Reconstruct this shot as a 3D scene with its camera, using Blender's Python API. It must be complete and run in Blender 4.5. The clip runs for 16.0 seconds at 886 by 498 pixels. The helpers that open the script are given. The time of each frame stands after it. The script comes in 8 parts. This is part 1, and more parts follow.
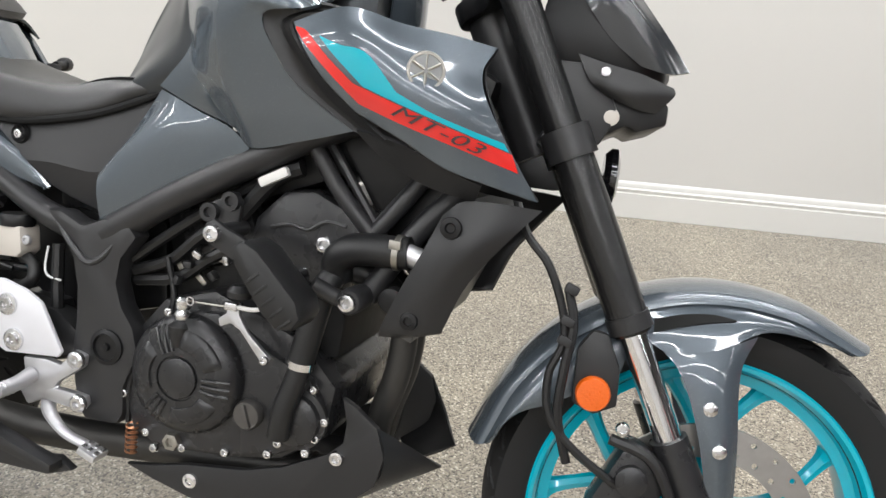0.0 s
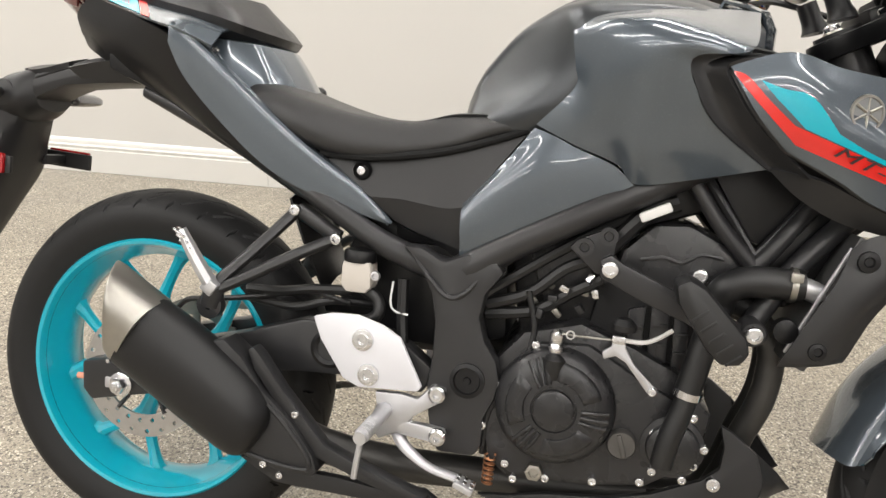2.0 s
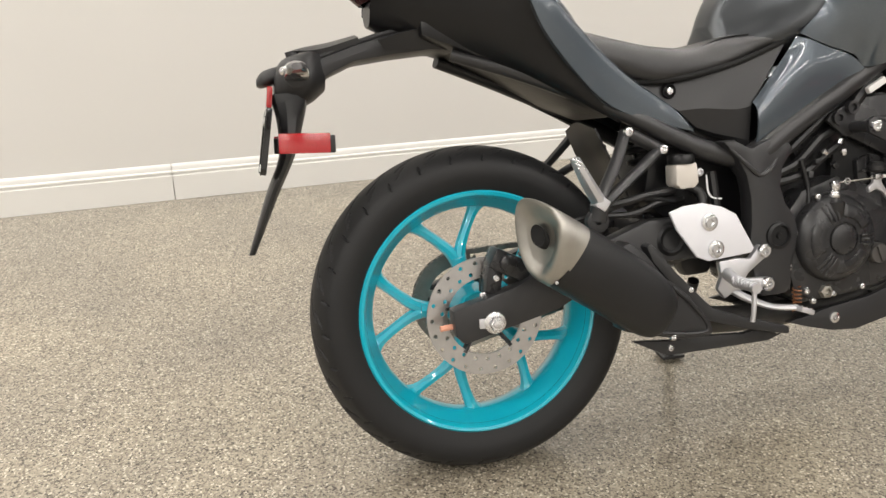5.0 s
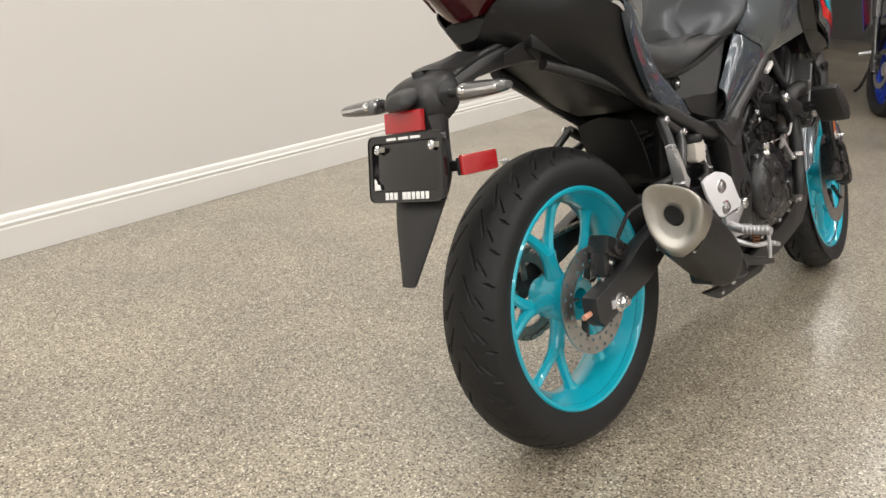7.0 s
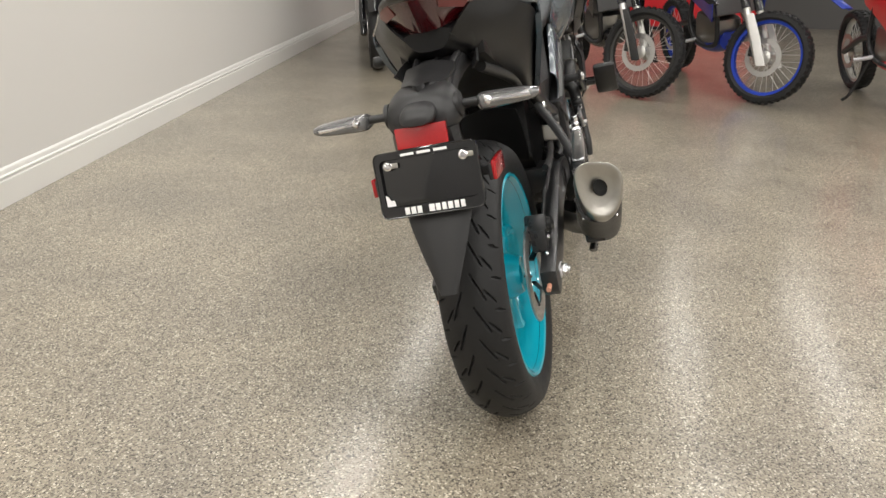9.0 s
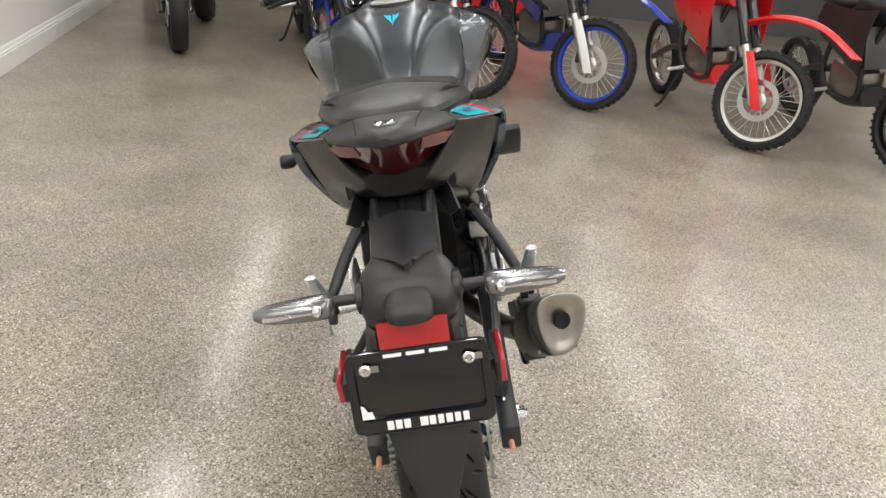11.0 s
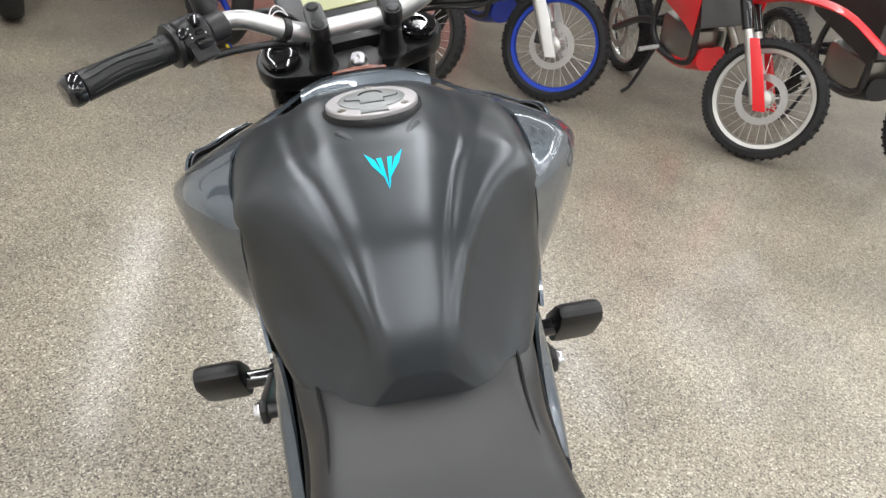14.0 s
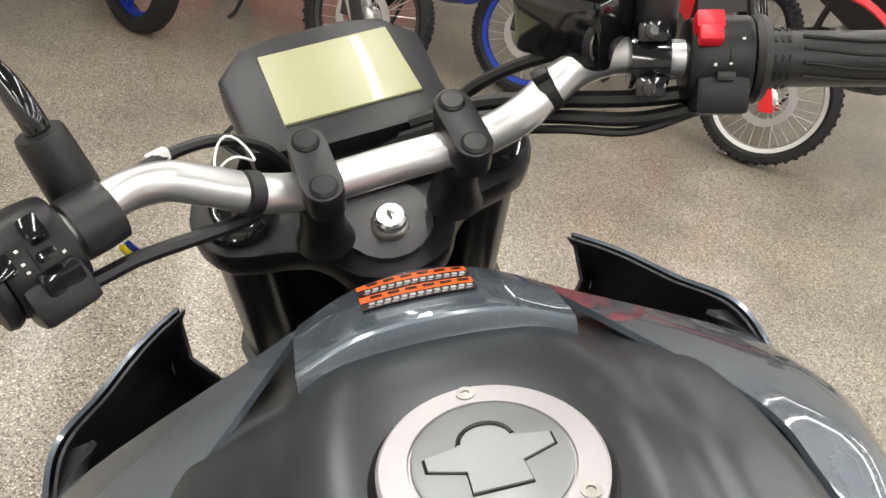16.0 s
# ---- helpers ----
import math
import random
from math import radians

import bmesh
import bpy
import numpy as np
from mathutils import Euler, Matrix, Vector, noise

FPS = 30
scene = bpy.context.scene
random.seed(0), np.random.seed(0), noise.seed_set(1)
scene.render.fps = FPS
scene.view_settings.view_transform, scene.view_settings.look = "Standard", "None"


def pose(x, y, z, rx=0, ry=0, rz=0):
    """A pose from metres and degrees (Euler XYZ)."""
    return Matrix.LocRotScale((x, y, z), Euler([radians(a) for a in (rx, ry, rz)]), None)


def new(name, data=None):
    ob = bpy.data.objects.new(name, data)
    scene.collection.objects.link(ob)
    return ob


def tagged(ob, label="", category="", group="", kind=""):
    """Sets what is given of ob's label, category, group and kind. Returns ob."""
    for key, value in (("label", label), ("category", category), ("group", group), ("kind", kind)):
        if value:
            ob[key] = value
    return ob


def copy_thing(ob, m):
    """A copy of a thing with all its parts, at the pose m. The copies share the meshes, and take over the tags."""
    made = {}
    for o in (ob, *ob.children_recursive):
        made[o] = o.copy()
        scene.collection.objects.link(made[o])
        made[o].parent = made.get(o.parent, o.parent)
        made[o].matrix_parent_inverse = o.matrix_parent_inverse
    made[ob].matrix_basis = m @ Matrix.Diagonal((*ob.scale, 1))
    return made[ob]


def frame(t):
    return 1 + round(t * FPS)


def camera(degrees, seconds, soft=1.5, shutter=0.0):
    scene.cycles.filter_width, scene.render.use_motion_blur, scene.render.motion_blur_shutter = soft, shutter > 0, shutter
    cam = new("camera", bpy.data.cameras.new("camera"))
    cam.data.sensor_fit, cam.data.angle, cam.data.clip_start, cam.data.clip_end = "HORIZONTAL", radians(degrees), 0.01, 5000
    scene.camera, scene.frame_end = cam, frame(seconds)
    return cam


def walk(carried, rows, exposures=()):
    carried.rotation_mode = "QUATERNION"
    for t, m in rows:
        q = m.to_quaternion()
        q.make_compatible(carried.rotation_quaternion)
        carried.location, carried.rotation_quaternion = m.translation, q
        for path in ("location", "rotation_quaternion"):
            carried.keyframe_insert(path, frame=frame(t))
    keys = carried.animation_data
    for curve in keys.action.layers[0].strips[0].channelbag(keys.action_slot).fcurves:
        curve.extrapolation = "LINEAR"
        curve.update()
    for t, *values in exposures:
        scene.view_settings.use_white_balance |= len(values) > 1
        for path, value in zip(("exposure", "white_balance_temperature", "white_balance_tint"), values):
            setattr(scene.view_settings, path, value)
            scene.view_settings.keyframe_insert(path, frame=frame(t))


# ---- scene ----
# camera and its walk
EXPOSURES = [(0, -0.1, 6050, 10), (1, -0.08, 6200, 10), (3, -0.13, 6600, 12), (4.5, -0.16, 6550, 11), (7.5, -0.26, 6550, 11), (9, -0.27, 6450, 10), (12, -0.11, 6200, 10), (14, -0.12, 6050, 10), (15, -0.08, 6000, 10), (16, -0.16, 6400, 10)]
cam = camera(58.78, 16.0, shutter=0.0)
PATH = [
    (0, pose(1.2797, -0.8753, 1.0257, 67.814, -2.877, 16.113)),
    (0.5, pose(1.1565, -0.9333, 1.0277, 68.167, -2.916, 17.469)),
    (1, pose(1.0252, -1.0225, 1.0314, 68.113, -2.991, 16.815)),
    (1.5, pose(0.8941, -1.0505, 1.0531, 67.831, -3.007, 15.282)),
    (2, pose(0.7379, -1.0256, 1.0502, 68.000, -2.744, 13.519)),
    (2.5, pose(0.5689, -1.0680, 1.0344, 68.200, -3.158, 10.671)),
    (3, pose(0.4151, -1.1213, 1.0218, 68.217, -2.022, 6.338)),
    (3.5, pose(0.2372, -1.1687, 0.9855, 68.698, -0.703, 2.037)),
    (4, pose(0.0937, -1.1686, 0.9496, 68.364, 1.230, -1.407)),
    (4.5, pose(-0.1576, -1.2257, 0.9493, 68.256, 0.221, -8.521)),
    (5, pose(-0.3993, -1.2533, 0.9682, 68.673, 0.029, -14.345)),
    (5.2, pose(-0.4908, -1.2052, 0.9657, 68.223, -0.410, -17.073)),
    (7.3, pose(-1.3739, -0.7088, 0.9927, 69.472, -0.333, -50.925)),
    (7.5, pose(-1.4376, -0.6544, 1.0098, 69.576, -0.216, -53.863)),
    (8, pose(-1.4995, -0.4929, 0.9966, 69.453, 0.597, -61.365)),
    (8.5, pose(-1.5444, -0.3082, 1.0046, 68.584, 0.155, -69.852)),
    (9, pose(-1.6346, -0.1310, 1.0332, 67.997, -1.293, -77.725)),
    (9.2, pose(-1.6441, -0.0853, 1.0582, 67.861, -1.860, -80.077)),
    (11.5, pose(-1.0316, 0.2754, 1.2328, 64.873, -7.245, -93.919)),
    (12, pose(-0.8284, 0.2914, 1.2286, 63.866, -7.595, -94.876)),
    (12.5, pose(-0.6049, 0.3253, 1.2294, 62.840, -7.784, -97.168)),
    (13, pose(-0.3773, 0.3094, 1.2285, 62.179, -8.043, -97.177)),
    (13.5, pose(-0.2171, 0.3134, 1.2417, 61.828, -8.196, -97.330)),
    (14, pose(-0.0521, 0.3470, 1.2430, 61.664, -8.848, -99.751)),
    (14.5, pose(0.1021, 0.3775, 1.2383, 61.345, -9.802, -101.817)),
    (15, pose(0.2666, 0.3526, 1.2287, 60.905, -9.515, -102.049)),
    (15.5, pose(0.4106, 0.3468, 1.2256, 59.659, -10.443, -102.022)),
    (16, pose(0.5378, 0.3646, 1.2134, 59.580, -10.207, -104.030)),
]
walk(cam, PATH, EXPOSURES)

# ---- world, lights ----
LEAN = 14.07
world = bpy.data.worlds.new("room_air")
scene.world = world
world.use_nodes = True
world.node_tree.nodes["Background"].inputs[0].default_value = (1.0, 0.97, 0.93, 1)
world.node_tree.nodes["Background"].inputs[1].default_value = 0.15
CEIL = 3.1


def strip_lamp(x, y, length, power):
    d = bpy.data.lights.new("strip_glow", "AREA")
    d.shape, d.size, d.size_y = "RECTANGLE", length, 0.09
    d.energy, d.color = power, (1.0, 0.965, 0.91)
    ob = new("strip_glow", d)
    ob.matrix_world = pose(x, y, CEIL - 0.075)
    return ob


# the last row is an added fill with no known lamps there
LAMP_ROWS = [1.55, 0.35, -1.15, -2.55, -4.0, -5.4]
LAMP_COLS = [-2.6, 1.9, 6.4]
# southern rows are raised to brighten the bike's right side
ROW_POWER = [53, 47, 44, 51, 55, 55]
COL_SHARE = [1.1, 1.02, 0.45]
for ly, power in zip(LAMP_ROWS, ROW_POWER):
    for lx, share in zip(LAMP_COLS, COL_SHARE):
        strip_lamp(lx, ly, 3.6, power * share)

# ---- materials ----
def mat(name, base, rough=0.5, metal=0.0, coat=0.0, spec=0.5, var=0.12, scale=9.0, grain=0.0, gscale=600.0, rvar=0.08, trans=0.0, emit=0.0, aniso=0.0):
    """A surface with blotches at one scale, fine grain at another."""
    m = bpy.data.materials.new(name)
    m.use_nodes = True
    nt = m.node_tree
    b = nt.nodes["Principled BSDF"]
    b.inputs["Metallic"].default_value = metal
    b.inputs["Coat Weight"].default_value = coat
    b.inputs["Coat Roughness"].default_value = 0.04
    b.inputs["Specular IOR Level"].default_value = spec
    b.inputs["Transmission Weight"].default_value = trans
    b.inputs["Anisotropic"].default_value = aniso
    tc = nt.nodes.new("ShaderNodeTexCoord")
    n1 = nt.nodes.new("ShaderNodeTexNoise")
    n1.inputs["Scale"].default_value, n1.inputs["Detail"].default_value = scale, 5
    nt.links.new(tc.outputs["Object"], n1.inputs["Vector"])
    mix = nt.nodes.new("ShaderNodeMix")
    mix.data_type = "RGBA"
    mix.inputs["A"].default_value = (*[c * (1 - var) for c in base], 1)
    mix.inputs["B"].default_value = (*[min(1, c * (1 + var)) for c in base], 1)
    nt.links.new(n1.outputs["Fac"], mix.inputs["Factor"])
    nt.links.new(mix.outputs["Result"], b.inputs["Base Color"])
    mr = nt.nodes.new("ShaderNodeMapRange")
    mr.inputs["To Min"].default_value, mr.inputs["To Max"].default_value = max(0.02, rough - rvar), min(1, rough + rvar)
    nt.links.new(n1.outputs["Fac"], mr.inputs["Value"])
    nt.links.new(mr.outputs["Result"], b.inputs["Roughness"])
    if grain:
        n2 = nt.nodes.new("ShaderNodeTexNoise")
        n2.inputs["Scale"].default_value, n2.inputs["Detail"].default_value = gscale, 3
        nt.links.new(tc.outputs["Object"], n2.inputs["Vector"])
        bp = nt.nodes.new("ShaderNodeBump")
        bp.inputs["Strength"].default_value, bp.inputs["Distance"].default_value = grain, 0.001
        nt.links.new(n2.outputs["Fac"], bp.inputs["Height"])
        nt.links.new(bp.outputs["Normal"], b.inputs["Normal"])
    if emit:
        b.inputs["Emission Color"].default_value = (*base, 1)
        b.inputs["Emission Strength"].default_value = emit
    return m


M = {}
M["grey"] = mat("grey_metallic_paint", (0.088, 0.108, 0.128), 0.26, 0.4, 1.0, var=0.05, scale=900, rvar=0.04)
M["satin"] = mat("satin_charcoal_paint", (0.06, 0.065, 0.07), 0.29, 0.6, 0.0, var=0.03, scale=12, rvar=0.015)
M["plastic"] = mat("black_moulded_plastic", (0.019, 0.019, 0.02), 0.4, spec=0.46, grain=0.2, gscale=900)
M["darkplastic"] = mat("deep_black_plastic", (0.0075, 0.0075, 0.0082), 0.36, spec=0.35, grain=0.15, gscale=700)
M["gloss"] = mat("gloss_black_plastic", (0.007, 0.007, 0.008), 0.1, coat=0.6, var=0.03, rvar=0.03)
M["smoke"] = mat("smoked_grey_gloss", (0.03, 0.033, 0.037), 0.14, coat=0.6, var=0.03, rvar=0.03)
M["casting"] = mat("rough_black_casting", (0.014, 0.014, 0.0145), 0.62, spec=0.25, grain=0.3, gscale=300, var=0.2, scale=30)
M["forkblack"] = mat("satin_black_fork_coat", (0.012, 0.012, 0.0125), 0.24, var=0.04, rvar=0.03)
M["frame"] = mat("black_frame_coat", (0.023, 0.023, 0.0242), 0.34, grain=0.12, gscale=500)
M["engine"] = mat("black_engine_coat", (0.02, 0.02, 0.0212), 0.28, grain=0.2, gscale=400, scale=30)
M["capblack"] = mat("dark_metal_cap", (0.11, 0.105, 0.1), 0.4, 0.6, var=0.2, scale=60)
M["seat"] = mat("black_seat_vinyl", (0.0145, 0.0145, 0.0152), 0.37, spec=0.62, grain=0.3, gscale=1400)
M["rubber"] = mat("tyre_rubber", (0.0115, 0.0115, 0.012), 0.56, spec=0.35, grain=0.2, gscale=500, var=0.2, scale=25)
M["hose"] = mat("hose_rubber", (0.011, 0.011, 0.0115), 0.42, grain=0.15)
M["teal"] = mat("teal_wheel_paint", (0.0, 0.43, 0.57), 0.3, 0.0, 1.0, var=0.012, scale=60, rvar=0.02)
M["decal_teal"] = mat("teal_decal", (0.0, 0.40, 0.52), 0.25, 0, 0.8, var=0.02)
M["logo_teal"] = mat("bright_teal_decal", (0.0, 0.52, 0.76), 0.5, spec=0.25, var=0.02)
M["decal_red"] = mat("red_decal", (0.74, 0.017, 0.012), 0.25, 0, 0.8, var=0.02)
M["decal_black"] = mat("black_lettering", (0.03, 0.012, 0.012), 0.4, var=0.02)
M["alu"] = mat("cast_aluminium", (0.62, 0.62, 0.64), 0.42, 0.85, var=0.07, scale=40, grain=0.2, gscale=500)
M["guard"] = mat("bead_blasted_aluminium", (0.78, 0.78, 0.82), 0.55, 0.25, var=0.03, scale=40, grain=0.15, gscale=900)
M["bar"] = mat("anodised_silver_bar", (0.66, 0.66, 0.66), 0.34, 0.9, var=0.04, scale=60)
M["capdisc"] = mat("satin_cap_disc", (0.27, 0.28, 0.28), 0.42, 0.55, var=0.04, scale=60)
M["capring"] = mat("satin_cap_ring", (0.5, 0.48, 0.49), 0.4, 0.6, var=0.04, scale=60)
M["zinc"] = mat("zinc_bolt", (0.72, 0.72, 0.73), 0.25, 1.0, var=0.1, scale=200)
M["chrome"] = mat("chrome", (0.8, 0.8, 0.82), 0.08, 1.0, var=0.02, rvar=0.03)
M["steel"] = mat("brushed_steel", (0.4, 0.385, 0.35), 0.38, 1.0, var=0.1, scale=80, grain=0.15, gscale=900)
M["disc"] = mat("brake_disc_steel", (0.5, 0.49, 0.48), 0.34, 1.0, var=0.12, scale=70)
M["muffler"] = mat("matt_black_muffler", (0.011, 0.011, 0.0115), 0.42, 0.2, grain=0.2, gscale=900)
M["header"] = mat("dark_header_pipe", (0.06, 0.058, 0.055), 0.45, 0.6, var=0.25, scale=30)
# near-black for exhaust soot, dark joints and the shade put into seat grooves
M["soot_and_gap_shade"] = mat("soot_and_gap_shade", (0.004, 0.004, 0.004), 0.9)
M["radiator"] = mat("radiator_core", (0.12, 0.12, 0.12), 0.5, 0.6, var=0.3, scale=200)
M["orange"] = mat("orange_reflector", (0.72, 0.118, 0.001), 0.3, coat=0.35, var=0.1, scale=300, grain=0.4, gscale=300)
M["redlens"] = mat("red_reflector", (0.38, 0.008, 0.012), 0.15, coat=1.0, var=0.15, scale=300, grain=0.35, gscale=350)
M["taillens"] = mat("dark_red_tail_lens", (0.05, 0.003, 0.005), 0.12, coat=0.6, var=0.1, scale=100)
M["lobelens"] = mat("smoked_red_lens", (0.13, 0.014, 0.014), 0.3, coat=0.2, var=0.15, scale=120)
M["clear"] = mat("clear_indicator_lens", (0.16, 0.16, 0.165), 0.16, 0.6, coat=1.0, var=0.2, scale=150, grain=0.5, gscale=250)
M["reservoir"] = mat("milky_reservoir", (0.58, 0.54, 0.49), 0.35, var=0.08)
M["lcd"] = mat("lcd_glass", (0.36, 0.365, 0.2), 0.35, coat=0.25, var=0.04)
M["white"] = mat("white_print", (0.85, 0.85, 0.85), 0.4, var=0.02)
M["redplastic"] = mat("red_switch", (0.75, 0.012, 0.03), 0.35, var=0.04)
M["label"] = mat("orange_warning_label", (0.8, 0.13, 0.02), 0.45, var=0.03)
M["labelprint"] = mat("grey_label_print", (0.42, 0.42, 0.42), 0.5, var=0.1)
M["copper"] = mat("bronze_spring", (0.45, 0.22, 0.12), 0.4, 0.9)
M["pinkcap"] = mat("pale_orange_cap", (0.7, 0.33, 0.22), 0.5)
M["sprocket"] = mat("sprocket_steel", (0.25, 0.24, 0.22), 0.4, 0.9, var=0.2, scale=60)
M["wall"] = mat("white_wall_paint", (0.68, 0.665, 0.637), 0.5, var=0.015, scale=2.0, grain=0.12, gscale=220)
M["greywall"] = mat("grey_wall_paint", (0.4, 0.4, 0.395), 0.6, var=0.03, scale=2.0, grain=0.12, gscale=220)
M["charcoalwall"] = mat("charcoal_wall_paint", (0.09, 0.088, 0.086), 0.6, var=0.05, scale=2.0, grain=0.12, gscale=220)
M["trim"] = mat("white_trim_paint", (0.76, 0.75, 0.72), 0.35, var=0.02, scale=6)
M["ceiling"] = mat("dark_ceiling", (0.2, 0.2, 0.198), 0.8, var=0.05, scale=3, grain=0.3, gscale=150)
M["lampbody"] = mat("white_lamp_housing", (0.8, 0.8, 0.8), 0.4)
M["redwall"] = mat("red_wall_paint", (0.55, 0.012, 0.02), 0.35, var=0.05, scale=3)
M["mx_red"] = mat("red_bodywork", (0.7, 0.012, 0.018), 0.3, coat=0.4, var=0.05)
M["mx_blue"] = mat("blue_bodywork", (0.01, 0.03, 0.28), 0.3, coat=0.4, var=0.05)
M["rim_blue"] = mat("blue_rim", (0.015, 0.05, 0.42), 0.35, 0.4, var=0.05)
M["rim_silver"] = mat("silver_rim", (0.6, 0.59, 0.56), 0.35, 0.8, var=0.06)
M["mx_white"] = mat("white_plastic", (0.75, 0.74, 0.72), 0.4, var=0.04)
M["yellow"] = mat("yellow_puck", (0.75, 0.6, 0.02), 0.5)


def floor_material():
    """Speckled flake floor under a clear coat: small chips of several colours, with faint wide blotches."""
    m = bpy.data.materials.new("flake_floor")
    m.use_nodes = True
    nt = m.node_tree
    b = nt.nodes["Principled BSDF"]
    tc = nt.nodes.new("ShaderNodeTexCoord")
    v = nt.nodes.new("ShaderNodeTexVoronoi")
    v.inputs["Scale"].default_value = 270
    nt.links.new(tc.outputs["Object"], v.inputs["Vector"])
    sep = nt.nodes.new("ShaderNodeSeparateColor")
    nt.links.new(v.outputs["Color"], sep.inputs["Color"])
    ramp = nt.nodes.new("ShaderNodeValToRGB")
    ramp.color_ramp.interpolation = "CONSTANT"
    cols = [(0.0, (0.068, 0.056, 0.044)), (0.11, (0.165, 0.141, 0.108)), (0.27, (0.288, 0.253, 0.194)), (0.62, (0.375, 0.335, 0.262)), (0.85, (0.19, 0.167, 0.134)), (0.94, (0.62, 0.565, 0.465))]
    e = ramp.color_ramp.elements
    e[0].position, e[0].color = cols[0][0], (*cols[0][1], 1)
    e[1].position, e[1].color = cols[1][0], (*cols[1][1], 1)
    for p, c in cols[2:]:
        k = e.new(p)
        k.color = (*c, 1)
    nt.links.new(sep.outputs["Red"], ramp.inputs["Fac"])
    n = nt.nodes.new("ShaderNodeTexNoise")
    n.inputs["Scale"].default_value, n.inputs["Detail"].default_value = 2.2, 8
    nt.links.new(tc.outputs["Object"], n.inputs["Vector"])
    mul = nt.nodes.new("ShaderNodeMix")
    mul.data_type, mul.blend_type = "RGBA", "MULTIPLY"
    mul.inputs["Factor"].default_value = 1.0
    r2 = nt.nodes.new("ShaderNodeValToRGB")
    r2.color_ramp.elements[0].position, r2.color_ramp.elements[0].color = 0.3, (0.8, 0.8, 0.81, 1)
    r2.color_ramp.elements[1].position, r2.color_ramp.elements[1].color = 0.7, (1.16, 1.15, 1.12, 1)
    nt.links.new(n.outputs["Fac"], r2.inputs["Fac"])
    nt.links.new(ramp.outputs["Color"], mul.inputs["A"])
    nt.links.new(r2.outputs["Color"], mul.inputs["B"])
    n3 = nt.nodes.new("ShaderNodeTexNoise")
    n3.inputs["Scale"].default_value, n3.inputs["Detail"].default_value = 3.7, 6
    nt.links.new(tc.outputs["Object"], n3.inputs["Vector"])
    r3 = nt.nodes.new("ShaderNodeValToRGB")
    r3.color_ramp.elements[0].position, r3.color_ramp.elements[0].color = 0.66, (1, 1, 1, 1)
    r3.color_ramp.elements[1].position, r3.color_ramp.elements[1].color = 0.76, (0.72, 0.7, 0.68, 1)
    nt.links.new(n3.outputs["Fac"], r3.inputs["Fac"])
    smudge = nt.nodes.new("ShaderNodeMix")
    smudge.data_type, smudge.blend_type = "RGBA", "MULTIPLY"
    smudge.inputs["Factor"].default_value = 1.0
    nt.links.new(mul.outputs["Result"], smudge.inputs["A"])
    nt.links.new(r3.outputs["Color"], smudge.inputs["B"])
    nt.links.new(smudge.outputs["Result"], b.inputs["Base Color"])
    b.inputs["Roughness"].default_value = 0.38
    b.inputs["Coat Weight"].default_value = 0.8
    mr = nt.nodes.new("ShaderNodeMapRange")
    mr.inputs["To Min"].default_value, mr.inputs["To Max"].default_value = 0.1, 0.26
    nt.links.new(n.outputs["Fac"], mr.inputs["Value"])
    nt.links.new(mr.outputs["Result"], b.inputs["Coat Roughness"])
    bp = nt.nodes.new("ShaderNodeBump")
    bp.inputs["Strength"].default_value, bp.inputs["Distance"].default_value = 0.2, 0.001
    nt.links.new(sep.outputs["Green"], bp.inputs["Height"])
    nt.links.new(bp.outputs["Normal"], b.inputs["Normal"])
    bc = nt.nodes.new("ShaderNodeBump")
    bc.inputs["Strength"].default_value, bc.inputs["Distance"].default_value = 0.07, 0.001
    nt.links.new(sep.outputs["Blue"], bc.inputs["Height"])
    nt.links.new(bc.outputs["Normal"], b.inputs["Coat Normal"])
    return m


M["floor"] = floor_material()

# ---- shape helpers ----
def part(name, bm, material, parent, label="", sharp=38):
    """Links a bmesh as one mesh object under a thing or a part."""
    me = bpy.data.meshes.new(name)
    bmesh.ops.recalc_face_normals(bm, faces=bm.faces[:])
    bm.to_mesh(me)
    bm.free()
    me.materials.append(M[material] if isinstance(material, str) else material)
    me.polygons.foreach_set("use_smooth", [True] * len(me.polygons))
    me.set_sharp_from_angle(angle=radians(sharp))
    ob = new(name, me)
    ob.parent = parent
    if label:
        ob["label"] = label
    return ob


def thing(name, label, category, group="", m=None, kind=""):
    ob = new(name)
    ob.empty_display_size = 0.1
    if m is not None:
        ob.matrix_world = m
    return tagged(ob, label, category, group, kind)


def curve_pts(pts, n, closed=False):
    """n steps a span of a Catmull-Rom curve through pts (any dimension)."""
    p = np.asarray(pts, float)
    k = len(p)
    out = []
    for i in range(k if closed else k - 1):
        if closed:
            a, b, c, d = p[(i - 1) % k], p[i], p[(i + 1) % k], p[(i + 2) % k]
        else:
            b, c = p[i], p[i + 1]
            a = p[i - 1] if i else 2 * b - c
            d = p[i + 2] if i + 2 < k else 2 * c - b
        for j in range(n):
            t = j / n
            out.append(0.5 * (2 * b + (c - a) * t + (2 * a - 5 * b + 4 * c - d) * t * t + (3 * b - a - 3 * c + d) * t**3))
    if not closed:
        out.append(p[-1])
    return np.array(out)


def skin(bm, rings, closed=True, caps=True):
    """Quads between rings of equal length."""
    vs = [[bm.verts.new(tuple(float(c) for c in q)) for q in r] for r in rings]
    n = len(vs[0])
    for a, b in zip(vs, vs[1:]):
        for i in range(n if closed else n - 1):
            j = (i + 1) % n
            bm.faces.new((a[i], a[j], b[j], b[i]))
    if caps and closed:
        bm.faces.new(vs[0][::-1])
        bm.faces.new(vs[-1])
    return vs


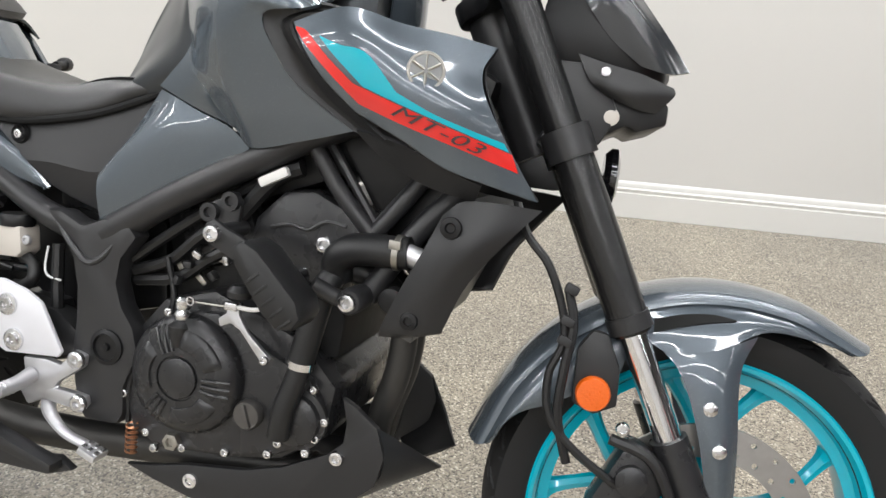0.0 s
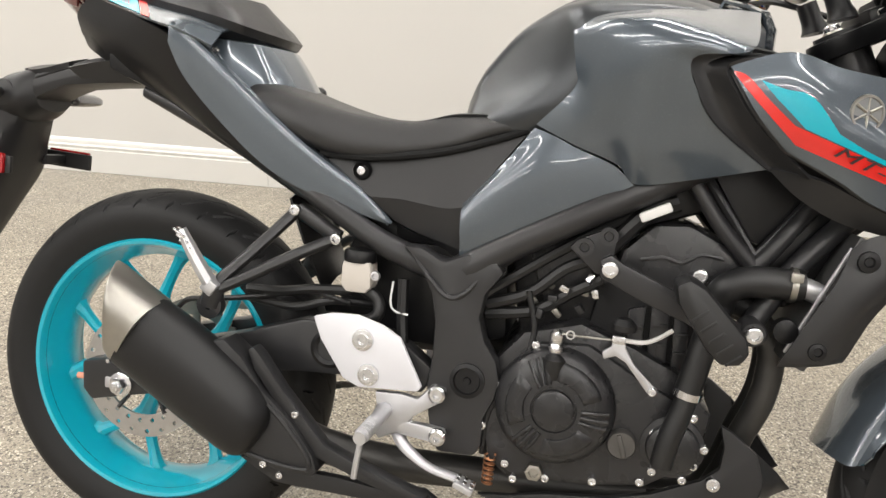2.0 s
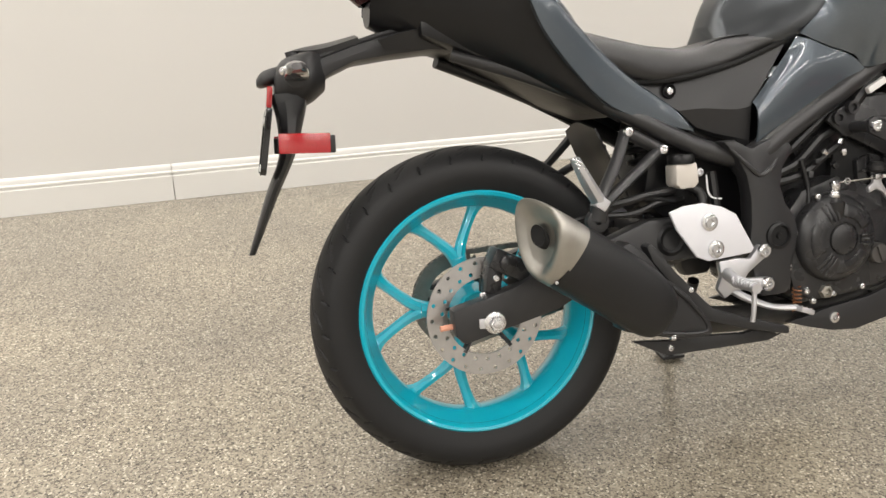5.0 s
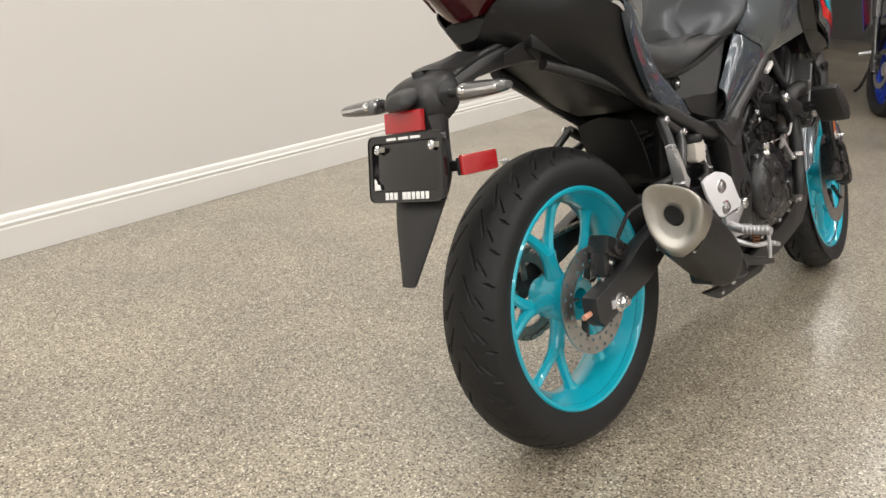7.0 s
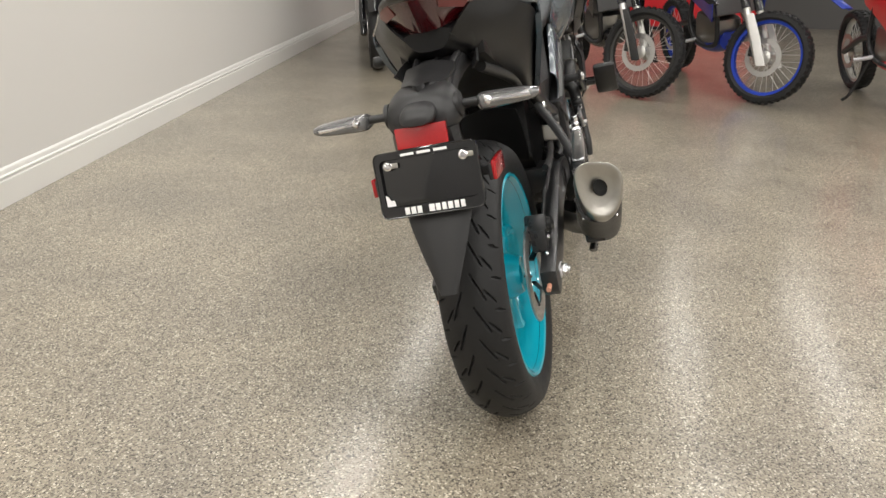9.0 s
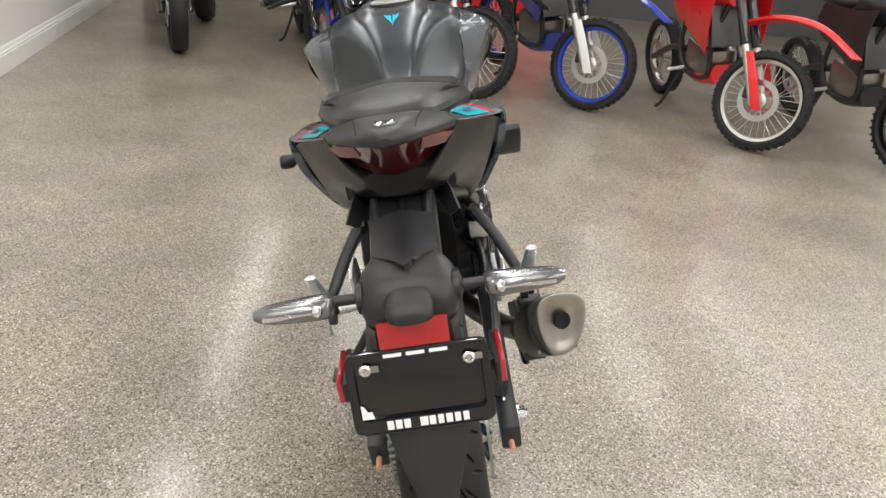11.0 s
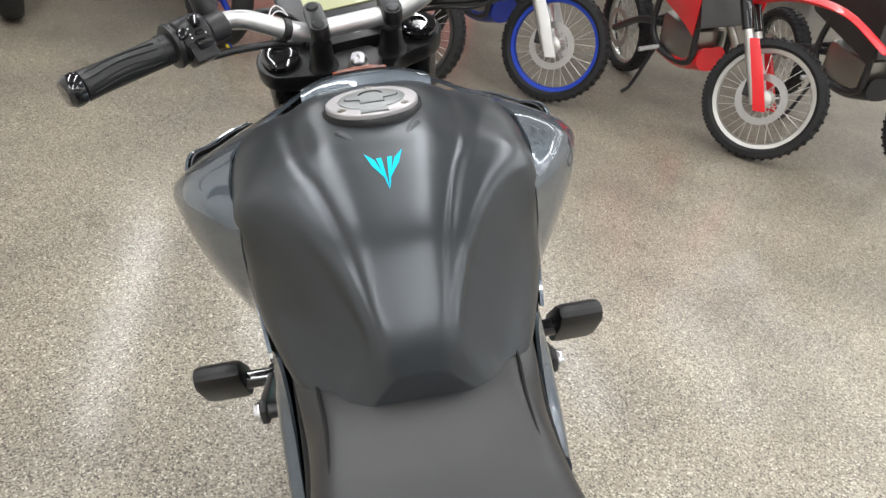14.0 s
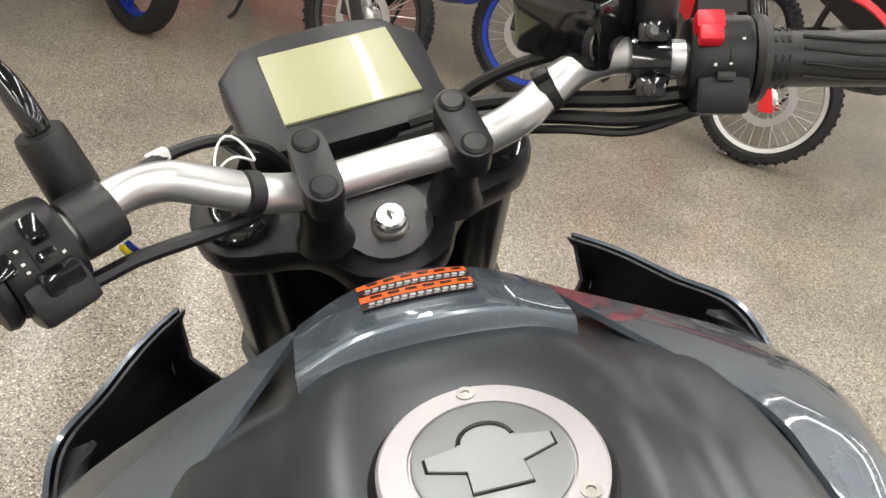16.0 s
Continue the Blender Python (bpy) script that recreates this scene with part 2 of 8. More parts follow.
def tube(pts, r, n=10, steps=5, smooth=True, bm=None, flat=1.0):
    """A round bar along a curve; r one radius or one for each point; flat squeezes its section."""
    bm = bm or bmesh.new()
    rr = np.full(len(pts), r) if np.isscalar(r) else np.asarray(r, float)
    q = np.c_[np.asarray(pts, float), rr]
    if smooth and len(pts) > 2:
        q = curve_pts(q, steps)
    c, rad = q[:, :3], np.maximum(q[:, 3], 0.0004)
    t = np.gradient(c, axis=0)
    t /= np.linalg.norm(t, axis=1)[:, None] + 1e-12
    up = np.array([0, 0, 1.0]) if abs(t[0][2]) < 0.9 else np.array([1.0, 0, 0])
    u = np.cross(t[0], up)
    rings = []
    for k in range(len(c)):
        u = u - t[k] * (u @ t[k])
        u /= np.linalg.norm(u)
        v = np.cross(t[k], u)
        rings.append([c[k] + rad[k] * (np.cos(a) * u + flat * np.sin(a) * v) for a in np.linspace(0, 2 * np.pi, n, endpoint=False)])
    skin(bm, rings)
    return bm


def bevelled(bm, width, segments=2, angle=30):
    if width:
        sharp = [e for e in bm.edges if len(e.link_faces) == 2 and e.calc_face_angle(0) > radians(angle)]
        bmesh.ops.bevel(bm, geom=sharp, offset=width, segments=segments, affect="EDGES", profile=0.6, clamp_overlap=True)
    return bm


def slab(outline, y0, y1, bevel=0.003, round_steps=0, bm=None):
    """A plate of side outline (x, z), from y0 to y1; round_steps smooths the outline into a curve."""
    bm2 = bmesh.new()
    pts = curve_pts(outline, round_steps, True) if round_steps else np.asarray(outline, float)
    a = [bm2.verts.new((float(x), y0, float(z))) for x, z in pts]
    b = [bm2.verts.new((float(x), y1, float(z))) for x, z in pts]
    bm2.faces.new(a)
    bm2.faces.new(b[::-1])
    for i in range(len(a)):
        j = (i + 1) % len(a)
        bm2.faces.new((a[j], a[i], b[i], b[j]))
    bmesh.ops.recalc_face_normals(bm2, faces=bm2.faces[:])
    bevelled(bm2, bevel)
    return joined(bm, bm2)


def joined(bm, bm2):
    """Adds bm2 to bm, if there is one."""
    if bm is None:
        return bm2
    me = bpy.data.meshes.new("tmp")
    bm2.to_mesh(me)
    bm2.free()
    bm.from_mesh(me)
    bpy.data.meshes.remove(me)
    return bm


def block(center, size, bevel=0.004, turn=(0, 0, 0), bm=None, segments=2):
    """A box with eased edges."""
    bm2 = bmesh.new()
    bmesh.ops.create_cube(bm2, size=1.0, matrix=Matrix.Diagonal((*size, 1)))
    bevelled(bm2, bevel, segments)
    bm2.transform(pose(*center, *turn))
    return joined(bm, bm2)


def lathe(profile, center=(0, 0, 0), axis="y", n=32, turn=None, bm=None):
    """A turned body: profile of (radius, distance along the axis)."""
    bm2 = bmesh.new()
    rings = [[(r * math.cos(a), r * math.sin(a), h) for a in np.linspace(0, 2 * np.pi, n, endpoint=False)] for r, h in [(max(r, 1e-4), h) for r, h in profile]]
    skin(bm2, rings)
    rot = {"z": Matrix(), "y": pose(0, 0, 0, -90), "x": pose(0, 0, 0, 0, 90)}[axis]
    m = Matrix.Translation(center) @ ((turn or Matrix()) @ rot)
    bm2.transform(m)
    bmesh.ops.recalc_face_normals(bm2, faces=bm2.faces[:])
    return joined(bm, bm2)


def patch(rails, nu=6, nv=4, thick=0.003, straight=False, bm=None):
    """A curved panel through rails (lists of points of equal length), with thickness towards the middle plane."""
    bm2 = bmesh.new()
    rows = np.array([curve_pts(r, nu) for r in rails])
    if straight:
        grid = np.concatenate([[rows[i] + (rows[i + 1] - rows[i]) * j / nv for j in range(nv)] for i in range(len(rows) - 1)] + [rows[-1:]])
    else:
        grid = np.stack([curve_pts(rows[:, k], nv) for k in range(rows.shape[1])], 1)
    du, dv = np.gradient(grid, axis=1), np.gradient(grid, axis=0)
    nrm = np.cross(du, dv)
    nrm /= np.linalg.norm(nrm, axis=2)[..., None] + 1e-9
    mid = nrm.mean((0, 1))
    if mid[1] * np.sign(grid[..., 1].mean() or 1) > 0:
        nrm = -nrm
    back = grid + nrm * thick
    f = [[bm2.verts.new(tuple(float(c) for c in p)) for p in r] for r in grid]
    g = [[bm2.verts.new(tuple(float(c) for c in p)) for p in r] for r in back]
    R, C = len(f), len(f[0])
    for i in range(R - 1):
        for j in range(C - 1):
            bm2.faces.new((f[i][j], f[i][j + 1], f[i + 1][j + 1], f[i + 1][j]))
            bm2.faces.new((g[i][j], g[i + 1][j], g[i + 1][j + 1], g[i][j + 1]))
    rim = [(0, j) for j in range(C)] + [(i, C - 1) for i in range(1, R)] + [(R - 1, j) for j in range(C - 2, -1, -1)] + [(i, 0) for i in range(R - 2, 0, -1)]
    for a, b in zip(rim, rim[1:] + rim[:1]):
        bm2.faces.new((f[a[0]][a[1]], g[a[0]][a[1]], g[b[0]][b[1]], f[b[0]][b[1]]))
    bmesh.ops.remove_doubles(bm2, verts=bm2.verts[:], dist=1e-5)
    return joined(bm, bm2)


def flipped(bm):
    """The mirror image on the other side of the middle plane."""
    bm.transform(Matrix.Diagonal((1, -1, 1, 1)))
    bmesh.ops.reverse_faces(bm, faces=bm.faces[:])
    return bm


def loft(stations, around=6, along=5, caps=True, bm=None):
    """A closed body through section rings, smoothed both ways."""
    bm2 = bmesh.new()
    rings = np.array([curve_pts(s, around, True) for s in stations])
    grid = np.stack([curve_pts(rings[:, k], along) for k in range(rings.shape[1])], 1)
    skin(bm2, grid, True, caps)
    bmesh.ops.recalc_face_normals(bm2, faces=bm2.faces[:])
    return joined(bm, bm2)


def socket_bolt(p, r=0.007, h=0.005, side=-1, n=14, bm=None):
    """A round-headed bolt with a hexagon socket, its head towards side."""
    prof = [(r * 0.98, 0), (r, h * 0.3), (r * 0.85, h * 0.9), (r * 0.6, h), (r * 0.5, h), (r * 0.45, h * 0.45)]
    return lathe([(a, b * side) for a, b in prof], p, "y", n, bm=bm)


def words(text, size, material, parent, m, name="lettering", extrude=0.0004, align="CENTER", squeeze=1.0, slant=0.0, bold=0.0):
    c = bpy.data.curves.new(name, "FONT")
    c.body, c.size, c.extrude, c.align_x, c.align_y = text, size, extrude, align, "CENTER"
    c.resolution_u = 3
    c.space_character = squeeze
    c.shear, c.offset = slant, bold
    tmp = new("tmp_text", c)
    me = bpy.data.meshes.new_from_object(tmp.evaluated_get(bpy.context.evaluated_depsgraph_get()))
    bpy.data.objects.remove(tmp)
    bpy.data.curves.remove(c)
    me.name = name
    me.materials.clear()
    me.materials.append(M[material])
    ob = new(name, me)
    ob.parent = parent
    ob.matrix_basis = m
    return ob

# ---- room ----
def room():
    fl = bmesh.new()
    bmesh.ops.create_grid(fl, x_segments=4, y_segments=4, size=1)
    fl.transform(Matrix.Translation((2.5, -2.0, 0)) @ Matrix.Diagonal((8, 7, 1, 1)))
    bmesh.ops.solidify(fl, geom=fl.faces[:], thickness=0.1)
    zt = max(v.co.z for v in fl.verts)
    bmesh.ops.translate(fl, verts=fl.verts[:], vec=(0, 0, -zt))
    f = part("floor", fl, "floor", None)
    tagged(f, "speckled beige flake floor under a glossy clear coat", "floor", kind="structure")
    ang = math.degrees(math.atan(0.1157))
    m = pose(0, 2.0433, 0, 0, 0, ang)
    w = part("wall_north", block((1.0, 0.06, 1.56), (13.4, 0.12, 3.12), 0), "wall", None)
    w.matrix_world = m
    tagged(w, "plain white painted showroom wall", "wall", kind="structure")
    # skirting in two lengths that meet in a visible joint
    for x0, x1 in ((-5.6, -0.703), (-0.7, 7.62)):
        prof = [(0.0, 0.0), (-0.02, 0.0), (-0.02, 0.099), (-0.012, 0.102), (-0.012, 0.107), (-0.017, 0.111), (-0.017, 0.116), (-0.009, 0.12), (-0.009, 0.134), (-0.004, 0.143), (0.0, 0.145)]
        bm = bmesh.new()
        skin(bm, [[(x, y - 0.001, z + 0.001) for y, z in prof] for x in (x0, x1)])
        b = part("baseboard", bm, "trim", None)
        b.matrix_world = m
        tagged(b, "white moulded skirting board along the wall", "skirting board", kind="structure")
    for name, c, s, mt, lab in (
        ("wall_east", (9.4, -2.0, 1.55), (0.14, 14.0, 3.1), "charcoalwall", "plain charcoal showroom end wall"),
        # out of view; set this close to bounce light onto the bike's right side
        ("bounce_wall_south", (2.5, -6.4, 1.55), (14, 0.14, 3.1), "wall", "unseen white wall added to bounce light onto the bike"),
        ("wall_alcove", (8.5, 4.4, 1.55), (2.0, 0.14, 3.1), "wall", "white showroom wall past the corner"),
        ("wall_return", (7.68, 3.66, 1.55), (0.12, 1.48, 3.1), "wall", "white wall return at the corner"),
        # never in view; its grey sets how dark rear-facing parts reflect
        ("unseen_wall_west", (-4.6, -3.2, 1.55), (0.14, 10.2, 3.1), "greywall", "unseen light grey wall added to tone the bike's reflections"),
    ):
        o = part(name, block(c, s, 0), mt, None)
        tagged(o, lab, "wall", kind="structure")
    c = part("ceiling", block((2.5, -2.5, CEIL + 0.06), (14, 13, 0.1), 0), "ceiling", None)
    tagged(c, "plain dark grey showroom ceiling", "ceiling", kind="structure")
    first = None
    # housings for all rows, the added fill row at y = -5.4 too
    for ly in LAMP_ROWS:
        for lx in LAMP_COLS:
            if first is None:
                first = thing("ceiling_light", "long white fluorescent strip light on the ceiling", "ceiling light", "strip lights", pose(lx, ly, CEIL))
                part("housing", slab([(-1.85, 0.008), (1.85, 0.008), (1.85, -0.05), (-1.85, -0.05)], -0.07, 0.07, 0.006), "lampbody", first)
            else:
                copy_thing(first, pose(lx, ly, CEIL))


room()


def red_counter():
    """A long red display counter at the end of the room."""
    t = thing("display_counter", "long glossy red display counter behind parked bikes", "counter", m=pose(8.6, -0.2, 0))
    part("counter_front", block((0, 0, 0.5), (0.5, 3.0, 0.92), 0.01), "redwall", t)
    part("plinth", block((0.02, 0, 0.02), (0.46, 2.96, 0.04), 0.002), "plastic", t)
    part("counter_top", block((0, 0, 0.98), (0.56, 3.1, 0.04), 0.006), "plastic", t)


red_counter()

# ---- the motorcycle: wheels, frame, engine ----
BIKE = thing("motorcycle", "dark grey naked motorcycle with teal wheels on its side stand", "motorcycle", m=pose(0, 0, 0, -LEAN, 0, 0))
STEER_DEG = 8.0
RAKE = math.atan(0.5)


def steer_matrix():
    p = Vector((1.030, 0, 0.964))
    axis = Vector((-math.sin(RAKE), 0, math.cos(RAKE)))
    return Matrix.Translation(p) @ Matrix.Rotation(radians(STEER_DEG), 4, axis) @ Matrix.Translation(-p)


STEER = steer_matrix()


def turned(name, bm, material, parent, label=""):
    """A part that turns with the fork."""
    bm.transform(STEER)
    return part(name, bm, material, parent, label)


def ring(profile, n=64, center=(0, 0, 0), bm=None):
    """A turned ring about the y axis: a closed loop of (radius, y)."""
    bm2 = bmesh.new()
    vs = []
    for a in np.linspace(0, 2 * np.pi, n, endpoint=False):
        vs.append([bm2.verts.new((center[0] + r * math.cos(a), center[1] + y, center[2] + r * math.sin(a))) for r, y in profile])
    k = len(profile)
    for i in range(n):
        a, b = vs[i], vs[(i + 1) % n]
        for j in range(k):
            bm2.faces.new((a[j], a[(j + 1) % k], b[(j + 1) % k], b[j]))
    bmesh.ops.recalc_face_normals(bm2, faces=bm2.faces[:])
    return joined(bm, bm2)


def tyre_mesh(R, half, bead, grooves):
    """A tyre with slanted grooves sunk into its tread."""
    side = [(bead, 0.76), (bead + 0.012, 0.86), (bead + 0.032, 0.97), (bead + 0.05, 1.0), (R - 0.03, 0.93)]
    tread = []
    for k in range(59):
        y = 1 - 2 * k / 58
        tread.append((R - 0.024 * abs(y) ** 2.1 - 0.0005, 0.86 * y))
    prof = side + tread + [(r, -y) for r, y in side[::-1]] + [(bead - 0.006, -0.7), (bead - 0.006, 0.7)]
    nA = 900
    A = np.linspace(0, 2 * np.pi, nA, endpoint=False)
    r = np.array([p[0] for p in prof])[None, :] + 0 * A[:, None]
    y = np.array([p[1] for p in prof]) * half
    step = 2 * np.pi / grooves
    for j in range(len(side), len(side) + len(tread)):
        s = 1 if y[j] > 0 else -1
        q = abs(y[j]) / half
        for q0, q1, slope, ph, wid in ((0.14, 0.5, 0.5, 0.0, 0.0026), (0.46, 0.74, 0.34, 0.5, 0.0022), (0.7, 0.86, 0.1, 0.15, 0.002)):
            if q0 <= q <= q1:
                a0 = (A - slope * (q - q0) - (ph + (0.5 if s > 0 else 0)) * step) % step
                d = np.minimum(a0, step - a0) * R
                taper = min(1, (q - q0) / 0.1 + 0.35, (q1 - q) / 0.1 + 0.35)
                r[:, j] -= 0.005 * np.clip(2.0 * (1.5 - d / (wid * taper)), 0, 1)
    bm = bmesh.new()
    k = len(prof)
    vs = [[bm.verts.new((float(r[i, j] * math.cos(A[i])), float(y[j]), float(r[i, j] * math.sin(A[i])))) for j in range(k)] for i in range(nA)]
    for i in range(nA):
        a, b = vs[i], vs[(i + 1) % nA]
        for j in range(k):
            bm.faces.new((a[j], a[(j + 1) % k], b[(j + 1) % k], b[j]))
    return bm


def rim_mesh(half):
    h = half
    out = [(0.231, -h), (0.2275, -h - 0.004), (0.222, -h - 0.002), (0.217, -h + 0.006), (0.2135, -h + 0.02), (0.2, -0.022), (0.197, 0), (0.2, 0.022), (0.2135, h - 0.02), (0.217, h - 0.006), (0.222, h + 0.002), (0.2275, h + 0.004), (0.231, h), (0.222, h - 0.004), (0.21, 0), (0.222, -h + 0.004)]
    return ring(out, 96)


def spoke_mesh(a):
    """One Y-shaped spoke that leaves the hub at the angle a and splits in two."""
    def at(r, t, y=0.0):
        return (r * math.cos(t), y, r * math.sin(t))
    bm = bmesh.new()
    tube([at(0.035, a), at(0.075, a), at(0.105, a)], [0.024, 0.017, 0.019], 10, 4, bm=bm, flat=0.9)
    for s in (-1, 1):
        pts = [at(0.098, a + s * 0.03), at(0.125, a + s * 0.11), at(0.16, a + s * 0.225), at(0.19, a + s * 0.3), at(0.205, a + s * 0.33)]
        tube(pts, [0.0132, 0.0115, 0.0102, 0.0122, 0.02], 8, 4, bm=bm)
    return bm


def disc_mesh(r0, r1, thick, holes, y):
    """A brake disc ring with two rows of drilled holes."""
    bm = bmesh.new()
    rm = (r0 + r1) / 2
    for row, (a, b) in enumerate(((r0, rm), (rm, r1))):
        for k in range(holes):
            t0, t1 = 2 * np.pi * (k + 0.5 * row) / holes, 2 * np.pi * (k + 1 + 0.5 * row) / holes
            tm, rc = (t0 + t1) / 2, (a + b) / 2
            edge = [(a, t0), (a, tm), (a, t1), (rc, t1), (b, t1), (b, tm), (b, t0), (rc, t0)]
            c = (rc * math.cos(tm), rc * math.sin(tm))
            hr = 0.0042
            for yy, fl in ((y - thick / 2, 1), (y + thick / 2, -1)):
                o = [(r * math.cos(t), r * math.sin(t)) for r, t in edge]
                i = []
                for p in o:
                    d = math.atan2(p[1] - c[1], p[0] - c[0])
                    i.append((c[0] + hr * math.cos(d), c[1] + hr * math.sin(d)))
                vo = [bm.verts.new((p[0], yy, p[1])) for p in o]
                vi = [bm.verts.new((p[0], yy, p[1])) for p in i]
                vw = [bm.verts.new((p[0], y, p[1])) for p in i]
                for n in range(8):
                    m = (n + 1) % 8
                    bm.faces.new((vo[n], vo[m], vi[m], vi[n])[::fl])
                    bm.faces.new((vi[n], vi[m], vw[m], vw[n])[::fl])
    bmesh.ops.remove_doubles(bm, verts=bm.verts[:], dist=1e-5)
    ring([(r0, y - thick / 2), (r0, y + thick / 2), (r0 + 0.0003, y)], 64, bm=bm)
    ring([(r1, y - thick / 2), (r1, y + thick / 2), (r1 - 0.0003, y)], 96, bm=bm)
    return bm


def wheel(name, label, center, R, half, rimhalf, first_angle, disc, steered):
    """Wheel as a part of the motorcycle: tyre, rim, spokes, hub, disc."""
    m = Matrix.Translation(center)
    if steered:
        m = STEER @ m
    w = part(name, ring([(0.022, -0.05), (0.04, -0.055), (0.052, -0.03), (0.05, 0.03), (0.04, 0.055), (0.022, 0.05)], 40), "teal", BIKE, label)
    w.matrix_basis = m
    part("tyre", tyre_mesh(R, half, 0.222, 30), "rubber", w, "black road tyre with slanted grooves")
    part("rim", rim_mesh(rimhalf), "teal", w)
    for k in range(5):
        part("spoke", spoke_mesh(radians(first_angle + 72 * k)), "teal", w)
    r0, r1, y, holes = disc
    part("brake_disc", disc_mesh(r0, r1, 0.0045, holes, y), "disc", w, "drilled steel brake disc")
    for k in range(5):
        car = bmesh.new()
        a = radians(20 + 72 * k)
        tube([(0.045 * math.cos(a), y + 0.01, 0.045 * math.sin(a)), ((r0 + 0.006) * math.cos(a), y, (r0 + 0.006) * math.sin(a))], 0.008, 8, bm=car, flat=0.5)
        part("carrier_arm", car, "plastic" if not steered else "engine", w)
    return w


rear = wheel("rear_wheel", "teal cast rear wheel with Y spokes", (0, 0, 0.314), 0.314, 0.07, 0.058, 104, (0.072, 0.110, -0.082, 22), False)
front = wheel("front_wheel", "teal cast front wheel with Y spokes", (1.404, 0, 0.295), 0.293, 0.055, 0.045, 16, (0.105, 0.149, -0.068, 26), True)

# sprocket and chain on the far side of the rear wheel
def sprocket():
    """A toothed ring on five arms."""
    bm = bmesh.new()
    n = 43 * 4
    rows = []
    for k in range(n):
        a = 2 * np.pi * k / n
        r1 = 0.096 if k % 4 < 2 else 0.0895
        rows.append([bm.verts.new((r * math.cos(a), y, r * math.sin(a) + 0.314)) for r, y in ((0.07, 0.088), (r1, 0.088), (r1, 0.094), (0.07, 0.094))])
    for k in range(n):
        a, b = rows[k], rows[(k + 1) % n]
        for j in range(4):
            bm.faces.new((a[j], a[(j + 1) % 4], b[(j + 1) % 4], b[j]))
    for k in range(5):
        t = radians(20 + 72 * k)
        block((0.055 * math.cos(t), 0.091, 0.055 * math.sin(t) + 0.314), (0.045, 0.006, 0.016), 0.002, (0, -math.degrees(t), 0), bm=bm)
    return bm


part("sprocket", sprocket(), "sprocket", BIKE, "dark toothed steel sprocket")


def chain():
    """Links along the two runs and round the sprocket."""
    bm = bmesh.new()
    R, r, c1, c2 = 0.096, 0.034, (0.0, 0.314), (0.575, 0.405)
    d = np.subtract(c2, c1)
    L = np.hypot(*d)
    u = d / L
    n = np.array([-u[1], u[0]])
    k = (R - r) / L
    up = n * math.sqrt(1 - k * k) + u * k
    dn = -n * math.sqrt(1 - k * k) + u * k
    line = [np.array(c1) + R * up, np.array(c2) + r * up]
    low = [np.array(c2) + r * dn, np.array(c1) + R * dn]
    path = [line[0] + (line[1] - line[0]) * t for t in np.linspace(0, 1, 46)] + [low[0] + (low[1] - low[0]) * t for t in np.linspace(0, 1, 46)]
    a0, a1 = math.atan2(dn[1], dn[0]), math.atan2(up[1], up[0])
    a1 -= 2 * np.pi if a1 > a0 else 0
    path += [np.array(c1) + R * np.array([math.cos(a), math.sin(a)]) for a in np.linspace(a0, a1, 26)[1:-1]]
    for i in range(len(path)):
        p, q = path[i], path[(i + 1) % len(path)]
        if np.hypot(*(q - p)) > 0.04:
            continue
        ang = math.degrees(math.atan2(q[1] - p[1], q[0] - p[0]))
        for yy in ((0.084, 0.098) if i % 2 else (0.087, 0.095)):
            block(((p[0] + q[0]) / 2, yy, (p[1] + q[1]) / 2), (0.016, 0.002, 0.010), 0, (0, -ang, 0), bm=bm)
        lathe([(0.0045, -0.007), (0.0045, 0.007)], (p[0], 0.091, p[1]), "y", 6, bm=bm)
    return bm


part("drive_chain", chain(), "sprocket", BIKE, "dark steel roller chain")

# swing arm, axle
arm = bmesh.new()
slab([(-0.075, 0.342), (-0.02, 0.356), (0.045, 0.374), (0.1, 0.402), (0.2, 0.432), (0.305, 0.47), (0.375, 0.47), (0.47, 0.455), (0.52, 0.42), (0.5, 0.385), (0.38, 0.392), (0.3, 0.386), (0.22, 0.372), (0.12, 0.322), (0.03, 0.3), (-0.055, 0.278), (-0.072, 0.295)], -0.142, -0.105, 0.006, bm=arm)
part("swing_arm", arm, "frame", BIKE, "black box-section swing arm")
part("swing_arm", slab([(-0.075, 0.342), (0.1, 0.39), (0.305, 0.46), (0.5, 0.45), (0.5, 0.385), (0.22, 0.365), (-0.055, 0.278)], 0.105, 0.14, 0.006), "frame", BIKE)
part("swing_arm_bridge", block((0.40, 0, 0.43), (0.09, 0.22, 0.06), 0.01), "frame", BIKE)
recess = ring([(0.018, -0.1435), (0.024, -0.146), (0.03, -0.1425), (0.024, -0.139)], 28, (0.35, 0, 0.43))
part("arm_boss", recess, "darkplastic", BIKE)
ax = lathe([(0.017, 0.0), (0.017, -0.004), (0.0135, -0.004), (0.0135, -0.014), (0.0125, -0.016), (0.008, -0.016), (0.008, -0.022), (0.004, -0.0225)], (0, -0.142, 0.314), "y", 6)
part("axle_nut", ax, "zinc", BIKE, "bright zinc axle nut")
part("chain_adjuster", block((-0.012, -0.1435, 0.314), (0.034, 0.004, 0.018), 0.002), "alu", BIKE)
part("axle_washer", lathe([(0.02, 0.0), (0.02, -0.004), (0.018, -0.005), (0.0, -0.005)], (0, -0.1425, 0.314), "y", 28), "zinc", BIKE)
part("adjuster_screw", tube([(-0.07, -0.122, 0.31), (-0.095, -0.122, 0.308)], 0.0055, 8), "pinkcap", BIKE, "worn orange adjuster screw end")
part("adjuster_screw", tube([(-0.07, 0.122, 0.31), (-0.095, 0.122, 0.308)], 0.0055, 8), "pinkcap", BIKE)

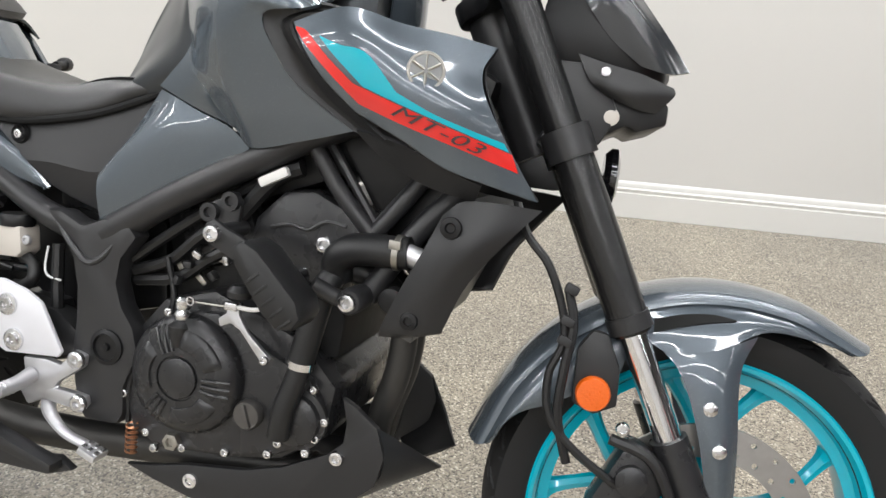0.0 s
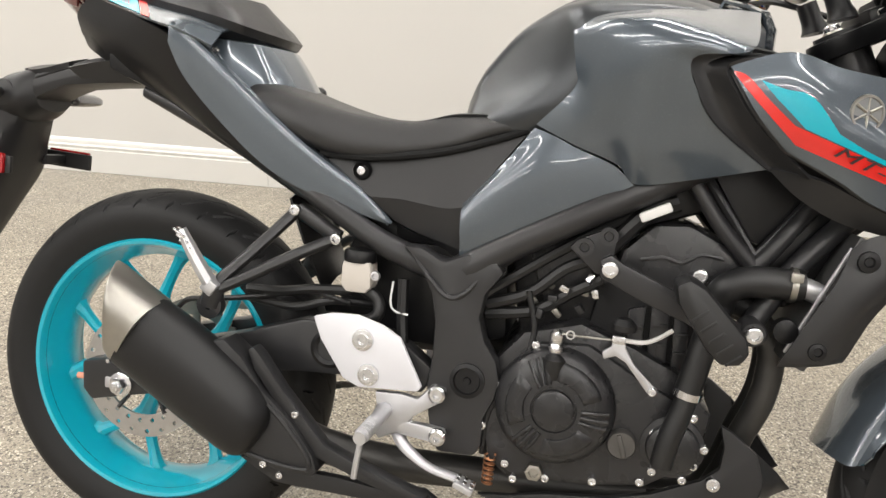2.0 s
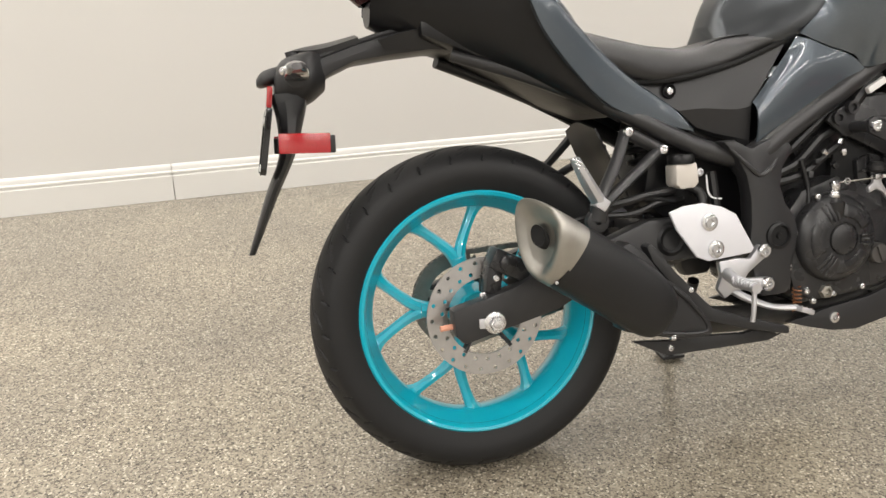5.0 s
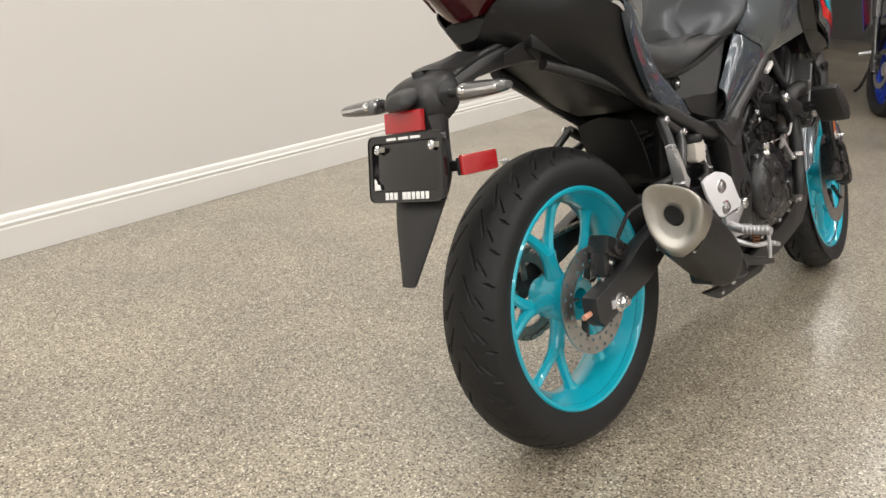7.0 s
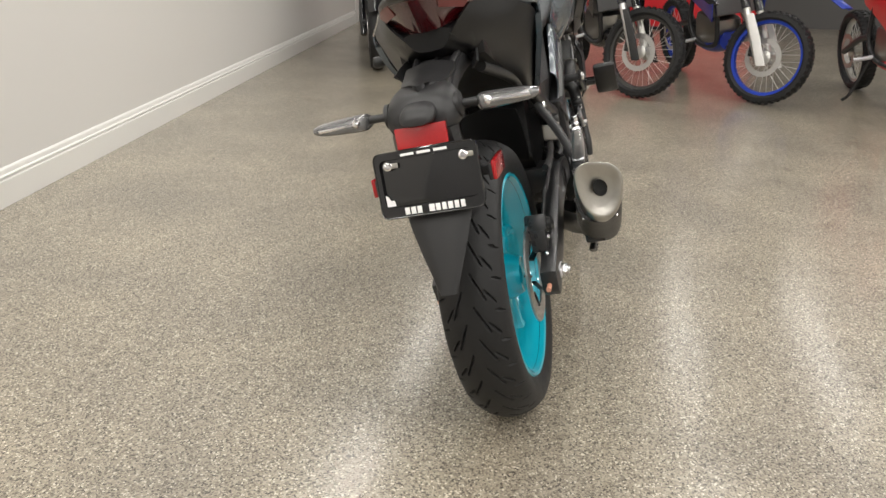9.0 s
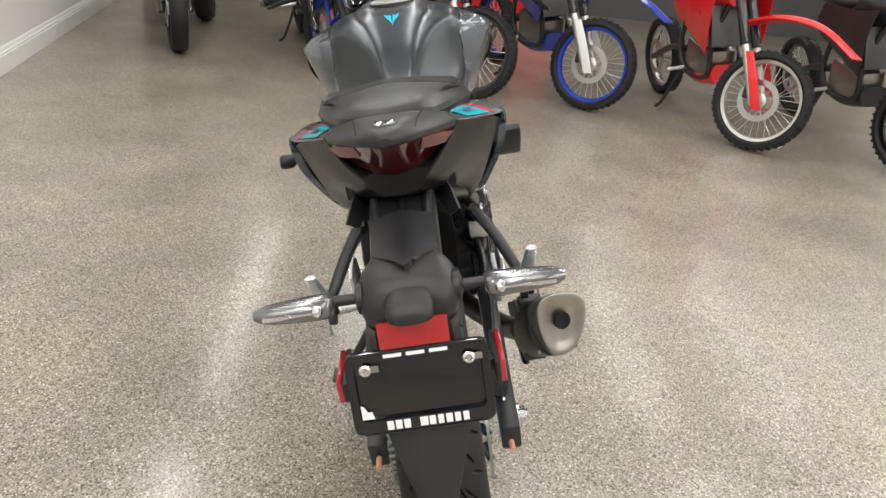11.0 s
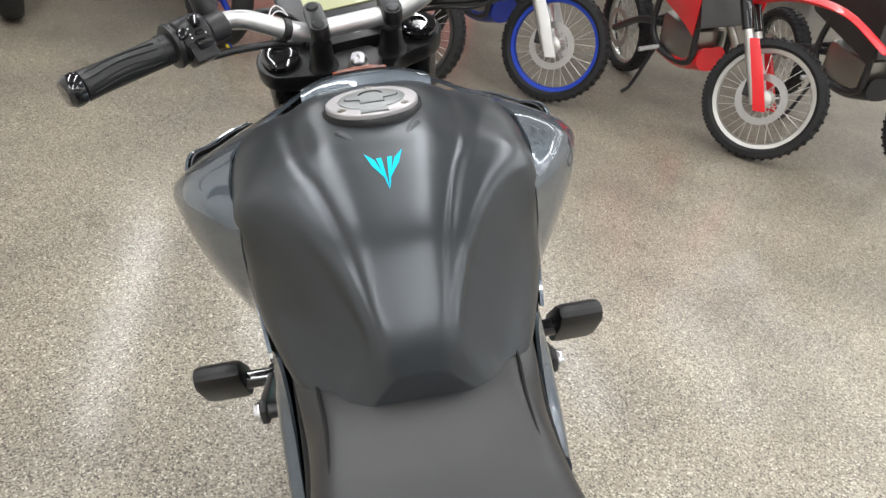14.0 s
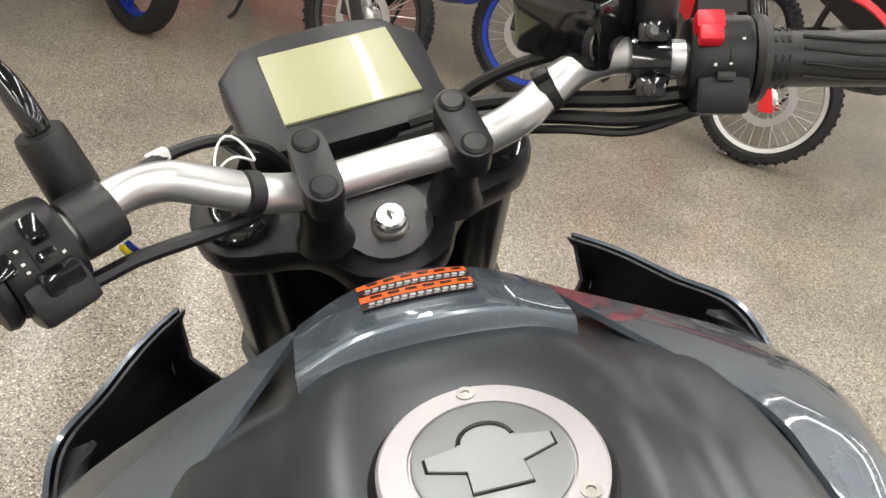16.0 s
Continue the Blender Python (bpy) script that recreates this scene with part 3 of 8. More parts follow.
# rear caliper above the axle, its hose
cal = block((0.045, -0.102, 0.408), (0.085, 0.05, 0.04), 0.008, (0, 28, 0))
block((0.01, -0.105, 0.385), (0.03, 0.036, 0.05), 0.006, (0, 10, 0), bm=cal)
lathe([(0.016, 0), (0.016, -0.01), (0.012, -0.013)], (0.035, -0.125, 0.415), "y", 16, bm=cal)
part("rear_caliper", cal, "engine", BIKE, "black rear brake caliper")
part("caliper_pin", socket_bolt((0.012, -0.124, 0.39), 0.007), "zinc", BIKE)
part("caliper_pin", socket_bolt((-0.012, -0.118, 0.36), 0.007), "zinc", BIKE)
part("brake_hose", tube([(0.06, -0.115, 0.425), (0.08, -0.12, 0.45), (0.1, -0.122, 0.468), (0.14, -0.125, 0.475), (0.22, -0.125, 0.49), (0.3, -0.125, 0.51), (0.37, -0.12, 0.50)], 0.0045, 8), "hose", BIKE)

# main frame
for s in (-1, 1):
    part("frame_spar", tube([(1.0, s * 0.035, 0.835), (0.93, s * 0.075, 0.80), (0.86, s * 0.112, 0.765), (0.80, s * 0.128, 0.732), (0.70, s * 0.135, 0.676), (0.608, s * 0.134, 0.622), (0.55, s * 0.13, 0.582), (0.50, s * 0.12, 0.55)], [0.02, 0.021, 0.021, 0.021, 0.021, 0.022, 0.026, 0.02], 16, 6), "frame", BIKE)
    part("subframe_tube", tube([(0.55, s * 0.125, 0.565), (0.464, s * 0.122, 0.583), (0.40, s * 0.12, 0.606), (0.31, s * 0.113, 0.652), (0.23, s * 0.105, 0.69), (0.1, s * 0.09, 0.745), (-0.03, s * 0.06, 0.79)], [0.022, 0.02, 0.018, 0.016, 0.014, 0.014, 0.012], 14, 6), "frame", BIKE)
    pl = [(0.452, 0.606), (0.48, 0.578), (0.502, 0.54), (0.511, 0.5), (0.512, 0.45), (0.508, 0.404), (0.514, 0.36), (0.522, 0.325), (0.534, 0.304), (0.59, 0.306), (0.6, 0.325), (0.599, 0.367), (0.612, 0.4), (0.616, 0.425), (0.608, 0.455), (0.588, 0.482), (0.577, 0.515), (0.582, 0.55), (0.606, 0.585), (0.59, 0.602), (0.55, 0.605), (0.515, 0.59), (0.48, 0.607)]
    plate = slab(pl, s * 0.116, s * 0.155, 0.009)
    part("pivot_plate", plate, "frame", BIKE, "black cast swing-arm pivot plate")
    piv = lathe([(0.026, 0), (0.026, s * 0.006), (0.02, s * 0.008), (0.0185, s * 0.004), (0.006, s * 0.004), (0.005, s * 0.008)], (0.569, s * 0.153, 0.421), "y", 30)
    part("pivot_cap", piv, "darkplastic", BIKE)
    tri = tube([(0.84, s * 0.118, 0.75), (0.885, s * 0.122, 0.69), (0.938, s * 0.12, 0.635)], 0.0115, 10)
    tube([(0.938, s * 0.12, 0.632), (0.965, s * 0.118, 0.668), (1.01, s * 0.105, 0.735)], 0.0115, 10, bm=tri)
    tube([(0.86, s * 0.108, 0.752), (0.938, s * 0.112, 0.65), (1.0, s * 0.1, 0.73)], 0.008, 8, smooth=False, bm=tri)
    part("engine_hanger", tri, "frame", BIKE, "black triangular frame tubes over the engine")
    part("airbox_cover", slab([(0.865, 0.765), (0.93, 0.668), (0.945, 0.664), (1.0, 0.735), (0.98, 0.79)], s * 0.085, s * 0.1, 0.004), "darkplastic", BIKE)
rib = tube([(0.47, -0.15, 0.592), (0.5, -0.156, 0.562), (0.528, -0.1565, 0.54), (0.553, -0.155, 0.55), (0.575, -0.15, 0.58)], [0.003, 0.0045, 0.005, 0.0045, 0.003], 8)
part("plate_rib", rib, "frame", BIKE)

# engine
case = slab([(0.588, 0.36), (0.6, 0.3), (0.64, 0.275), (0.76, 0.285), (0.84, 0.3), (0.905, 0.345), (0.915, 0.42), (0.86, 0.475), (0.8, 0.5), (0.72, 0.525), (0.64, 0.5), (0.6, 0.45)], -0.132, 0.132, 0.012)
part("crankcase", case, "engine", BIKE, "black painted crankcase")
flange = slab([(0.596, 0.36), (0.612, 0.305), (0.645, 0.29), (0.76, 0.297), (0.835, 0.312), (0.895, 0.345), (0.903, 0.39), (0.88, 0.43), (0.82, 0.455), (0.782, 0.475), (0.735, 0.497), (0.665, 0.49), (0.618, 0.44)], -0.146, -0.128, 0.004)
part("side_case", flange, "engine", BIKE, "black engine side cover")
cc = (0.698, -0.14, 0.405)
cl = lathe([(0.086, 0), (0.086, -0.012), (0.0815, -0.022), (0.071, -0.03), (0.052, -0.035), (0.036, -0.0365), (0.0325, -0.0365), (0.0315, -0.0335), (0.0295, -0.0335), (0.0285, -0.0375), (0.026, -0.039), (0.0, -0.0395)], cc, "y", 64)
clutch = part("clutch_cover", cl, "engine", BIKE, "round black clutch cover with raised ribs")


def cover_pt(r, deg, lift=0.0):
    """A point on the clutch cover's dome."""
    dome = np.interp(r, [0.036, 0.052, 0.071, 0.0815, 0.086], [0.0365, 0.035, 0.03, 0.022, 0.012])
    return (cc[0] + r * math.cos(radians(deg)), cc[1] - dome - lift, cc[2] + r * math.sin(radians(deg)))


for mid in (-5, 115, 235):
    for d in (-11, 0, 11):
        part("cover_rib", tube([cover_pt(0.038, mid + d), cover_pt(0.054, mid + d * 0.9), cover_pt(0.076, mid + d * 0.75)], 0.0034, 8), "engine", clutch)
    span = np.linspace(mid + 22, mid + 98, 9)
    pad = [[cover_pt(r, a, -0.0015 if i in (0, 8) else lift) for i, a in enumerate(span)] for r, lift in ((0.042, -0.0015), (0.0435, 0.003), (0.055, 0.0042), (0.067, 0.003), (0.0695, -0.0015))]
    part("cover_pad", patch(pad, 3, 2, 0.002), "engine", clutch, "raised segment of the clutch cover")
cap = lathe([(0.021, 0), (0.021, -0.01), (0.0185, -0.014), (0.0, -0.014)], (0.797, -0.146, 0.366), "y", 32)
block((0.797, -0.1615, 0.366), (0.033, 0.005, 0.006), 0.0015, (0, 70, 0), bm=cap)
part("oil_filler_cap", cap, "capblack", BIKE, "dark grey slotted oil filler cap")
pump = lathe([(0.044, 0), (0.044, -0.008), (0.037, -0.01), (0.035, -0.018), (0.028, -0.0225), (0.0, -0.024)], (0.866, -0.14, 0.372), "y", 36)
part("water_pump", pump, "engine", BIKE)
tubeP = tube([(0.852, -0.17, 0.352), (0.857, -0.172, 0.39), (0.868, -0.168, 0.43), (0.874, -0.165, 0.46)], 0.0155, 14)
part("water_pipe", tubeP, "hose", BIKE, "black lower coolant hose")
part("water_hose", tube([(0.872, -0.165, 0.455), (0.884, -0.16, 0.52), (0.893, -0.15, 0.565), (0.91, -0.12, 0.585), (0.96, -0.1, 0.57)], 0.018, 14), "hose", BIKE)
part("hose_clamp", lathe([(0.0195, -0.005), (0.0195, 0.005)], (0.8735, -0.165, 0.458), "z", 24, turn=pose(0, 0, 0, 3, 8, 0)), "chrome", BIKE)
for x, z in ((0.597, 0.356), (0.618, 0.421), (0.661, 0.488), (0.637, 0.305), (0.651, 0.284), (0.697, 0.294), (0.764, 0.302), (0.829, 0.314), (0.885, 0.328), (0.897, 0.351), (0.843, 0.333), (0.838, 0.388), (0.888, 0.419), (0.908, 0.377)):
    part("engine_bolt", socket_bolt((x, -0.146, z), 0.0068, 0.007), "zinc", BIKE)
part("sump_plug", socket_bolt((0.68, -0.146, 0.3), 0.015, 0.01, n=6), "steel", BIKE)
barrel = slab([(0.725, 0.49), (0.74, 0.585), (0.765, 0.605), (0.85, 0.62), (0.905, 0.51), (0.9, 0.45), (0.82, 0.45)], -0.1, 0.1, 0.008)
part("cylinder_block", barrel, "casting", BIKE, "black finned cylinder block")
head = slab([(0.755, 0.6), (0.763, 0.635), (0.803, 0.677), (0.85, 0.682), (0.92, 0.652), (0.94, 0.62), (0.905, 0.54), (0.86, 0.55)], -0.115, 0.115, 0.014)
part("cylinder_head", head, "engine", BIKE, "black cylinder head cover")
part("head_line", tube([(0.79, -0.117, 0.625), (0.82, -0.118, 0.632), (0.845, -0.118, 0.628), (0.87, -0.118, 0.642), (0.9, -0.117, 0.64)], 0.003, 6), "frame", BIKE)
part("head_bolt", socket_bolt((0.872, -0.117, 0.612), 0.012, 0.009), "zinc", BIKE)

part("rear_cylinder_cover", block((0.685, 0, 0.575), (0.15, 0.17, 0.2), 0.02, (0, -12, 0)), "darkplastic", BIKE)
part("inner_fender", slab([(0.33, 0.5), (0.36, 0.66), (0.5, 0.64), (0.6, 0.6), (0.61, 0.47), (0.5, 0.44), (0.4, 0.44)], -0.075, 0.075, 0.012), "darkplastic", BIKE, "black inner fender and battery tray")
for o in ([(0.782, 0.55), (0.808, 0.56), (0.808, 0.455), (0.79, 0.462)], [(0.814, 0.562), (0.84, 0.555), (0.848, 0.445), (0.818, 0.452)], [(0.846, 0.553), (0.868, 0.54), (0.875, 0.44), (0.854, 0.443)]):
    part("cylinder_rib", slab(o, -0.112, -0.098, 0.004), "engine", BIKE)
    for k in range(1, 4):
        zk = o[0][1] + (o[3][1] - o[0][1]) * k / 4
        part("cooling_fin", block(((o[0][0] + o[1][0]) / 2 + 0.002 * k, -0.1135, zk), (0.02, 0.006, 0.005), 0.0015, (0, -6, 0)), "engine", BIKE)
for x, y, z, a in ((0.665, -0.1, 0.57, 30), (0.7, -0.102, 0.6, -15), (0.645, -0.1, 0.545, 60), (0.715, -0.104, 0.565, 10), (0.68, -0.1, 0.53, 45)):
    part("hose_clip", block((x, y, z), (0.02, 0.012, 0.009), 0.003, (0, a, 10)), "steel", BIKE)

# clutch lever, cable
lev = slab([(0.753, 0.5), (0.765, 0.509), (0.764, 0.522), (0.782, 0.525), (0.784, 0.509), (0.798, 0.488), (0.833, 0.458), (0.828, 0.449), (0.821, 0.45), (0.786, 0.489), (0.772, 0.496), (0.756, 0.489)], -0.176, -0.168, 0.0025)
part("clutch_arm", lev, "alu", BIKE, "bare aluminium clutch arm")
part("clutch_arm_pin", socket_bolt((0.826, -0.176, 0.455), 0.0065), "zinc", BIKE)
part("clutch_cable", tube([(0.69, -0.16, 0.513), (0.715, -0.172, 0.515), (0.766, -0.176, 0.518)], 0.0014, 6), "steel", BIKE)
part("cable_end", tube([(0.78, -0.177, 0.52), (0.804, -0.175, 0.52), (0.822, -0.173, 0.527), (0.842, -0.17, 0.542)], 0.0032, 8), "mx_white", BIKE, "pale clutch cable sleeve")
part("cable_stop", block((0.773, -0.178, 0.52), (0.018, 0.008, 0.011), 0.002), "zinc", BIKE)
part("cable_grommet", lathe([(0.008, 0), (0.0165, 0.004), (0.017, 0.012), (0.01, 0.02)], (0.778, -0.168, 0.528), "z", 18), "hose", BIKE)
part("cable_clevis", ring([(0.0045, -0.174), (0.0065, -0.174), (0.0065, -0.171), (0.0045, -0.171)], 16, (0.708, 0, 0.5155)), "zinc", BIKE)
part("cable_adjuster", lathe([(0.008, 0), (0.011, 0.004), (0.011, 0.012), (0.008, 0.016), (0.011, 0.02), (0.011, 0.03), (0.007, 0.034)], (0.69, -0.16, 0.482), "z", 14), "zinc", BIKE)
part("cable_boot", lathe([(0.008, 0), (0.016, 0.014), (0.018, 0.04), (0.01, 0.046)], (0.69, -0.162, 0.436), "z", 16), "hose", BIKE)

# crash protectors on both sides
for s in (-1, 1):
    br = slab([(0.735, 0.628), (0.748, 0.636), (0.765, 0.626), (0.87, 0.586), (0.885, 0.57), (0.865, 0.555), (0.78, 0.585), (0.737, 0.605)], s * 0.186, s * 0.196, 0.003)
    part("slider_bracket", br, "frame", BIKE, "black crash protector bracket")
    part("bracket_bolt", socket_bolt((0.749, s * 0.196, 0.617), 0.0125, 0.009, s), "zinc", BIKE)
    part("bracket_spacer", lathe([(0.011, 0), (0.011, s * 0.07)], (0.749, s * 0.118, 0.617), "y", 16), "frame", BIKE)
    part("slider_stem", lathe([(0.013, 0), (0.013, s * 0.05)], (0.87, s * 0.185, 0.578), "y", 18), "gloss", BIKE)
    pk = slab([(0.826, 0.622), (0.842, 0.632), (0.862, 0.622), (0.915, 0.57), (0.922, 0.55), (0.912, 0.534), (0.89, 0.532), (0.87, 0.55), (0.832, 0.6)], s * 0.226, s * 0.292, 0.019)
    part("crash_slider", pk, "hose", BIKE, "black nylon crash slider")
    for k in range(5):
        x, z = 0.862 + 0.011 * k, 0.598 - 0.012 * k
        part("slider_groove", block((x - 0.003, s * 0.2905, z - 0.008), (0.022, 0.005, 0.004), 0.0015, (0, -42, 0)), "hose", BIKE)
    fr = tube([(0.89, s * 0.19, 0.572), (0.92, s * 0.175, 0.556), (0.94, s * 0.165, 0.555)], 0.011, 10)
    part("slider_arm", fr, "frame", BIKE)
    part("front_mount", lathe([(0.017, s * -0.03), (0.017, s * 0.012), (0.0145, s * 0.016)], (0.94, s * 0.175, 0.556), "y", 24), "frame", BIKE)
    part("bracket_bolt", socket_bolt((0.94, s * 0.191, 0.556), 0.0125, 0.009, s), "zinc", BIKE)
    part("mount_plate", slab([(0.69, 0.632), (0.7, 0.645), (0.745, 0.668), (0.755, 0.655), (0.75, 0.6), (0.73, 0.6)], s * 0.13, s * 0.14, 0.003), "frame", BIKE)
    part("mount_bolt", lathe([(0.013, 0), (0.013, s * 0.01), (0.007, s * 0.01), (0.006, s * 0.004)], (0.711, s * 0.14, 0.636), "y", 18), "frame", BIKE)
    part("mount_bolt", lathe([(0.013, 0), (0.013, s * 0.01), (0.007, s * 0.01), (0.006, s * 0.004)], (0.742, s * 0.14, 0.655), "y", 18), "frame", BIKE)

# ---- the motorcycle: tank, seats, panels ----
def half_ring(x, half):
    """A closed section at x from half an outline (y, z), top middle first."""
    r = [(x, y, z) for y, z in half]
    return r + [(x, -y, z) for y, z in half[::-1] if y > 1e-6]


def oval_at(c, a, b):
    """A small upright ring about c, a wide and b high."""
    return [(c[0], c[1] + a * math.cos(t), c[2] + b * math.sin(t)) for t in np.linspace(0, 2 * np.pi, 8, endpoint=False)]


def body(sections, around=4, along=6):
    return loft([half_ring(x, h) for x, h in sections], around, along)


TANK = [
    (0.505, [(0, 0.83), (0.012, 0.8295), (0.02, 0.828), (0.026, 0.825), (0.03, 0.821), (0.034, 0.816), (0.042, 0.808), (0.055, 0.796), (0.064, 0.786), (0.03, 0.779)]),
    (0.517, [(0, 0.862), (0.016, 0.8615), (0.024, 0.86), (0.03, 0.857), (0.035, 0.853), (0.041, 0.845), (0.052, 0.828), (0.072, 0.803), (0.085, 0.788), (0.05, 0.775)]),
    (0.535, [(0, 0.89), (0.02, 0.8895), (0.03, 0.8885), (0.035, 0.886), (0.04, 0.8835), (0.046, 0.878), (0.051, 0.862), (0.078, 0.815), (0.098, 0.788), (0.07, 0.77)]),
    (0.575, [(0, 0.938), (0.026, 0.9375), (0.04, 0.935), (0.047, 0.931), (0.056, 0.9295), (0.067, 0.9235), (0.072, 0.905), (0.096, 0.845), (0.122, 0.797), (0.08, 0.76)]),
    (0.63, [(0, 0.976), (0.036, 0.9755), (0.058, 0.9715), (0.066, 0.968), (0.08, 0.9655), (0.104, 0.9575), (0.116, 0.938), (0.13, 0.875), (0.142, 0.81), (0.08, 0.76)]),
    (0.66, [(0, 0.988), (0.044, 0.9875), (0.07, 0.9825), (0.08, 0.9785), (0.096, 0.975), (0.132, 0.962), (0.149, 0.938), (0.151, 0.885), (0.147, 0.815), (0.08, 0.76)]),
    (0.69, [(0, 0.996), (0.05, 0.995), (0.075, 0.9885), (0.088, 0.9845), (0.104, 0.981), (0.14, 0.966), (0.158, 0.94), (0.16, 0.9), (0.146, 0.82), (0.08, 0.76)]),
    (0.755, [(0, 0.999), (0.058, 0.998), (0.082, 0.9925), (0.096, 0.987), (0.116, 0.982), (0.149, 0.966), (0.163, 0.94), (0.164, 0.9), (0.148, 0.83), (0.08, 0.76)]),
    (0.82, [(0, 0.997), (0.056, 0.996), (0.08, 0.989), (0.095, 0.9815), (0.115, 0.976), (0.143, 0.964), (0.158, 0.94), (0.16, 0.9), (0.142, 0.84), (0.08, 0.76)]),
    (0.875, [(0, 0.986), (0.05, 0.983), (0.074, 0.973), (0.09, 0.964), (0.108, 0.959), (0.13, 0.947), (0.14, 0.92), (0.142, 0.885), (0.13, 0.85), (0.07, 0.78)]),
    (0.91, [(0, 0.972), (0.05, 0.967), (0.074, 0.961), (0.085, 0.957), (0.095, 0.953), (0.107, 0.943), (0.114, 0.91), (0.116, 0.88), (0.107, 0.85), (0.06, 0.79)]),
]
part("fuel_tank", body(TANK, 6, 7), "satin", BIKE, "satin charcoal fuel tank with sculpted flanks")

for s in (-1, 1):
    part("tank_flute", loft([oval_at((0.704, s * 0.041, 0.996), 0.002, 0.0012), oval_at((0.697, s * 0.038, 0.9958), 0.0055, 0.0034), oval_at((0.687, s * 0.032, 0.9942), 0.0045, 0.003), oval_at((0.673, s * 0.024, 0.9905), 0.002, 0.001)], 3, 4), "satin", BIKE)

# filler cap with its ring, lock flap and screws
CAPM = pose(0.755, 0.0, 1.0, 0, 3.0, 0)


def on_cap(bm):
    bm.transform(CAPM)
    return bm


part("cap_well", on_cap(lathe([(0.0535, -0.012), (0.0535, -0.002), (0.052, 0.0), (0.05, -0.001), (0.05, -0.012)], (0, 0, 0.002), "z", 48)), "darkplastic", BIKE)
capring = part("filler_cap", on_cap(lathe([(0.0495, -0.004), (0.0495, 0.0045), (0.048, 0.006), (0.036, 0.007), (0.0355, 0.0055), (0.0, 0.0055)], (0, 0, 0.001), "z", 56)), "capring", BIKE, "brushed aluminium fuel filler cap")
part("cap_disc", on_cap(lathe([(0.0345, 0.005), (0.0345, 0.0078), (0.033, 0.0085), (0.0, 0.0085)], (0, 0, 0.0005), "z", 48)), "capdisc", capring)
flap = [(-0.0275, -0.001), (-0.012, -0.006), (-0.0125, -0.0175), (0.0125, -0.0175), (0.012, -0.006), (0.0275, -0.001), (0.0275, 0.006), (0.013, 0.0085)]
flap += [(0.0125 * math.cos(radians(t)), 0.0085 + 0.011 * math.sin(radians(t))) for t in range(15, 180, 15)] + [(-0.013, 0.0085), (-0.0275, 0.006)]


def cap_plate(outline, z0, z1, grow=1.0):
    bm = bmesh.new()
    top = [bm.verts.new((y * grow, -x * grow, z1)) for x, y in outline]
    bot = [bm.verts.new((y * grow, -x * grow, z0)) for x, y in outline]
    bm.faces.new(top)
    for i in range(len(outline)):
        j = (i + 1) % len(outline)
        bm.faces.new((top[i], bot[i], bot[j], top[j]))
    return on_cap(bm)


part("flap_gap", cap_plate(flap, 0.0085, 0.0094, 1.05), "soot_and_gap_shade", capring)
part("lock_flap", cap_plate(flap, 0.009, 0.0104), "capdisc", capring)
part("cap_tongue", cap_plate([(-0.0135, -0.031), (0.0135, -0.031), (0.0145, -0.0468), (-0.0145, -0.0468)], 0.007, 0.0088), "capdisc", capring)
hook = tube([(0.0085 + 0.0105 * math.sin(t), -0.012 * math.cos(t), 0.0105) for t in np.linspace(0.1, 3.04, 12)], 0.0012, 5, 1)
part("flap_rim", on_cap(hook), "darkplastic", capring)
for a in (0, 130, 230):
    t = radians(a)
    part("cap_screw", on_cap(lathe([(0.0045, 0), (0.0045, 0.0012), (0.002, 0.0012), (0.0018, 0.0004)], (0.043 * math.cos(t), 0.043 * math.sin(t), 0.0072), "z", 12)), "steel", capring)

# tank badge: three teal blades that form a V
def flat_decal(name, pts, material, z_of, lift=0.0012, label=""):
    """A thin decal laid on the tank top; pts are (x, y)."""
    bm = bmesh.new()
    vs = [bm.verts.new((x, y, z_of(x, y) + lift)) for x, y in pts]
    f = bm.faces.new(vs)
    bmesh.ops.triangulate(bm, faces=[f])
    bmesh.ops.subdivide_edges(bm, edges=bm.edges[:], cuts=2, use_grid_fill=True)
    for v in bm.verts:
        v.co.z = z_of(v.co.x, v.co.y) + lift
    return part(name, bm, material, BIKE, label)


def tank_z(x, y):
    g = curve_pts([(s[0], s[1][0][1]) for s in TANK], 12)
    return float(np.interp(x, g[:, 0], g[:, 1])) - 0.0


flat_decal("tank_badge", [(0.6570, 0.019), (0.6464, 0.0098), (0.6236, 0.0015), (0.6395, 0.013)], "logo_teal", tank_z, label="teal tank badge blade")
flat_decal("tank_badge", [(0.6570, -0.019), (0.6395, -0.013), (0.6236, -0.0015), (0.6464, -0.0098)], "logo_teal", tank_z, label="teal tank badge blade")
flat_decal("tank_badge", [(0.6483, 0.008), (0.6483, 0.0028), (0.6141, 0.0), (0.6228, 0.0025)], "logo_teal", tank_z, label="teal tank badge blade")
flat_decal("tank_badge", [(0.6483, -0.008), (0.6228, -0.0025), (0.6141, 0.0), (0.6483, -0.0028)], "logo_teal", tank_z, label="teal tank badge blade")

# grey bridge in front of the filler cap, with the warning label
def surface_points(rails, nu=14, nv=14):
    rows = np.array([curve_pts(r, nu) for r in rails])
    return np.stack([curve_pts(rows[:, k], nv) for k in range(rows.shape[1])], 1).reshape(-1, 3)


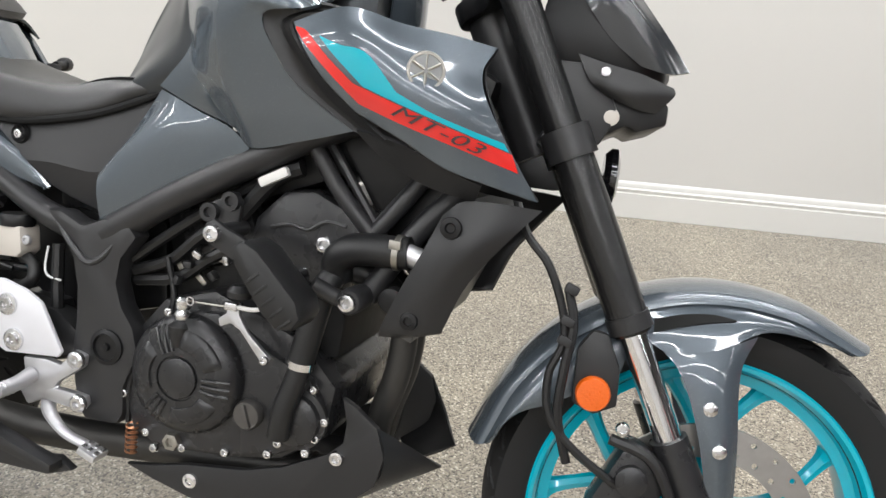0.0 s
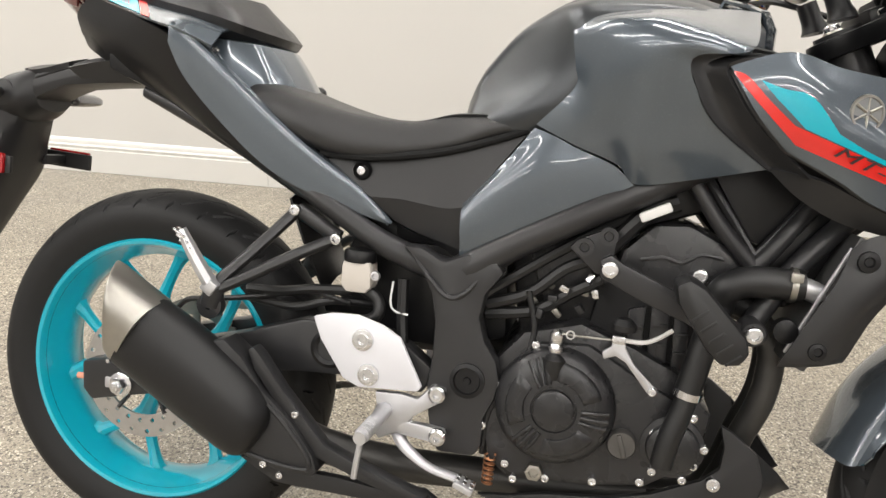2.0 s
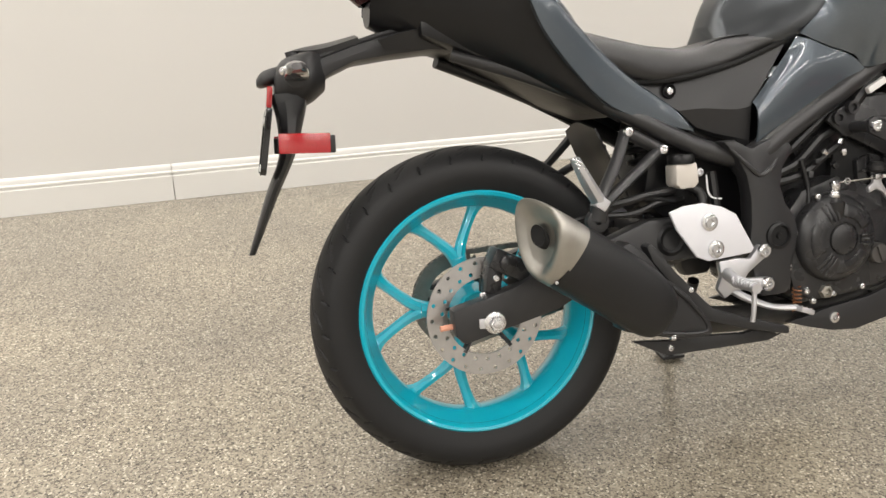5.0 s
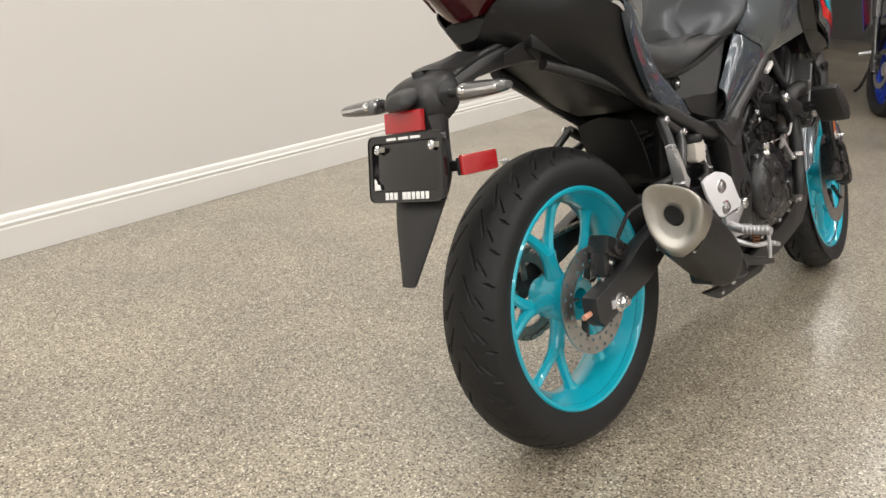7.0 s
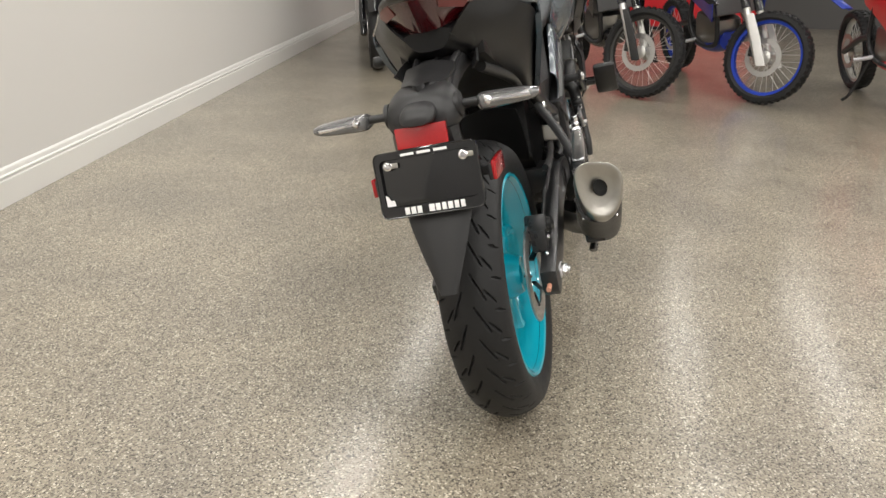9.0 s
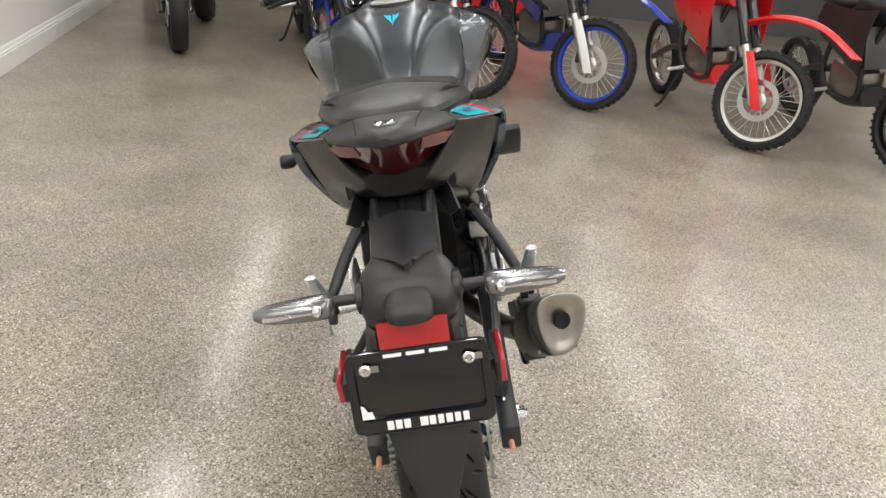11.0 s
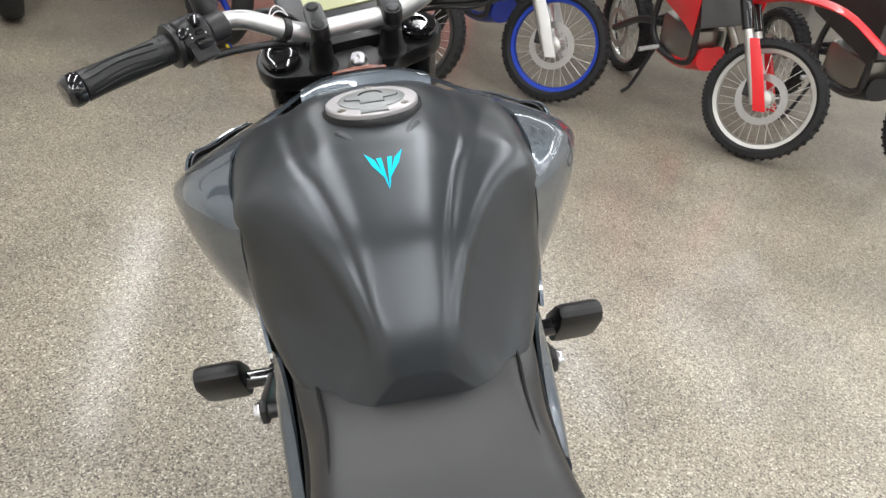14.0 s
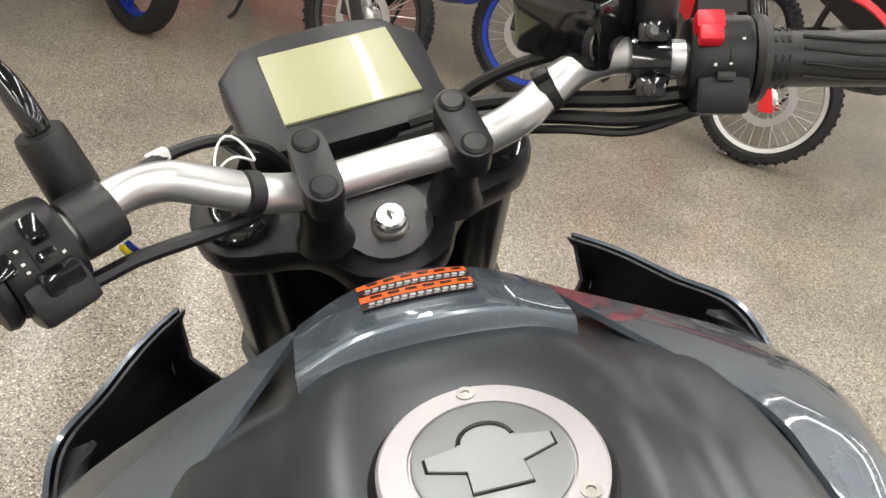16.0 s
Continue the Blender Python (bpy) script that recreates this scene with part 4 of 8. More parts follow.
BRIDGE = [[(x, y, z) for x, y, z in half] + [(x, -y, z) for x, y, z in half[::-1][1:]] for half in (
    [(0.842, 0.077, 0.969), (0.849, 0.042, 0.975), (0.852, 0.0, 0.976)],
    [(0.851, 0.077, 0.9895), (0.8595, 0.042, 0.9985), (0.8625, 0.0, 1.0005)],
    [(0.8525, 0.0768, 0.9915), (0.861, 0.042, 1.0005), (0.864, 0.0, 1.0025)],
    [(0.857, 0.0766, 0.9918), (0.865, 0.042, 1.0003), (0.868, 0.0, 1.0025)],
    [(0.885, 0.076, 0.987), (0.893, 0.042, 0.9955), (0.896, 0.0, 0.998)],
    [(0.909, 0.073, 0.978), (0.92, 0.04, 0.987), (0.926, 0.0, 0.99)],
    [(0.918, 0.07, 0.955), (0.933, 0.038, 0.964), (0.94, 0.0, 0.967)],
    [(0.915, 0.07, 0.9), (0.932, 0.038, 0.905), (0.94, 0.0, 0.91)])]
bridge = patch(BRIDGE, 6, 4, 0.004, straight=True)
part("tank_bridge", bridge, "grey", BIKE, "glossy grey bridge panel ahead of the filler cap")
for s in (-1, 1):
    part("bridge_screw", lathe([(0.007, 0), (0.007, 0.003), (0.004, 0.004), (0.003, 0.002)], (0.878, s * 0.051, 0.9958), "z", 16, turn=pose(s * -8, 0, 0, 0, 0, 0) @ pose(0, 0, 0, 0, 10, 0)), "zinc", BIKE)
BRIDGE_PTS = surface_points(BRIDGE)


def bridge_z(x, y):
    d = (BRIDGE_PTS[:, 0] - x) ** 2 + (BRIDGE_PTS[:, 1] - y) ** 2
    k = np.argsort(d)[:6]
    w = 1 / (d[k] + 1e-7)
    return float((BRIDGE_PTS[k, 2] * w).sum() / w.sum())


def bridge_strip(name, x0, x1, y0, y1, material, lift, label=""):
    bm = bmesh.new()
    xs, ys = np.linspace(x0, x1, 3), np.linspace(y0, y1, max(2, int(abs(y1 - y0) / 0.006)))
    rows = [[bm.verts.new((x, y, bridge_z(x, y) + lift)) for y in ys] for x in xs]
    for r0, r1 in zip(rows, rows[1:]):
        for i in range(len(r0) - 1):
            bm.faces.new((r0[i], r0[i + 1], r1[i + 1], r1[i]))
    return part(name, bm, material, BIKE, label)


for k, mt in enumerate(("label", "decal_black", "label", "decal_black")):
    lx = 0.916 - 0.0085 * k
    bridge_strip("warning_label", lx, lx - 0.0078, -0.03, 0.036, mt, 0.0012, "orange and black warning label" if k == 0 else "")
    dark = mt == "decal_black"
    for j in range(13 if dark else 6):
        y0 = -0.028 + j * (0.0047 if dark else 0.0102)
        bridge_strip("label_print", lx - (0.0016 if dark else 0.002), lx - (0.0046 if dark else 0.0052), y0, y0 + (0.0031 if dark else 0.0068), "labelprint" if dark else "decal_black", 0.0017)
        if dark:
            bridge_strip("label_print", lx - 0.0056, lx - 0.0068, y0 + 0.001, y0 + 0.0042, "labelprint", 0.0017)

# seats
SEAT = [
    (0.17, [(0, 0.842), (0.06, 0.838), (0.1, 0.824), (0.118, 0.8), (0.11, 0.785), (0.05, 0.782)]),
    (0.20, [(0, 0.83), (0.065, 0.827), (0.11, 0.815), (0.13, 0.79), (0.118, 0.77), (0.05, 0.765)]),
    (0.27, [(0, 0.805), (0.07, 0.805), (0.115, 0.797), (0.132, 0.765), (0.118, 0.737), (0.05, 0.732)]),
    (0.345, [(0, 0.789), (0.07, 0.789), (0.11, 0.783), (0.126, 0.75), (0.115, 0.722), (0.05, 0.72)]),
    (0.43, [(0, 0.786), (0.065, 0.786), (0.1, 0.78), (0.117, 0.752), (0.108, 0.73), (0.05, 0.725)]),
    (0.50, [(0, 0.803), (0.06, 0.803), (0.092, 0.8), (0.113, 0.77), (0.106, 0.747), (0.05, 0.74)]),
    (0.56, [(0, 0.806), (0.06, 0.806), (0.096, 0.804), (0.12, 0.79), (0.108, 0.768), (0.05, 0.76)]),
    (0.605, [(0, 0.8), (0.06, 0.8), (0.104, 0.8), (0.126, 0.795), (0.11, 0.782), (0.05, 0.775)]),
]
part("rider_seat", body(SEAT, 5, 6), "seat", BIKE, "black vinyl rider seat")
def six_ring(half):
    """A closed ring from half a plan outline, rear middle first."""
    return half + [(x, -y, z) for x, y, z in half[::-1] if y > 1e-6]


PIL = [six_ring(h) for h in (
    [(-0.14, 0.0, 0.93), (-0.115, 0.055, 0.926), (-0.03, 0.085, 0.91), (0.1, 0.115, 0.885), (0.14, 0.1, 0.878), (0.178, 0.0, 0.872)],
    [(-0.152, 0.0, 0.945), (-0.125, 0.066, 0.94), (-0.03, 0.1, 0.925), (0.115, 0.131, 0.9), (0.157, 0.116, 0.889), (0.192, 0.0, 0.881)],
    [(-0.162, 0.0, 0.958), (-0.132, 0.071, 0.952), (-0.03, 0.105, 0.938), (0.12, 0.136, 0.912), (0.163, 0.12, 0.901), (0.196, 0.0, 0.894)],
    [(-0.16, 0.0, 0.966), (-0.131, 0.069, 0.961), (-0.03, 0.102, 0.946), (0.112, 0.131, 0.922), (0.148, 0.113, 0.919), (0.172, 0.0, 0.921)],
    [(-0.152, 0.0, 0.9735), (-0.1255, 0.061, 0.969), (-0.03, 0.091, 0.9575), (0.07, 0.1185, 0.947), (0.1, 0.107, 0.949), (0.142, 0.0, 0.953)],
    [(-0.15, 0.0, 0.9745), (-0.124, 0.06, 0.97), (-0.03, 0.09, 0.9585), (0.06, 0.1125, 0.934), (0.088, 0.101, 0.934), (0.13, 0.0, 0.9375)],
    [(-0.146, 0.0, 0.9765), (-0.121, 0.057, 0.9725), (-0.03, 0.086, 0.961), (0.05, 0.107, 0.945), (0.075, 0.096, 0.9455), (0.118, 0.0, 0.949)],
    [(-0.138, 0.0, 0.9782), (-0.114, 0.052, 0.9748), (-0.03, 0.079, 0.964), (0.042, 0.099, 0.9482), (0.068, 0.089, 0.9482), (0.108, 0.0, 0.952)],
    [(-0.06, 0.0, 0.976), (-0.05, 0.02, 0.975), (-0.03, 0.03, 0.972), (0.0, 0.035, 0.967), (0.012, 0.032, 0.966), (0.03, 0.0, 0.966)])]


def eased(ring_, cut=0.16):
    """Cuts each corner of a ring in two, so that edges stay straight and corners soft."""
    p = np.array(ring_)
    out = []
    for i in range(len(p)):
        a_, b_, c_ = p[i - 1], p[i], p[(i + 1) % len(p)]
        out += [b_ + (a_ - b_) * cut, b_ * 0.5 + (a_ + c_) * 0.25 * cut * 1.0 + b_ * (0.5 - 0.5 * cut), b_ + (c_ - b_) * cut]
    return out


pb_ = bmesh.new()
skin(pb_, [eased(eased(r, 0.24), 0.26) for r in PIL])
part("pillion_seat", pb_, "seat", BIKE, "black vinyl pillion seat pad with a raised front lip", sharp=26)
# near-black tube laid in the front groove as its shadow line
groove_line = [p + np.array([0, 0, 0.0052]) for p in eased(eased(PIL[5], 0.24), 0.26)][18:81]
part("groove_shade", tube([tuple(p) for p in groove_line], [0.0006 + 0.004 * min(1.0, i / 9, (len(groove_line) - 1 - i) / 9) for i in range(len(groove_line))], 6, 1, smooth=False), "soot_and_gap_shade", BIKE)
for s in (-1, 1):
    part("seat_seam", tube([(0.59, s * 0.1, 0.8015), (0.54, s * 0.098, 0.8035), (0.49, s * 0.093, 0.7975), (0.44, s * 0.094, 0.7815), (0.4, s * 0.1, 0.778)], 0.0018, 6), "soot_and_gap_shade", BIKE)
    # dark tube stands in for the shade of the channel below the seat
    part("seat_gap_shade", tube([(0.3, s * 0.11, 0.724), (0.36, s * 0.116, 0.724), (0.42, s * 0.1165, 0.731), (0.5, s * 0.1155, 0.748), (0.57, s * 0.119, 0.772), (0.615, s * 0.122, 0.79)], 0.0055, 8), "soot_and_gap_shade", BIKE)

# side panels, once for each side
UPPER = [
    [(0.66, -0.149, 0.934), (0.70, -0.159, 0.949), (0.745, -0.16, 0.957), (0.79, -0.155, 0.962), (0.852, -0.109, 0.974), (0.905, -0.07, 0.981)],
    [(0.661, -0.153, 0.915), (0.70, -0.185, 0.93), (0.735, -0.204, 0.934), (0.77, -0.216, 0.934), (0.825, -0.229, 0.923), (0.88, -0.229, 0.908)],
    [(0.668, -0.156, 0.88), (0.70, -0.186, 0.88), (0.727, -0.206, 0.883), (0.75, -0.219, 0.886), (0.787, -0.23, 0.89), (0.812, -0.23, 0.892)],
    [(0.67, -0.156, 0.85), (0.695, -0.17, 0.825), (0.73, -0.181, 0.803), (0.767, -0.189, 0.788), (0.815, -0.2, 0.812), (0.843, -0.211, 0.832)],
    [(0.624, -0.148, 0.797), (0.68, -0.1495, 0.774), (0.74, -0.1505, 0.754), (0.769, -0.1505, 0.73), (0.85, -0.168, 0.748), (0.927, -0.188, 0.769)],
]
WEDGE = [
    [(0.531, -0.133, 0.675), (0.555, -0.1335, 0.703), (0.58, -0.1345, 0.735), (0.602, -0.1365, 0.764), (0.6215, -0.14, 0.7925)],
    [(0.5315, -0.1455, 0.663), (0.56, -0.147, 0.696), (0.594, -0.148, 0.729), (0.624, -0.148, 0.758), (0.65, -0.1475, 0.784)],
    [(0.5325, -0.1495, 0.642), (0.574, -0.151, 0.678), (0.618, -0.1525, 0.714), (0.655, -0.152, 0.744), (0.684, -0.1485, 0.77)],
    [(0.5345, -0.1455, 0.615), (0.588, -0.147, 0.65), (0.645, -0.148, 0.691), (0.693, -0.149, 0.725), (0.735, -0.1495, 0.7525)],
    [(0.5345, -0.137, 0.587), (0.592, -0.1395, 0.619), (0.66, -0.142, 0.664), (0.72, -0.1435, 0.699), (0.7655, -0.1495, 0.7285)],
]
TRIM = [
    [(0.93, -0.212, 0.905), (0.88, -0.224, 0.91), (0.842, -0.226, 0.911), (0.808, -0.226, 0.895), (0.818, -0.222, 0.868), (0.85, -0.212, 0.82), (0.925, -0.19, 0.768)],
    [(0.93, -0.216, 0.903), (0.88, -0.218, 0.904), (0.85, -0.217, 0.899), (0.83, -0.217, 0.886), (0.842, -0.214, 0.86), (0.875, -0.205, 0.815), (0.945, -0.186, 0.764)],
    [(0.93, -0.23, 0.9), (0.885, -0.236, 0.898), (0.865, -0.238, 0.894), (0.852, -0.238, 0.882), (0.868, -0.236, 0.855), (0.905, -0.226, 0.815), (0.972, -0.206, 0.762)],
]
SCOOP = [
    [(0.856, -0.236, 0.887), (0.922, -0.236, 0.908), (0.986, -0.218, 0.896), (1.04, -0.196, 0.891), (1.086, -0.172, 0.884)],
    [(0.872, -0.244, 0.862), (0.945, -0.244, 0.868), (1.0, -0.228, 0.858), (1.045, -0.208, 0.85), (1.076, -0.19, 0.85)],
    [(0.898, -0.24, 0.828), (0.965, -0.24, 0.818), (1.02, -0.228, 0.806), (1.068, -0.212, 0.8), (1.096, -0.196, 0.805)],
    [(0.937, -0.224, 0.792), (1.0, -0.218, 0.764), (1.05, -0.206, 0.738), (1.11, -0.186, 0.722), (1.156, -0.168, 0.711)],
]
UNDER = [
    [(0.925, -0.188, 0.77), (0.965, -0.182, 0.738), (1.02, -0.172, 0.712), (1.08, -0.165, 0.7)],
    [(0.968, -0.205, 0.765), (1.0, -0.203, 0.757), (1.045, -0.198, 0.738), (1.09, -0.188, 0.722)],
]
SIDE = [
    [(0.3, -0.104, 0.716), (0.40, -0.107, 0.724), (0.48, -0.11, 0.74), (0.55, -0.114, 0.762), (0.614, -0.12, 0.788)],
    [(0.385, -0.119, 0.667), (0.432, -0.123, 0.669), (0.47, -0.1255, 0.666), (0.505, -0.127, 0.664), (0.531, -0.129, 0.669)],
    [(0.424, -0.111, 0.635), (0.455, -0.113, 0.624), (0.485, -0.115, 0.616), (0.51, -0.1165, 0.61), (0.534, -0.118, 0.603)],
    [(0.426, -0.1, 0.63), (0.457, -0.102, 0.618), (0.49, -0.105, 0.607), (0.515, -0.108, 0.596), (0.537, -0.113, 0.587)],
]
INTAKE = [
    [(1.086, -0.172, 0.884), (1.078, -0.188, 0.85), (1.097, -0.194, 0.805), (1.12, -0.184, 0.76), (1.156, -0.168, 0.711)],
    [(1.045, -0.165, 0.862), (1.05, -0.17, 0.84), (1.075, -0.175, 0.80), (1.1, -0.168, 0.755), (1.135, -0.155, 0.708)],
    [(1.01, -0.13, 0.845), (1.0, -0.125, 0.83), (1.02, -0.125, 0.79), (1.05, -0.125, 0.755), (1.08, -0.125, 0.71)],
    [(0.905, -0.2, 0.895), (0.93, -0.12, 0.85), (0.95, -0.115, 0.80), (0.98, -0.115, 0.755), (1.02, -0.12, 0.715)],
]
for s in (-1, 1):
    fix = flipped if s > 0 else (lambda b: b)
    part("tank_side_panel", fix(patch(UPPER, 7, 6, 0.004)), "grey", BIKE, "glossy dark grey tank side panel")
    part("lower_wedge_panel", fix(patch(WEDGE, 6, 6, 0.004)), "grey", BIKE, "glossy dark grey lower wedge panel")
    part("shroud_trim", fix(patch(TRIM, 5, 3, 0.004)), "plastic", BIKE, "matt black V-shaped shroud trim")
    part("air_scoop", fix(patch(SCOOP, 7, 6, 0.0035)), "grey", BIKE, "glossy grey air scoop with stripes")
    part("scoop_inner", fix(patch([[(x - 0.003, y + 0.0065, z - 0.001) for x, y, z in r] for r in SCOOP], 7, 6, 0.002)), "plastic", BIKE, "black inner face of the air scoop")
    part("scoop_underside", fix(patch(UNDER, 5, 4, 0.004)), "plastic", BIKE)
    part("side_cover", fix(patch(SIDE, 6, 5, 0.004, straight=True)), "plastic", BIKE, "matt black side cover under the seat", sharp=9)
    part("scoop_lining", fix(patch(INTAKE, 5, 4, 0.003, straight=True)), "darkplastic", BIKE)
    part("side_cover_screw", socket_bolt((0.368, s * 0.116, 0.704), 0.0075, 0.004, s), "zinc", BIKE)
    part("screw_cup", ring([(0.009, s * 0.112), (0.013, s * 0.1175), (0.015, s * 0.113)], 20, (0.368, 0, 0.704)), "darkplastic", BIKE)


def surface(rails, nu=16, nv=16):
    rows = np.array([curve_pts(r, nu) for r in rails])
    return np.stack([curve_pts(rows[:, k], nv) for k in range(rows.shape[1])], 1).reshape(-1, 3)


SCOOP_PTS = surface(SCOOP)


def scoop_y(x, z):
    d = (SCOOP_PTS[:, 0] - x) ** 2 + (SCOOP_PTS[:, 2] - z) ** 2
    k = np.argsort(d)[:5]
    w = 1 / (d[k] + 1e-8)
    return float((SCOOP_PTS[k, 1] * w).sum() / w.sum())


def side_decal(name, upper, lower, material, s, label="", lift=0.0008, nu=8, nv=3):
    """A band between two side lines (x, z), laid on the scoop."""
    a, b = curve_pts(upper, nu), curve_pts(lower, nu)
    bm = bmesh.new()
    rows = []
    for j in range(nv + 1):
        q = a + (b - a) * j / nv
        rows.append([bm.verts.new((x, s * (abs(scoop_y(x, z)) + lift), z)) for x, z in q])
    for r0, r1 in zip(rows, rows[1:]):
        for i in range(len(r0) - 1):
            bm.faces.new((r0[i], r0[i + 1], r1[i + 1], r1[i]))
    return part(name, bm, material, BIKE, label)


for s in (-1, 1):
    side_decal("red_stripe", [(0.861, 0.881), (0.877, 0.8755), (0.906, 0.849), (0.938, 0.823)], [(0.8612, 0.8785), (0.88, 0.858), (0.91, 0.83), (0.944, 0.8005)], "decal_red", s, "red scoop stripe")
    side_decal("red_stripe", [(0.938, 0.823), (1.0, 0.802), (1.065, 0.781), (1.122, 0.763)], [(0.944, 0.8005), (1.0, 0.782), (1.07, 0.761), (1.131, 0.742)], "decal_red", s, "red scoop stripe")
    side_decal("teal_stripe", [(0.893, 0.872), (0.92, 0.864), (0.953, 0.857), (0.99, 0.818)], [(0.894, 0.8705), (0.912, 0.853), (0.932, 0.836), (0.95, 0.8205)], "decal_teal", s, "teal scoop stripe")
    side_decal("teal_stripe", [(0.99, 0.818), (1.03, 0.8), (1.07, 0.787), (1.112, 0.775)], [(0.95, 0.8205), (1.0, 0.8035), (1.06, 0.784), (1.118, 0.7655)], "decal_teal", s, "teal scoop stripe")
# model name on the red stripe, both sides
for s in (-1, 1):
    x, z = 1.0375, 0.7815
    y = scoop_y(x, z)
    m = Matrix.Translation((x, s * (abs(y) + 0.0034), z)) @ pose(0, 0, 0, 0, 0, 17 if s < 0 else -17 + 180) @ pose(0, 0, 0, 90, 0, 0) @ pose(0, 0, 0, 0, 0, -18 if s < 0 else 18) @ Matrix.Diagonal((2.1, 1, 1, 1))
    words("MT-03", 0.0195, "decal_black", BIKE, m, "model_lettering", squeeze=1.05, slant=0.35, bold=0.0)
# round maker's badge on each scoop: plain raised disc with three spokes
for s in (-1, 1):
    bx, bz = 1.018, 0.846
    by = abs(scoop_y(bx, bz)) + 0.001
    R_ = pose(bx, s * by, bz, 0, 0, 20 if s < 0 else -20)
    R_ = R_ @ Matrix.Diagonal((0.92, 1, 0.92, 1))
    plate_ = lathe([(0.021, 0.0), (0.021, s * 0.0008), (0.0, s * 0.0012)], (0, 0, 0), "y", 36)
    plate_.transform(R_)
    bdg = part("scoop_badge", plate_, "capdisc", BIKE, "round silver badge")
    rim_ = ring([(0.0195, 0.0), (0.0205, s * 0.0025), (0.0235, s * 0.0025), (0.0245, 0.0)], 36)
    rim_.transform(R_)
    part("badge_rim", rim_, "steel", bdg)
    for k in range(6):
        t = radians(30 + 60 * k)
        spoke = tube([(0.003 * math.cos(t), s * 0.0012, 0.003 * math.sin(t)), (0.02 * math.cos(t), s * 0.0012, 0.02 * math.sin(t))], 0.0014 if k % 2 else 0.0022, 6)
        spoke.transform(R_)
        part("badge_spoke", spoke, "steel", bdg)

# ---- the motorcycle: tail, plate, exhaust, rests ----
TAILSIDE = [
    [(0.421, -0.097, 0.633), (0.385, -0.102, 0.669), (0.338, -0.1065, 0.699), (0.285, -0.114, 0.732), (0.225, -0.127, 0.778), (0.165, -0.147, 0.83), (0.12, -0.162, 0.868), (0.08, -0.169, 0.893)],
    [(0.421, -0.109, 0.632), (0.385, -0.114, 0.668), (0.338, -0.1185, 0.698), (0.285, -0.126, 0.731), (0.225, -0.139, 0.777), (0.165, -0.159, 0.829), (0.12, -0.174, 0.867), (0.08, -0.181, 0.892)],
    [(0.419, -0.113, 0.628), (0.383, -0.118, 0.664), (0.336, -0.1225, 0.694), (0.283, -0.13, 0.727), (0.223, -0.143, 0.773), (0.163, -0.163, 0.825), (0.118, -0.178, 0.863), (0.078, -0.185, 0.888)],
    [(0.4165, -0.115, 0.6305), (0.375, -0.12, 0.6545), (0.325, -0.1245, 0.677), (0.27, -0.132, 0.7035), (0.215, -0.145, 0.7425), (0.1535, -0.165, 0.7985), (0.11, -0.18, 0.8425), (0.079, -0.187, 0.877)],
    [(0.412, -0.114, 0.629), (0.365, -0.119, 0.641), (0.312, -0.1235, 0.656), (0.255, -0.131, 0.676), (0.205, -0.144, 0.708), (0.142, -0.164, 0.768), (0.1, -0.179, 0.818), (0.078, -0.186, 0.862)],
    [(0.414, -0.101, 0.626), (0.367, -0.106, 0.638), (0.314, -0.1105, 0.653), (0.257, -0.118, 0.673), (0.207, -0.131, 0.705), (0.144, -0.151, 0.765), (0.102, -0.166, 0.815), (0.08, -0.173, 0.859)],
]
TAILTOP = [
    [(0.14, -0.172, 0.864), (0.11, -0.18, 0.876), (0.082, -0.186, 0.885), (0.03, -0.166, 0.896), (-0.04, -0.134, 0.914), (-0.118, -0.1, 0.935)],
    [(0.14, -0.136, 0.89), (0.105, -0.142, 0.901), (0.075, -0.146, 0.908), (0.02, -0.132, 0.917), (-0.045, -0.11, 0.93), (-0.12, -0.086, 0.943)],
    [(0.14, -0.095, 0.896), (0.105, -0.1, 0.902), (0.075, -0.105, 0.908), (0.015, -0.1, 0.922), (-0.05, -0.088, 0.935), (-0.122, -0.07, 0.947)],
]
TAILLOW = [
    [(0.3, -0.112, 0.664), (0.215, -0.129, 0.712), (0.135, -0.153, 0.795), (0.084, -0.175, 0.864), (0.02, -0.16, 0.892), (-0.04, -0.132, 0.912), (-0.118, -0.099, 0.934)],
    [(0.27, -0.11, 0.652), (0.2, -0.118, 0.693), (0.115, -0.132, 0.75), (0.04, -0.136, 0.812), (-0.04, -0.12, 0.855), (-0.1, -0.1, 0.88), (-0.16, -0.072, 0.905)],
    [(0.265, -0.1, 0.658), (0.195, -0.1, 0.688), (0.09, -0.095, 0.745), (-0.01, -0.085, 0.797), (-0.07, -0.072, 0.817), (-0.12, -0.06, 0.84), (-0.17, -0.045, 0.875)],
]
for s in (-1, 1):
    fix = flipped if s > 0 else (lambda b: b)
    part("tail_side_panel", fix(patch(TAILSIDE, 6, 3, 0.004, straight=True)), "grey", BIKE, "glossy dark grey tail side panel")
    part("tail_top_panel", fix(patch(TAILTOP, 12, 10, 0.004)), "grey", BIKE, "glossy grey tail top panel with stripes")
    part("tail_lower_panel", fix(patch(TAILLOW, 6, 5, 0.004)), "darkplastic", BIKE, "black tail underside panel")

rows_ = np.array([curve_pts(r, 60) for r in TAILTOP])
TOP_GRID = np.stack([curve_pts(rows_[:, k], 60) for k in range(rows_.shape[1])], 1)


def top_index(x, y):
    d = (TOP_GRID[..., 0] - x) ** 2 + (np.abs(TOP_GRID[..., 1]) - y) ** 2
    return np.array(np.unravel_index(np.argmin(d), d.shape), float)


def top_point(i, s, lift):
    a, b = (int(round(v)) for v in i)
    p = TOP_GRID[a, b]
    return (p[0], s * -p[1], p[2] + lift)


